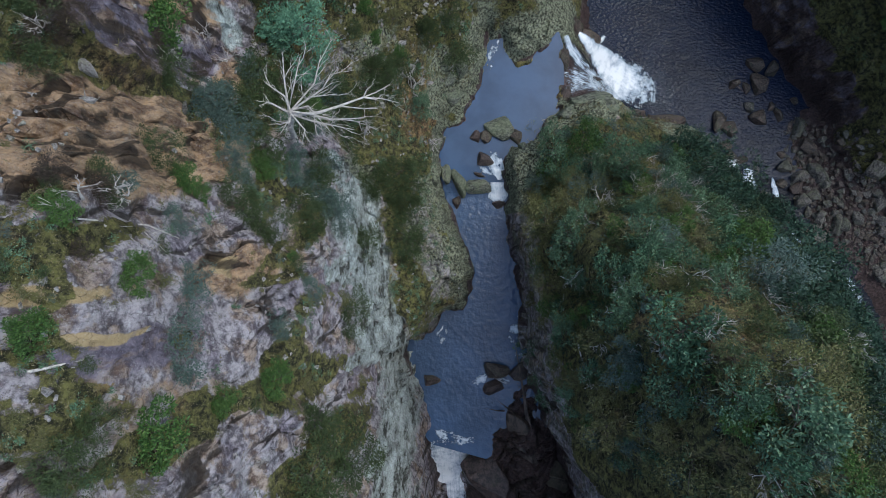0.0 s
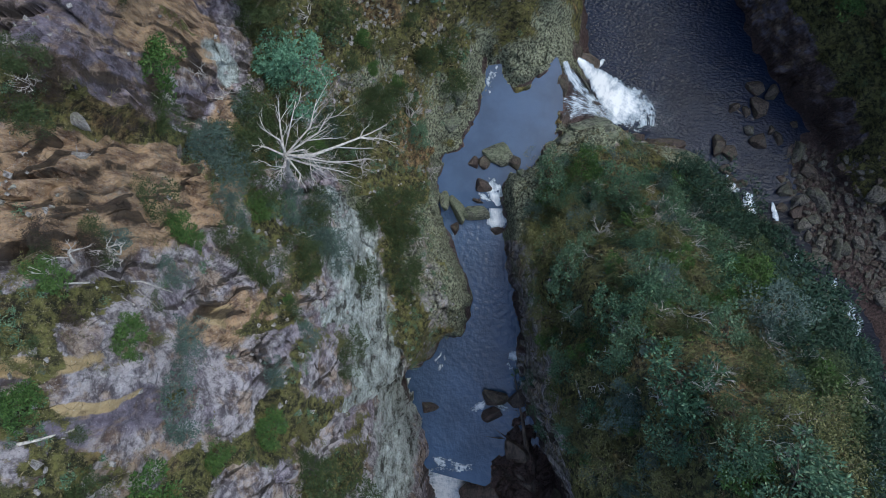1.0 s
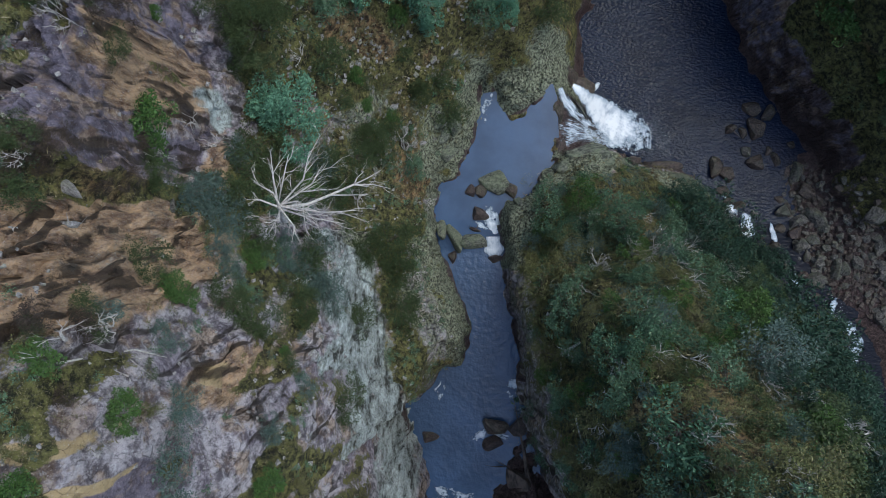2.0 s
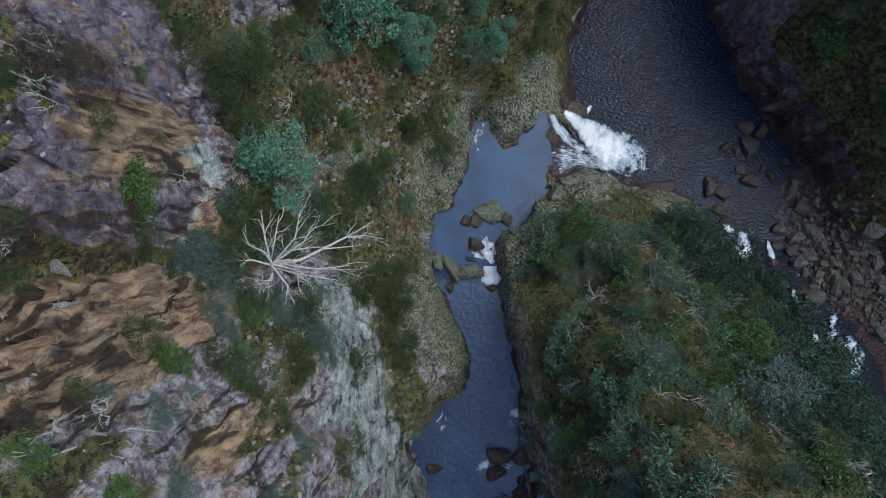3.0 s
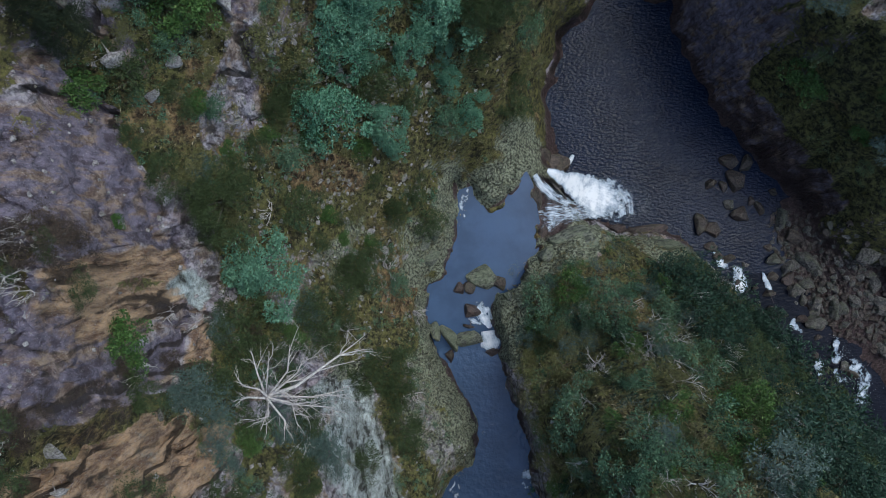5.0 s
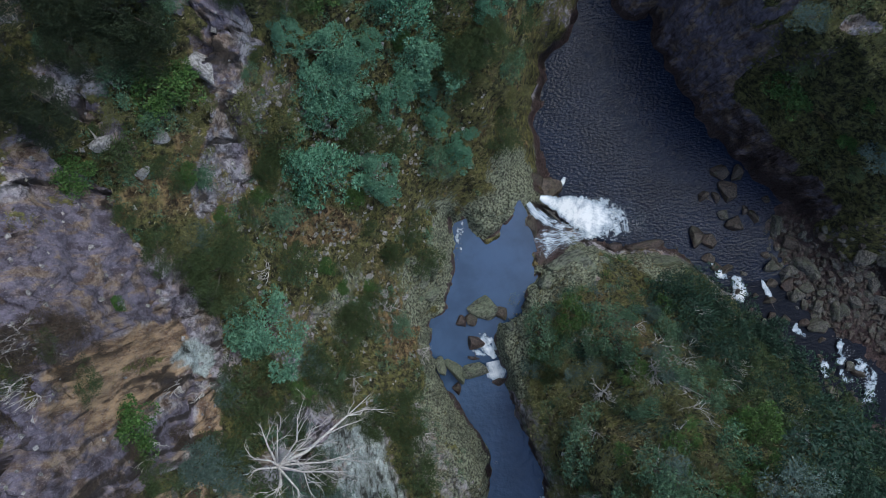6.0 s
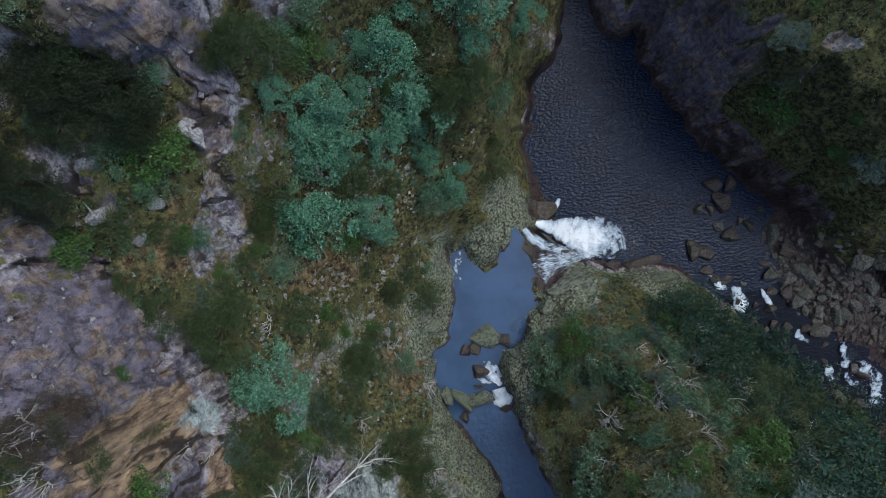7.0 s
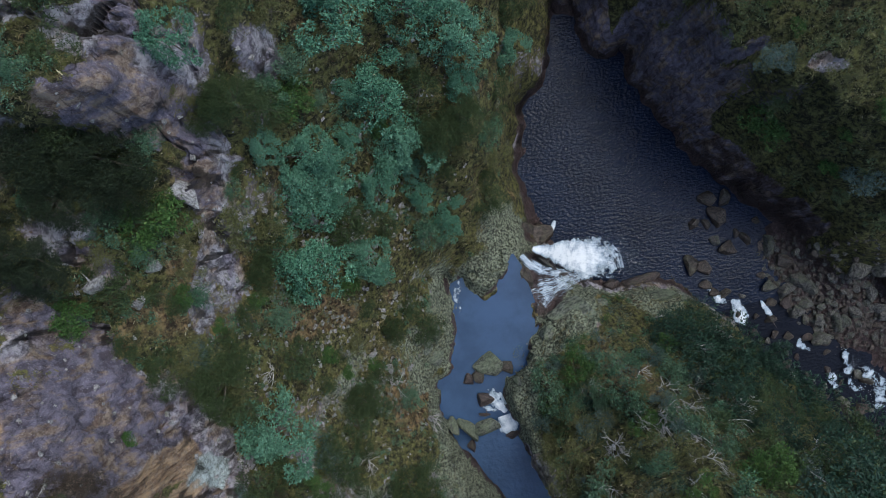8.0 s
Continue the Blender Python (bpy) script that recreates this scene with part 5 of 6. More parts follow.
def stones(name, label, x, y, z, size, material, seed):
    """Loose stones joined in one mesh: squat eight-cornered chunks, none alike."""
    r = np.random.default_rng(seed)
    corner = np.array([(a, b, c) for c in (-1, 1) for b in (-1, 1) for a in (-1, 1)], float)
    faces = np.array([(0, 2, 3, 1), (4, 5, 7, 6), (0, 1, 5, 4), (2, 6, 7, 3), (0, 4, 6, 2), (1, 3, 7, 5)])
    n = len(x)
    s = size * r.uniform(0.5, 1.6, (n, 1, 1)) * r.uniform(0.6, 1.2, (n, 1, 3)) * np.array([1, 1, 0.6])
    v = corner[None] * s * r.uniform(0.55, 1.0, (n, 8, 1))
    a = r.uniform(0, 6.28, n)
    c, q = np.cos(a)[:, None], np.sin(a)[:, None]
    v = np.stack([v[..., 0] * c - v[..., 1] * q, v[..., 0] * q + v[..., 1] * c, v[..., 2]], -1) + np.stack([x, y, z], -1)[:, None]
    me = mesh_from(name, [tuple(p) for p in v.reshape(-1, 3)], [tuple(f) for k in range(n) for f in faces + 8 * k])
    me.materials.append(material)
    return tagged(new(name, me), label, "stones", kind="stuff")


stones("loose_stones", "pale loose stones strewn over ledges and slopes", *scattered(8000, (-16, 8, -12, 34), 12, lambda x, y, z, q: np.where(z > 4, 0.14 + 0.12 * (q["cover"] < 0.4), 0)), 0.10, PALE_STONE, 3)
stones("slope_stones", "pale stones and broken rock lying through the turf", *scattered(9000, (-9, 4, 8, 27), 14, lambda x, y, z, q: np.where((z > 3) & (q["cover"] > 0.2), 0.05 + 0.22 * (soft_noise(x, y, 2.2, 140) > 0.25), 0)), 0.13, PALE_STONE, 7)
stones("bar_cobbles", "grey cobbles filling gaps between boulders", *scattered(5000, (31, 46, -9, 12), 13, lambda x, y, z, q: np.where((z > -7.2) & (z < -3.5), 0.5, 0)), 0.17, RUSTY_BOULDER, 5)

# ---------------------------------------------------------------- plants
def leaf_quads(rng, centres, radii, per, length, width, lift=0.35, flat=0.75):
    """Leaves round clump centres: each a narrow rhomb that points out and up."""
    n = len(centres) * per
    d = rng.normal(size=(n, 3))
    d /= np.linalg.norm(d, axis=1, keepdims=True)
    c = np.repeat(centres, per, 0)
    r = np.repeat(radii, per)[:, None] * rng.uniform(0.35, 1.0, (n, 1)) ** 0.6
    p = c + d * r * np.array([1, 1, flat])
    way = d + rng.normal(size=(n, 3)) * 0.7 + np.array([0, 0, lift])
    way /= np.linalg.norm(way, axis=1, keepdims=True)
    side = np.cross(way, rng.normal(size=(n, 3)) * 0.6 + np.array([0, 0, 1.0]))
    side /= np.maximum(np.linalg.norm(side, axis=1, keepdims=True), 1e-6)
    ln, w = length * rng.uniform(0.6, 1.3, (n, 1)), width * rng.uniform(0.7, 1.3, (n, 1))
    return np.stack([p, p + way * ln * 0.45 + side * w, p + way * ln, p + way * ln * 0.45 - side * w], 1)


def tube(points, radii, sides=5):
    """A tapered limb through points: verts and faces."""
    pts = [Vector(p) for p in points]
    verts, faces = [], []
    for k, (p, r) in enumerate(zip(pts, radii)):
        way = (pts[min(k + 1, len(pts) - 1)] - pts[max(k - 1, 0)]).normalized()
        a = way.orthogonal().normalized()
        b = way.cross(a)
        verts += [tuple(p + (a * math.cos(2 * math.pi * i / sides) + b * math.sin(2 * math.pi * i / sides)) * r) for i in range(sides)]
    for k in range(len(pts) - 1):
        for i in range(sides):
            j = (i + 1) % sides
            faces.append((k * sides + i, k * sides + j, (k + 1) * sides + j, (k + 1) * sides + i))
    faces.append(tuple(range(len(verts) - sides, len(verts))))
    return verts, faces


def joined(name, pieces, smooth=True):
    verts, faces = [], []
    for v, f in pieces:
        base = len(verts)
        verts += v
        faces += [tuple(i + base for i in q) for q in f]
    return mesh_from(name, verts, faces, smooth)


def plant(name, seed, radius, height, clumps, clump_size, per, leaf, material, label, category, group, dome=0.75, trunk=0.09, bark=None, jag=0.16):
    """A bush or tree: an Empty at its base with stems and a crown of leaf clumps of uneven outline."""
    rng = np.random.default_rng(seed)
    root = tagged(new(name), label, category, group)
    a = rng.uniform(0, 6.283, clumps)
    q = np.sqrt(rng.uniform(0, 1, clumps))
    wob = 1 + 0.22 * np.sin(2 * a + seed) + 0.16 * np.sin(3 * a + 2.1 * seed) + 0.1 * np.sin(5 * a)
    x, y = radius * q * wob * np.cos(a), radius * q * wob * np.sin(a)
    z = height * (1 - dome * q**2 * rng.uniform(0.6, 1.1, clumps)) - rng.uniform(0, jag, clumps) * height
    centres = np.stack([x, y, np.maximum(z, 0.12 * height)], 1)
    sizes = clump_size * rng.uniform(0.6, 1.25, clumps)
    crown = quads("crown", leaf_quads(rng, centres, sizes, per, *leaf), material, "", "")
    stems = []
    base = Vector((0, 0, -0.35))
    fork = Vector((rng.normal() * 0.08 * radius, rng.normal() * 0.08 * radius, 0.35 * height))
    stems.append(tube([base, base.lerp(fork, 0.5) + Vector((0.05, -0.04, 0)) * radius, fork], [trunk * 1.25, trunk, trunk * 0.85], 6 if category == "tree" else 4))
    for k in range(0, clumps, max(1, clumps // 9)):
        tip = Vector(centres[k])
        mid = fork.lerp(tip, 0.5) + Vector((0, 0, -0.06 * height))
        limb = tube([fork, mid, tip], [trunk * 0.6, trunk * 0.38, trunk * 0.12], 5 if category == "tree" else 3)
        if category == "tree":
            part("limb", joined("limb", [limb]), bark or BARK, root)
        else:
            stems.append(limb)
    part("trunk", joined("trunk", stems), bark or BARK, root)
    ob = new("crown", crown)
    ob.parent = root
    return root


def planted(kinds, places, size, seed, sink=0.1, squash=(0.85, 1.15), stand=None):
    """Sets one of the kinds (builders, run once each) at each place (x, y, radius)."""
    rng = np.random.default_rng(seed)
    made = {}
    xs, ys = np.array([p[0] for p in places]), np.array([p[1] for p in places])
    zs = surface(xs, ys)[0]
    for k, ((x, y, r), z) in enumerate(zip(places, zs)):
        kind = k % len(kinds)
        s = r / size
        m = Matrix.LocRotScale((x, y, float(z) - sink), Euler((rng.normal() * 0.06, rng.normal() * 0.06, rng.uniform(0, 6.28))), (s * rng.uniform(0.92, 1.08), s * rng.uniform(0.92, 1.08), s * rng.uniform(*squash)))
        if kind not in made:
            made[kind] = kinds[kind]()
            made[kind].matrix_basis = m
        else:
            copy_thing(made[kind], m)
    return made


WATTLES = [(-3.2, 29.3, 0.9), (3.8, 30.8, 1.8), (-1.2, 28.4, 1.3), (1.1, 29.0, 1.4), (-2.2, 27.0, 1.2), (-2.1, 25.7, 1.7), (-0.8, 25.3, 1.2), (3.8, 27.7, 1.5), (1.9, 26.0, 1.5), (3.9, 24.6, 1.6), (-3.8, 22.1, 1.6), (-0.7, 21.6, 1.7), (-0.6, 20.2, 1.0), (-8.7, 13.0, 1.6)] + [(2.2, 31.1, 1.0), (4.0, 26.3, 1.1), (-0.5, 27.2, 1.1), (9.4, 33.1, 2.1), (9.0, 30.3, 1.9), (13.6, 33.3, 1.1), (-4.0, 33.6, 1.4), (6.5, 23.6, 0.8), (5.2, 22.4, 0.9), (7.0, 34.6, 1.8), (11.8, 36.6, 1.9), (3.0, 35.0, 1.6)]
planted([lambda s=s: plant("wattle_tree", s, 1.7, 3.6, 84, 0.30, 84, (0.15, 0.030, 0.4), WATTLE_LEAF, "blue-green feathery wattle tree on the slope", "tree", "wattles on the north slope", dome=0.6, trunk=0.1, jag=0.3) for s in (11, 12, 13)], WATTLES, 1.5, 5)
DARKS = [(-10.0, 17.3, 2.4), (6.6, 27.6, 2.1), (8.6, 28.4, 1.7), (-3.1, 31.1, 2.2), (-4.6, 12.4, 1.3), (-1.2, 16.0, 1.2), (14.6, 36.4, 1.8), (-6.6, 22.6, 1.2)]
# she-oaks whose leaf colour holds the gully's shade
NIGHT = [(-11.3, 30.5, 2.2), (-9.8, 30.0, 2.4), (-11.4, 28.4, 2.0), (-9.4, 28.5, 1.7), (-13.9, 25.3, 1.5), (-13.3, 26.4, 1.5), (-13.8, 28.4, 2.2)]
planted([lambda s=s: plant("shaded_she_oak", s, 2.1, 3.6, 110, 0.46, 170, (0.13, 0.018, 0.9), SHADED_NEEDLE, "needle-leaved tree in the gully head, shade put into its leaf colour", "tree", "blackish domed trees", dome=0.62, trunk=0.12) for s in (23, 24)], NIGHT, 2.3, 16)
planted([lambda s=s: plant("she_oak", s, 2.1, 3.6, 110, 0.46, 170, (0.13, 0.018, 0.9), DARK_LEAF, "dark olive needle-leaved tree with a smooth dome", "tree", "dark domed trees", dome=0.62, trunk=0.12) for s in (21, 22)], DARKS, 2.3, 6)
DARK_BUSH = [(-12.1, 4.2, 1.15), (-9.3, 2.0, 1.25), (-12.5, 8.3, 1.0), (-12.0, 2.4, 0.75), (-8.7, 1.1, 0.9), (-13.0, 13.3, 0.8), (-7.1, 9.8, 1.3), (-10.2, 8.8, 1.3), (-5.2, 4.5, 1.3), (-11.0, 7.6, 1.2), (-4.9, -3.6, 1.0), (-4.5, -11.5, 1.6), (-6.1, -10.9, 1.5), (-5.9, -8.5, 1.0), (-11.3, -7.1, 1.1), (-11.0, -6.6, 0.9)] + [(-4.9, 0.2, 0.9), (-9.3, 8.5, 0.9), (-7.5, 7.8, 0.7), (-13.4, 15.3, 0.5), (-14.6, 14.6, 0.8), (-14.9, 7.0, 0.9), (-14.8, 9.0, 0.7), (-0.7, 24.2, 1.4), (-3.4, 5.2, 1.4), (-2.5, 0.4, 1.3), (-5.5, 9.3, 0.9), (-3.7, 12.0, 1.1), (-6.9, 1.1, 0.9), (-2.6, 3.4, 1.2), (-8.6, 8.6, 1.0), (-12.2, 19.2, 1.0)] + [(-13.0, 21.0, 0.7), (-5.5, 24.0, 1.3), (-2.5, 31.2, 1.2), (-11.0, 15.9, 1.2), (-7.4, 4.6, 1.0), (-8.2, 6.9, 0.9), (-12.6, 2.0, 0.5), (-6.4, 6.8, 0.9)]
planted([lambda s=s: plant("dark_shrub", s, 1.0, 1.15, 38, 0.32, 110, (0.10, 0.016, 0.7), DARK_LEAF, "dense dark green shrub rooted in rock", "shrub", "dark shrubs", trunk=0.04) for s in (31, 32, 33)], DARK_BUSH, 1.0, 7)
GREENS = [(-13.1, 10.4, 1.25), (-9.5, 4.4, 0.8), (-11.3, 3.1, 0.8), (-11.0, 2.5, 0.5), (-10.7, -1.2, 1.05), (-12.1, -2.7, 1.0), (-9.7, -6.8, 0.9), (-7.4, -6.1, 1.1), (-8.6, -6.3, 0.9), (-12.3, 1.2, 0.5), (-7.5, -0.6, 0.45), (-13.4, 16.5, 0.5), (-9.4, 26.8, 1.25), (-9.8, 22.6, 0.85), (-5.2, 16.2, 0.8)] + [(-8.1, 8.6, 0.65), (-5.5, 21.0, 1.0), (-2.5, 20.3, 1.0), (-1.0, 31.3, 1.0), (2.8, 29.3, 0.9), (-7.3, 21.2, 0.85), (-14.2, 23.2, 0.8), (-9.4, 20.4, 0.7), (-4.7, 14.6, 0.7), (30.5, 21.9, 1.2), (34.1, 17.0, 1.2), (-3.3, 14.3, 0.8), (19.4, 0.0, 1.2)]
planted([lambda s=s: plant("green_shrub", s, 1.0, 1.1, 36, 0.32, 100, (0.11, 0.030), BRIGHT_LEAF, "bright green leafy shrub on a ledge", "shrub", "bright green shrubs", trunk=0.04) for s in (41, 42, 43)], GREENS, 1.0, 8)
GREYS = [(-11.7, 7.3, 1.35), (-11.0, 6.1, 1.15), (-12.2, 7.6, 0.8), (-9.6, -4.1, 1.0), (-9.8, -1.7, 0.7), (-11.9, 2.4, 0.65), (-11.2, 9.9, 0.75), (-10.9, 1.0, 0.65), (-7.4, -3.6, 0.6), (-6.3, -2.3, 0.6), (18.3, -1.6, 1.4), (-7.3, 3.2, 1.2), (-10.8, 19.1, 0.7), (10.8, 4.4, 1.2), (-6.1, 2.2, 0.9), (15.6, 3.4, 0.9)] + [(21.4, -0.6, 1.0), (13.0, 0.2, 0.9), (10.2, -6.4, 0.8), (29.4, 25.2, 1.0), (35.6, 15.4, 1.1), (-8.2, 4.6, 0.9)]
planted([lambda s=s: plant("grey_shrub", s, 1.0, 1.0, 34, 0.32, 110, (0.095, 0.018), GREY_LEAF, "blue-grey soft-leaved shrub among stones and scrub", "shrub", "grey shrubs", trunk=0.04) for s in (51, 52)], GREYS, 1.0, 9)

BROWNS = [(-13.6, 15.4, 0.9), (-13.2, 15.4, 0.9), (-13.9, 14.3, 0.9), (-13.7, 16.4, 0.8), (-13.2, 15.6, 0.7), (-14.3, 15.9, 0.8), (-13.2, 14.5, 0.7), (-13.4, 8.6, 0.6), (-14.2, 8.0, 0.6), (-14.5, 8.6, 0.9), (-15.0, 7.5, 0.8), (-14.0, 8.2, 0.7), (-12.9, 8.0, 1.0), (-13.1, 9.7, 0.8), (-12.1, 2.3, 0.6)] + [(-14.1, 16.2, 0.8), (-13.3, 15.4, 0.7), (-13.1, 14.7, 0.55), (-13.8, 15.2, 0.9), (-14.6, 15.6, 0.9), (-14.8, 14.6, 0.8), (-13.5, 9.0, 0.8), (-14.3, 8.6, 0.9), (-12.5, 9.1, 0.8), (-14.6, 12.8, 0.6), (-12.4, 2.6, 0.75), (-11.9, 2.0, 0.7), (-13.3, 7.6, 0.7), (-12.9, 17.0, 0.5), (-11.7, -0.2, 0.55), (-9.9, 9.6, 0.8)]
planted([lambda s=s: plant("brown_shrub", s, 1.0, 0.9, 30, 0.32, 90, (0.12, 0.014, 0.6), BROWN_LEAF, "dull brown wiry shrub among dry twigs on the crags", "shrub", "brown shrubs", trunk=0.04) for s in (56, 57)], BROWNS, 1.0, 17)


def strewn(count, box, seed, gap, want, sizes):
    """Seeded places for single shrubs, at least gap apart: (x, y, radius)."""
    r = np.random.default_rng(seed)
    x, y, z = scattered(count * 12, box, seed, want)
    out = []
    for a, b in zip(x, y):
        size = r.uniform(*sizes)
        if all((a - c) ** 2 + (b - d) ** 2 > (gap * (size + e)) ** 2 for c, d, e in out):
            out.append((float(a), float(b), float(size)))
        if len(out) == count:
            break
    return out


on_ridge = lambda x, y, z, q: (q["cover"] > 0.35) & (z > -1) & (y < 9.5 - 0.12 * (x - 8)) & ~((x > 12) & (y > 8))
RIDGE = strewn(118, (7.2, 19.5, -12, 10), 120, 0.46, on_ridge, (0.75, 1.6))
planted([lambda s=s, m=m, g=g, l=l, w=w: plant("ridge_shrub", s, 1.15, 1.15, 32, 0.34, 64, l, m, w, "shrub", g, trunk=0.05, jag=0.3) for s, m, g, l, w in (
    (121, HEATH_LEAF, "heath shrubs on the ridge", (0.14, 0.030), "dark green heath shrub on the eastern ridge"),
    (122, DARK_LEAF, "dark shrubs on the ridge", (0.14, 0.024), "dusky dark green shrub on the eastern ridge"),
    (123, GREY_LEAF, "grey shrubs on the ridge", (0.13, 0.024), "grey-green shrub on the eastern ridge"),
    (124, HEATH_LEAF, "heath shrubs on the ridge", (0.14, 0.030), "dark green heath shrub on the eastern ridge"),
    (125, OLIVE_LEAF, "olive shrubs on the ridge", (0.12, 0.022), "olive-yellow shrub on the eastern ridge"),
    (126, OLIVE_LEAF, "olive shrubs on the ridge", (0.12, 0.022), "olive-yellow shrub on the eastern ridge"),
    (127, BRIGHT_LEAF, "green shrubs on the ridge", (0.14, 0.03), "mid-green leafy shrub on the eastern ridge"))], RIDGE, 1.2, 11, squash=(0.95, 1.5))
FLANK = strewn(112, (18.8, 33, -13, 8), 125, 0.40, on_ridge, (0.9, 1.9))
planted([lambda s=s, m=m, w=w: plant("flank_shrub", s, 1.15, 1.3, 32, 0.34, 64, (0.15, 0.027), m, w, "shrub", "shrubs of the ridge's far flank", trunk=0.05, jag=0.3) for s, m, w in ((128, SHADED_HEATH_LEAF, "deep green heath shrub on the flank above the rapids, darkened for shade"), (138, DARK_LEAF, "dense blackish shrub on the flank above the rapids"), (129, SHADED_HEATH_LEAF, "green shrub on the flank above the rapids, shade put into its leaf colour"), (139, DARK_LEAF, "shadowy dark shrub on the flank above the rapids"))], FLANK, 1.2, 18)
WALL = strewn(38, (6.7, 9.2, -12, 6.5), 165, 0.5, lambda x, y, z, q: (z > 1.5) * 1.0, (0.45, 0.9))
planted([lambda s=s, m=m, w=w: plant("wall_shrub", s, 0.8, 0.9, 22, 0.28, 36, (0.15, 0.03), m, w, "shrub", "shrubs of the channel wall", trunk=0.03) for s, m, w in ((166, OLIVE_LEAF, "brownish olive shrub hanging on the channel wall"), (167, HEATH_LEAF, "green shrub hanging on the channel wall"), (168, OLIVE_LEAF, "dry olive shrub on the wall's brink"))], WALL, 0.8, 19)
BANK = strewn(46, (26, 45, 9, 40), 130, 0.6, lambda x, y, z, q: (q["cover"] > 0.35) & (z > 1.5), (0.7, 1.5))
planted([lambda s=s, m=m, w=w: plant("bank_shrub", s, 1.15, 1.4, 26, 0.38, 70, (0.16, 0.030), m, w, "shrub", "shrubs of the far bank", trunk=0.05) for s, m, w in ((131, LIT_BANK_LEAF, "mid-green shrub on the far steep bank, leaf colour lightened for skylight"), (132, BRIGHT_LEAF, "leafy green shrub on the far steep bank"), (133, OLIVE_LEAF, "brownish olive shrub on the far steep bank"))], BANK, 1.2, 12)
SLOPE = strewn(100, (-15, 12.5, 10, 38), 140, 0.62, lambda x, y, z, q: (q["cover"] > 0.4) * (x > -12.5) * (z > 3.5) * (0.2 + 0.8 * (y > 22)) * (np.hypot((x + 4.2) / 2.0, (y - 18.6) / 1.4) > 1) * np.all([np.hypot(x - a, y - b) > r + 0.5 for a, b, r in WATTLES], axis=0), (0.5, 1.35))
planted([lambda s=s, m=m, w=w: plant("slope_shrub", s, 1.0, 1.2, 30, 0.33, 80, (0.12, 0.020, 0.6), m, w, "shrub", "shrubs of the north slope", trunk=0.04) for s, m, w in ((141, HEATH_LEAF, "dark green shrub on the north slope"), (142, DARK_LEAF, "dusky olive soft-leaved shrub on the north slope"), (145, OLIVE_LEAF, "olive shrub on the north slope"), (143, DARK_LEAF, "dark dense shrub on the north slope"))], SLOPE, 1.0, 13)
LEDGE = strewn(60, (-15, -4.5, -11, 9), 150, 0.8, lambda x, y, z, q: (q["cover"] > 0.1) & (z > 12), (0.22, 0.6))
planted([lambda s=s, m=m, w=w: plant("ledge_shrub", s, 0.6, 0.6, 20, 0.21, 70, (0.075, 0.014), m, w, "shrub", "shrubs of the western ledges", trunk=0.025) for s, m, w in ((151, HEATH_LEAF, "small green shrub rooted on a rock ledge"), (152, OLIVE_LEAF, "small olive shrub rooted on a rock ledge"), (153, DARK_LEAF, "small dark shrub rooted on a rock ledge"), (154, GREY_LEAF, "small grey shrub rooted on a rock ledge"))], LEDGE, 0.6, 14)


BELT = strewn(20, (-11.2, -5.4, 2.0, 11.5), 160, 0.62, lambda x, y, z, q: (z > 10) & (q["cover"] > -0.1), (0.55, 1.1))
planted([lambda s=s, m=m, w=w: plant("belt_shrub", s, 0.8, 0.9, 26, 0.27, 90, (0.095, 0.017), m, w, "shrub", "shrubs of the western belt", trunk=0.03) for s, m, w in ((161, GREY_LEAF, "grey-green shrub between rock faces"), (162, DARK_LEAF, "dark olive shrub between rock faces"), (163, HEATH_LEAF, "deep green shrub between rock faces"))], BELT, 0.8, 15)


def twig_bush(seed, name="bare_bush", label="bare grey bush of forking dry twigs"):
    rng = np.random.default_rng(seed)
    root = tagged(new(name), label, "dead shrub", "bare bushes")
    limbs = []

    def fork(p, way, length, r, depth):
        bend = Vector(rng.normal(size=3)) * 0.18
        mid = p + way * length * 0.5 + bend * length * 0.3
        end = p + (way + bend).normalized() * length
        limbs.append(tube([p, mid, end], [r, r * 0.8, r * 0.55], 4 if depth > 1 else 3))
        if depth:
            for _ in range(rng.integers(2, 4)):
                fork(end, (way + Vector(rng.normal(size=3)) * 0.5 + Vector((0, 0, 0.05))).normalized(), length * rng.uniform(0.55, 0.8), r * 0.55, depth - 1)

    for _ in range(6):
        a = rng.uniform(0, 6.28)
        fork(Vector((0, 0, -0.1)), Vector((math.cos(a), math.sin(a), rng.uniform(0.4, 1.1))).normalized(), rng.uniform(0.35, 0.55), 0.05, 3)
    part("branchwork", joined("branchwork", limbs), TWIG, root)
    return root


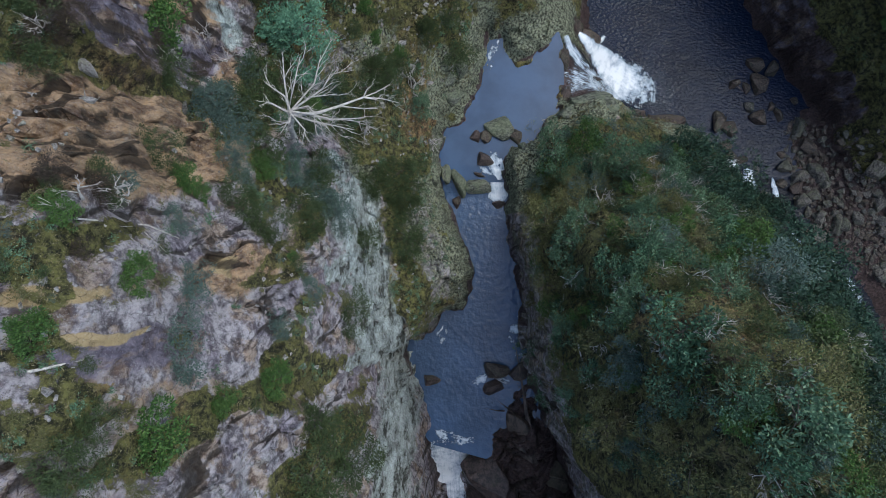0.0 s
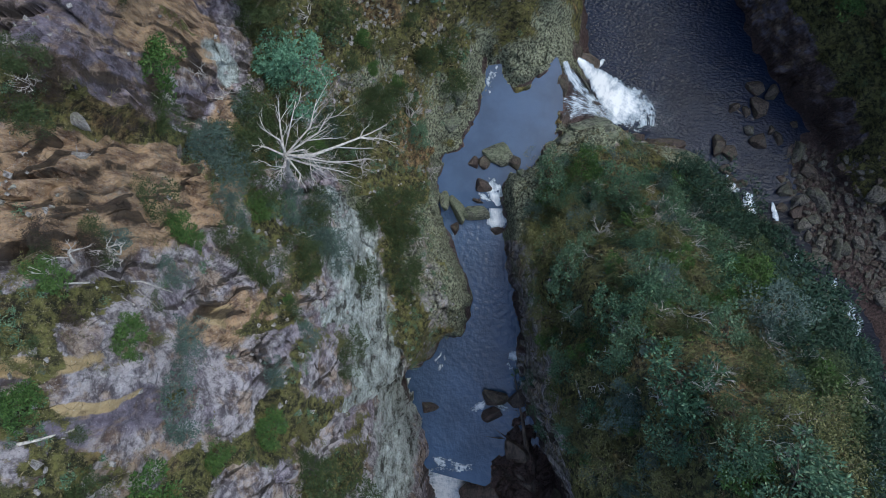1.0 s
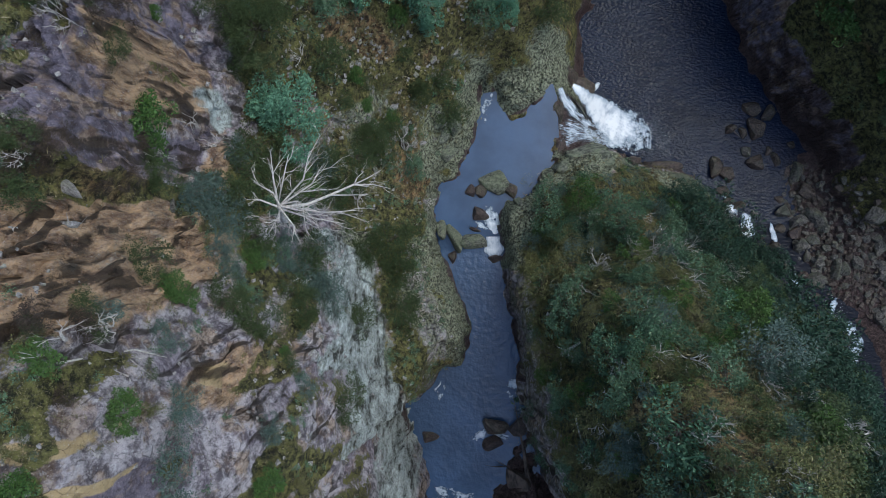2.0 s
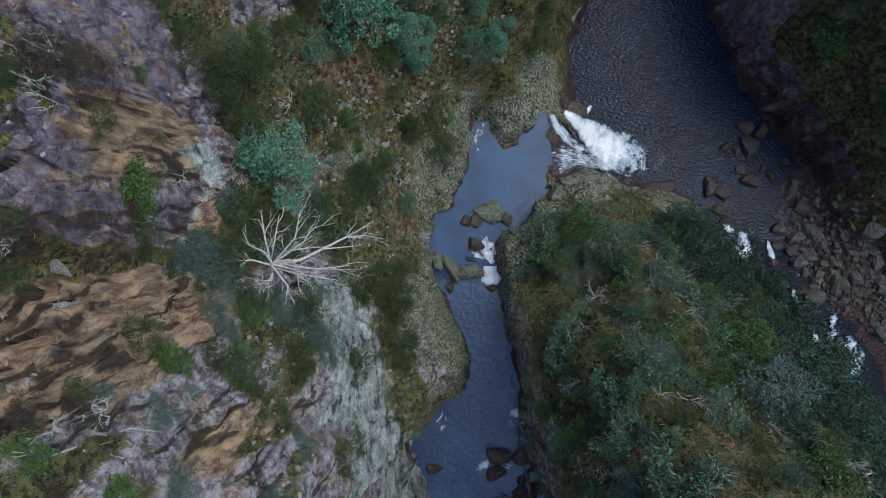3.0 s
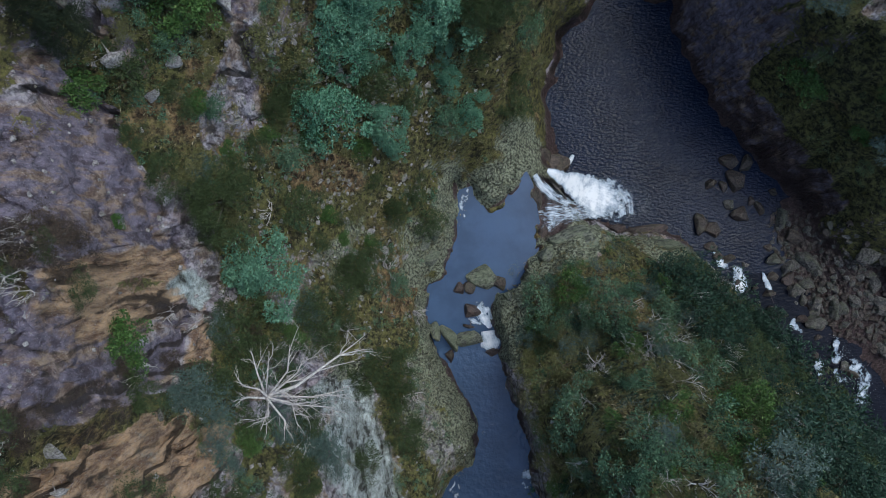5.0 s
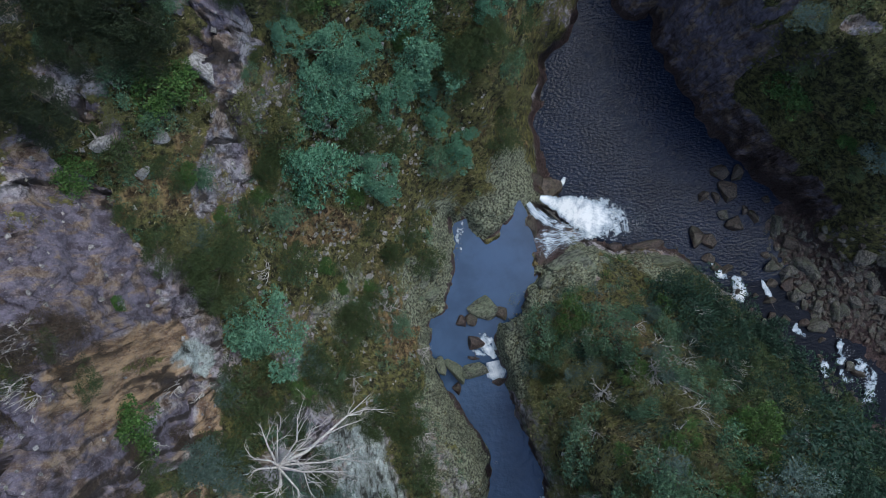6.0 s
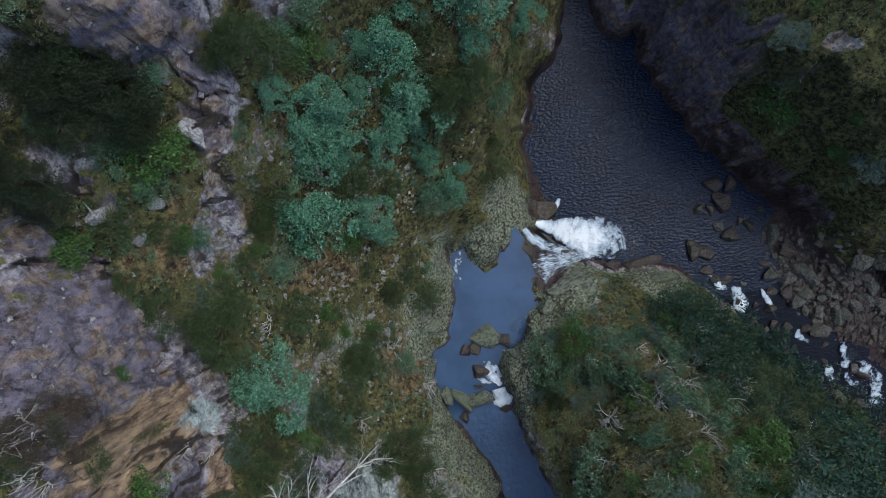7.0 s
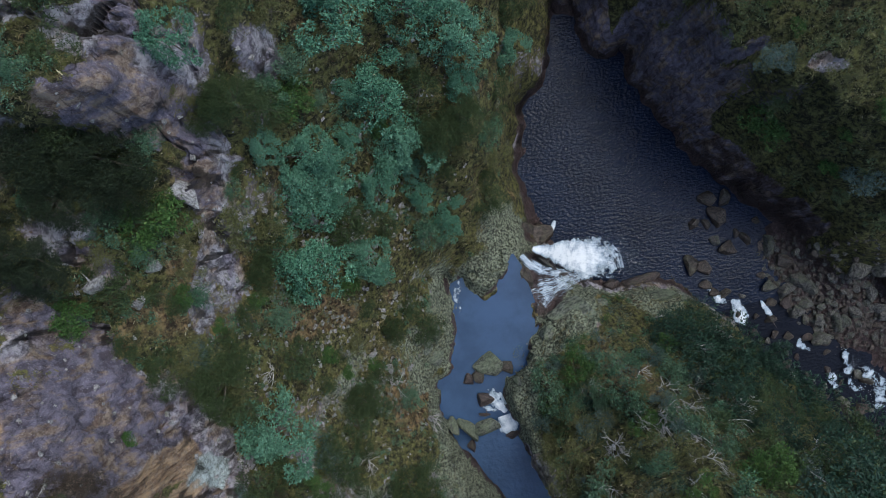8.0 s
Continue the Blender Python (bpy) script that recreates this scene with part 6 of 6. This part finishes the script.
TWIGS = [(12.4, -4.3, 0.7), (14.4, -5.8, 0.6), (16.0, -6.7, 0.7), (14.6, -10.2, 0.9), (11.4, -5.0, 0.7), (14.8, 3.9, 0.9), (18.3, -1.8, 0.9), (10.6, -5.3, 0.6), (12.4, -5.0, 0.4), (19.0, -3.5, 0.7), (14.3, -3.7, 0.5), (11.4, 3.2, 1.0), (14.9, 4.5, 0.9), (20.9, 2.8, 0.9), (17.8, -2.8, 0.9), (14.5, 1.7, 0.7), (9.6, 1.8, 0.8), (16.7, 1.7, 0.5), (30.6, -6.5, 1.0), (10.6, -2.1, 0.7), (13.8, 4.4, 1.0), (17.0, 4.0, 0.9), (19.6, 2.4, 1.0), (11.4, 2.9, 0.9)] + [(-14.3, 15.4, 0.9), (-13.6, 15.8, 0.8), (-12.9, 9.3, 0.6), (-14.5, 8.2, 0.5), (-12.0, 1.6, 0.8), (-7.2, 3.1, 0.9), (13.0, -3.7, 0.8), (15.5, -5.1, 0.9), (16.9, -6.8, 0.7), (11.5, 3.3, 1.1), (15.9, 4.7, 1.0), (20.9, 2.6, 0.9), (15.9, 2.4, 0.9), (16.5, 5.4, 1.1), (16.3, 3.3, 1.0), (-2.4, 11.9, 1.1), (-8.1, 16.7, 0.8), (23.9, -1.1, 1.1), (14.5, -9.3, 0.9)] + [(-1.8, 2.8, 1.0), (-12.9, 9.0, 0.8), (-12.1, 10.8, 0.7), (18.1, -2.7, 0.9), (-5.6, 8.1, 1.0), (-11.7, 1.9, 0.8), (-10.9, -0.1, 0.6), (-12.6, 11.6, 0.7), (-14.0, 14.4, 0.9), (-13.6, 13.6, 0.8), (12.2, -1.2, 0.7), (-1.0, 8.4, 0.9), (-11.7, 33.2, 0.9)] + strewn(20, (8.5, 24, -10, 8), 170, 1.1, on_ridge, (0.6, 1.15))
planted([lambda s=s: twig_bush(s) for s in (61, 62, 63)], TWIGS, 0.8, 10, sink=0.0, squash=(1.5, 2.0))


# ---------------------------------------------------------------- the dead tree
def dead_tree():
    rng = np.random.default_rng(71)
    root = tagged(new("dead_tree"), "bleached leafless tree leaning out from the cliff edge", "dead tree")
    base = Vector((-8.3, 6.2, float(surface(-8.3, 6.2)[0][0]) - 0.3))
    fork = Vector((-7.45, 6.85, 23.4))
    part("trunk", joined("trunk", [tube([base, base.lerp(fork, 0.4) + Vector((-0.15, 0.1, 0)), base.lerp(fork, 0.75) + Vector((0.1, 0, 0)), fork], [0.2, 0.17, 0.14, 0.12], 8)]), DEADWOOD, root)

    def spray(p, way, length, r, depth, out):
        mid = p + way * length * 0.5 + Vector(rng.normal(size=3)) * length * 0.07
        end = p + way * length + Vector(rng.normal(size=3)) * length * 0.08
        out.append(tube([p, mid, end], [r, r * 0.75, r * 0.4], 5))
        if depth:
            for f in (0.45, 0.7, 1.0):
                q = p.lerp(mid, f * 2) if f <= 0.5 else mid.lerp(end, (f - 0.5) * 2)
                spray(q, (way + Vector(rng.normal(size=3)) * 0.42 + Vector((0, 0, 0.1))).normalized(), length * rng.uniform(0.4, 0.6), r * 0.45, depth - 1, out)

    for tip in [(-7.5, 9.3, 24.5), (-6.5, 9.2, 25.0), (-5.0, 8.7, 24.5), (-5.6, 9.4, 24.5), (-4.9, 7.6, 24.0), (-3.6, 6.6, 23.0), (-4.1, 5.9, 23.5), (-5.1, 5.6, 24.0), (-5.8, 5.4, 24.5), (-6.5, 5.1, 24.5), (-7.6, 5.5, 24.5), (-8.4, 7.1, 24.5), (-8.2, 7.9, 25.0), (-7.9, 6.1, 25.0)]:
        t = Vector(tip)
        start = fork + Vector(rng.normal(size=3)) * 0.06
        mid = start.lerp(t, 0.45) + Vector(rng.normal(size=3)) * 0.3
        limb, twigs = [tube([start, mid, t], [0.065, 0.042, 0.014], 6)], []
        for f in (0.25, 0.4, 0.55, 0.7, 0.85):
            q = start.lerp(mid, f / 0.45) if f < 0.45 else mid.lerp(t, (f - 0.45) / 0.55)
            spray(q, ((t - start).normalized() + Vector(rng.normal(size=3)) * 0.45).normalized(), (t - start).length * rng.uniform(0.22, 0.42), 0.022, 2, twigs)
        bough = part("limb", joined("limb", limb), DEADWOOD, root)
        part("branchwork", joined("branchwork", twigs), DEADWOOD, bough)
    reach = [Vector(p) for p in ((-7.5, 6.8, 22.8), (-6.2, 7.0, 22.3), (-5.2, 7.5, 21.6), (-4.0, 8.1, 21.0))]
    long_limb, long_twigs = [tube(reach, [0.1, 0.085, 0.07, 0.05], 7)], []
    for tip in ((-2.6, 8.9, 20.6), (-2.1, 7.9, 20.5), (-3.3, 7.6, 20.5), (-3.4, 8.8, 21.2), (-3.0, 8.3, 20.8)):
        t = Vector(tip)
        start = reach[3] if t.y > 7.8 else reach[2]
        mid = start.lerp(t, 0.5) + Vector(rng.normal(size=3)) * 0.1
        long_limb.append(tube([start, mid, t], [0.045, 0.03, 0.012], 5))
        for f in (0.5, 0.8):
            spray(start.lerp(t, f), ((t - start).normalized() + Vector(rng.normal(size=3)) * 0.5).normalized(), 0.7, 0.012, 2, long_twigs)
    bough = part("limb", joined("limb", long_limb), DEADWOOD, root, "long bleached limb reaching over the shelf")
    part("branchwork", joined("branchwork", long_twigs), DEADWOOD, bough)
    return root


dead_tree()


def fallen(name, points, r, label, seed, forks=2):
    rng = np.random.default_rng(seed)
    pts = [Vector(p) for p in points]
    pieces = [tube(pts, [r * (1 - 0.5 * k / (len(pts) - 1)) for k in range(len(pts))], 7)]
    for k in range(forks):
        p = pts[0].lerp(pts[-1], rng.uniform(0.3, 0.9))
        pieces.append(tube([p, p + ((pts[-1] - pts[0]).normalized() + Vector(rng.normal(size=3)) * 0.6) * 0.5], [r * 0.45, r * 0.15], 5))
    me = joined(name, pieces)
    me.materials.append(DEADWOOD)
    return tagged(new(name, me), label, "dead wood", "fallen wood")


def on_ground(*plan, up=0.12):
    z = surface(np.array([p[0] for p in plan]), np.array([p[1] for p in plan]))[0]
    return [(p[0], p[1], float(h) + up) for p, h in zip(plan, z)]


fallen("fallen_log", on_ground((-12.4, -4.05), (-11.7, -3.9), (-11.0, -3.75)), 0.06, "bleached fallen log lying on the western crest", 1, 3)
fallen("fallen_log", on_ground((8.15, -4.3), (8.3, -3.1), up=0.25), 0.11, "pale broken log lodged on the eastern wall", 2, 2)
fallen("fallen_log", on_ground((8.35, -2.6), (8.95, -1.3), up=0.3), 0.15, "thick pale log leaning in the scrub", 3, 2)
fallen("fallen_log", on_ground((8.6, -5.9), (8.75, -6.9), up=0.25), 0.07, "short pale stick on the eastern wall", 4, 1)
fallen("fallen_branch", on_ground((-13.6, 15.3), (-13.2, 14.7)), 0.05, "white branch lying on the cliff top", 5, 1)
fallen("fallen_branch", on_ground((-12.0, 0.9), (-11.2, 0.8), (-10.4, 0.3)), 0.04, "grey dry branch across a ledge", 6, 4)
fallen("fallen_branch", on_ground((25.6, -6.2), (26.4, -4.6), up=0.4), 0.05, "pale bent branch in the scrub", 7, 1)

# ---------------------------------------------------------------- low cover, past counting
STRAW_LINE = [(8.9, 2.4), (11.5, 1.6), (13.8, 0.5), (15.6, -0.4), (16.8, -2.0), (18.5, -3.6)]
def scrub(name, label, box, count, seed, want, material, size, per, leaf, clumps=3):
    rng = np.random.default_rng(seed)
    x, y, z = scattered(count, box, seed, want)
    n = len(x)
    s = size * rng.uniform(0.55, 1.35, n)
    a = rng.uniform(0, 6.28, (n, clumps))
    c = np.stack([x[:, None] + np.cos(a) * s[:, None] * 0.6, y[:, None] + np.sin(a) * s[:, None] * 0.6, z[:, None] + s[:, None] * rng.uniform(0.3, 1.1, (n, clumps))], -1).reshape(-1, 3)
    return quads(name, leaf_quads(rng, c, np.repeat(s, clumps) * 0.62, per, *leaf), material, label, "scrub")


def tufts(name, label, box, count, seed, want, material, height=0.3, blades=6, wide=0.014):
    rng = np.random.default_rng(seed)
    x, y, z = scattered(count, box, seed, want)
    n = len(x) * blades
    p = np.repeat(np.stack([x, y, z], -1), blades, 0) + rng.normal(size=(n, 3)) * np.array([0.07, 0.07, 0.01])
    way = rng.normal(size=(n, 3)) * np.array([0.75, 0.75, 0.2]) + np.array([0, 0, 0.75])
    way /= np.linalg.norm(way, axis=1, keepdims=True)
    ln = height * rng.uniform(0.5, 1.4, (n, 1))
    side = np.cross(way, rng.normal(size=(n, 3)))
    side /= np.maximum(np.linalg.norm(side, axis=1, keepdims=True), 1e-6)
    w = wide * rng.uniform(0.7, 1.6, (n, 1))
    bent = p + way * ln * 0.6
    tip = p + way * ln + np.array([0, 0, -0.25]) * ln
    return quads(name, np.stack([p - side * w, p + side * w, bent + side * w, tip], 1), material, label, "grass")


EAST, WEST, NORTH, FAR_EAST = (6.3, 33, -13, 12), (-17, 3, -14, 14), (-17, 15, 8, 40), (24, 46, 8, 42)
patchy = lambda x, y, size, seed, lo, hi: np.clip((fractal(x, y, size, 3, seed) - lo) / (hi - lo), 0, 1)
scrub("heath_scrub", "dense dark green heath scrub over the eastern ridge", EAST, 1450, 81, lambda x, y, z, q: (q["cover"] > 0.35) * (0.15 + 0.75 * patchy(x, y, 2.2, 90, -0.5, 0.4)) * np.clip((24 - x) / 4, 0.02, 1), HEATH_LEAF, 0.40, 44, (0.11, 0.022))
# thickens beyond x 19, where its dark leaves stand in for shade
scrub("dark_scrub", "dark scrub of patches and far flank, shade put into its leaf colour", EAST, 2700, 82, lambda x, y, z, q: (q["cover"] > 0.3) * np.maximum(0.6 * patchy(x, y, 3.0, 91, -0.1, 0.5), np.clip((x - 19) / 4, 0, 0.9)), SHADED_HEATH_LEAF, 0.55, 36, (0.12, 0.022))
scrub("olive_scrub", "olive-brown low scrub in dry patches", EAST, 2800, 83, lambda x, y, z, q: (q["cover"] > 0.3) * patchy(x, y, 2.4, 92, 0.0, 0.5) * np.clip((24 - x) / 5, 0.1, 1), OLIVE_LEAF, 0.36, 34, (0.10, 0.018))
scrub("silver_scrub", "grey-green low bushes among darker scrub", EAST, 1100, 84, lambda x, y, z, q: (q["cover"] > 0.35) * patchy(x, y, 1.8, 93, 0.1, 0.6) * np.clip((23 - x) / 4, 0.05, 1), GREY_LEAF, 0.40, 28, (0.13, 0.024))
scrub("bright_scrub", "fresh green low bushes on the ridge", EAST, 1300, 85, lambda x, y, z, q: (q["cover"] > 0.35) * patchy(x, y, 2.0, 94, 0.15, 0.6) * np.clip((23 - x) / 4, 0.1, 1), BRIGHT_LEAF, 0.42, 28, (0.14, 0.032))
scrub("slope_scrub", "low green scrub over the north slope", NORTH, 2100, 86, lambda x, y, z, q: (z > 1.5) * (q["cover"] > 0.5) * patchy(x, y, 2.6, 95, -0.1, 0.6), HEATH_LEAF, 0.34, 24, (0.13, 0.026))
scrub("slope_olive_scrub", "olive and yellowish low scrub on the slope", NORTH, 2300, 87, lambda x, y, z, q: (z > 1.5) * (q["cover"] > 0.45) * patchy(x, y, 2.2, 96, 0.0, 0.6), OLIVE_LEAF, 0.26, 22, (0.11, 0.02))
scrub("ledge_scrub", "small olive and green tufts of scrub on rock ledges", WEST, 2700, 88, lambda x, y, z, q: (z > 2.5) * (q["cover"] > 0.25) * patchy(x, y, 1.6, 97, -0.1, 0.5), HEATH_LEAF, 0.22, 24, (0.09, 0.017))
scrub("ledge_olive_scrub", "yellow-olive scrub on rock ledges", WEST, 3000, 89, lambda x, y, z, q: (z > 2.5) * (q["cover"] > 0.2) * patchy(x, y, 1.5, 98, 0.0, 0.5), OLIVE_LEAF, 0.20, 22, (0.085, 0.015))
scrub("bank_scrub", "olive-green scrub over the far eastern bank, leaf colour lightened for skylight", FAR_EAST, 2000, 90, lambda x, y, z, q: (z > 0.8) * (q["cover"] > 0.35) * patchy(x, y, 2.4, 99, -0.4, 0.5), LIT_BANK_LEAF, 0.40, 22, (0.15, 0.03))
scrub("bank_dark_scrub", "brownish scrub over the far eastern bank", FAR_EAST, 2200, 91, lambda x, y, z, q: (z > 0.8) * (q["cover"] > 0.35) * patchy(x, y, 2.4, 100, 0.0, 0.5), OLIVE_LEAF, 0.36, 20, (0.13, 0.025))
tufts("slope_grass", "straw and olive tussock grass on the north slope", NORTH, 14000, 101, lambda x, y, z, q: (z > 1) * (q["cover"] > 0.3) * 0.75, STRAW, 0.30, 6)
tufts("clearing_grass", "pale dry grass in clearings of the north slope", NORTH, 30000, 110, lambda x, y, z, q: (z > 2) * (q["cover"] > 0.3) * 0.5 * np.clip(blob(x, y, -5.0, 19.0, 2.6, 1.3, -20) + blob(x, y, -8.6, 21.6, 2.6, 1.2, -20) + 0.8 * blob(x, y, -3.0, 15.4, 2.0, 1.8) + 0.6 * blob(x, y, -7.5, 24.5, 2.0, 1.4), 0, 1), STRAW, 0.28, 6, 0.02)
tufts("slope_litter", "rust-brown dry fronds and litter on the slope", NORTH, 7000, 102, lambda x, y, z, q: (z > 1) * (q["cover"] > 0.3) * (0.15 + 0.6 * patchy(x, y, 3, 103, 0.1, 0.6)), RUST, 0.22, 6)
tufts("ledge_grass", "dry pale grass on ledges and the western shelf", WEST, 12000, 104, lambda x, y, z, q: (z > 2) * (q["cover"] > 0.1) * 0.6, STRAW, 0.17, 6, 0.009)
tufts("ridge_grass", "dry grass and dead twigs through the ridge scrub", EAST, 13000, 105, lambda x, y, z, q: (q["cover"] > 0.2) * 0.5 * np.clip((24 - x) / 6, 0.1, 1), STRAW, 0.34, 6, 0.013)
tufts("ridge_litter", "rusty dead fronds through the ridge scrub", EAST, 5000, 106, lambda x, y, z, q: (q["cover"] > 0.2) * 0.45 * patchy(x, y, 2, 107, -0.2, 0.5), RUST, 0.3, 6, 0.014)
tufts("bank_grass", "dull grass over the far eastern bank", FAR_EAST, 7000, 108, lambda x, y, z, q: (z > 0.3) * (q["cover"] > 0.2) * 0.5, STRAW, 0.3, 5, 0.014)
tufts("ridge_straw", "bleached dead grass along a spine of the ridge", EAST, 44000, 109, lambda x, y, z, q: np.clip(1.2 - to_line(x, y, STRAW_LINE) / 0.6, 0, 1) * 0.9 + 0.7 * blob(x, y, 11.5, 7.4, 1.2, 0.6, -20) + 0.05, STRAW, 0.42, 6, 0.022)

# ---------------------------------------------------------------- spray
def spray_flecks(name, label, start, end, spread, count, seed, rise):
    """Drops and shreds of foam thrown out along a line, thinning outwards."""
    rng = np.random.default_rng(seed)
    s = rng.uniform(0, 1, (count, 1)) ** 0.7
    p = np.array(start) * (1 - s) + np.array(end) * s + rng.normal(size=(count, 3)) * np.array([spread, spread, 0.0]) * (0.4 + 0.6 * s)
    p[:, 2] += rng.uniform(0.05, rise, count)
    size = rng.uniform(0.005, 0.034, (count, 1))
    a = rng.uniform(0, 6.28, (count, 1))
    u = np.hstack([np.cos(a), np.sin(a), rng.normal(size=(count, 1)) * 0.3]) * size
    v = np.hstack([-np.sin(a), np.cos(a), rng.normal(size=(count, 1)) * 0.3]) * size * rng.uniform(0.3, 0.9, (count, 1))
    return quads(name, np.stack([p - u, p + v, p + u * 1.2, p - v * 0.8], 1), SPRAY, label, "water spray")


SPRAY = bark_material("white_spray", (0.75, 0.79, 0.83), (0.92, 0.94, 0.95))
spray_flecks("fall_spray", "white spray flung out where the main fall lands", (17.0, 16.2, -5.9), (20.2, 13.8, -5.9), 0.9, 700, 201, 0.5)
spray_flecks("rapid_spray", "white flecks and froth along the rapids", (36.0, 0.0, -7.0), (38.8, -7.0, -7.9), 0.7, 350, 202, 0.2)
spray_flecks("south_spray", "white spray round the fall at the channel's end", (0.0, -16.4, -0.6), (0.4, -20.0, -3.6), 0.8, 600, 203, 0.3)
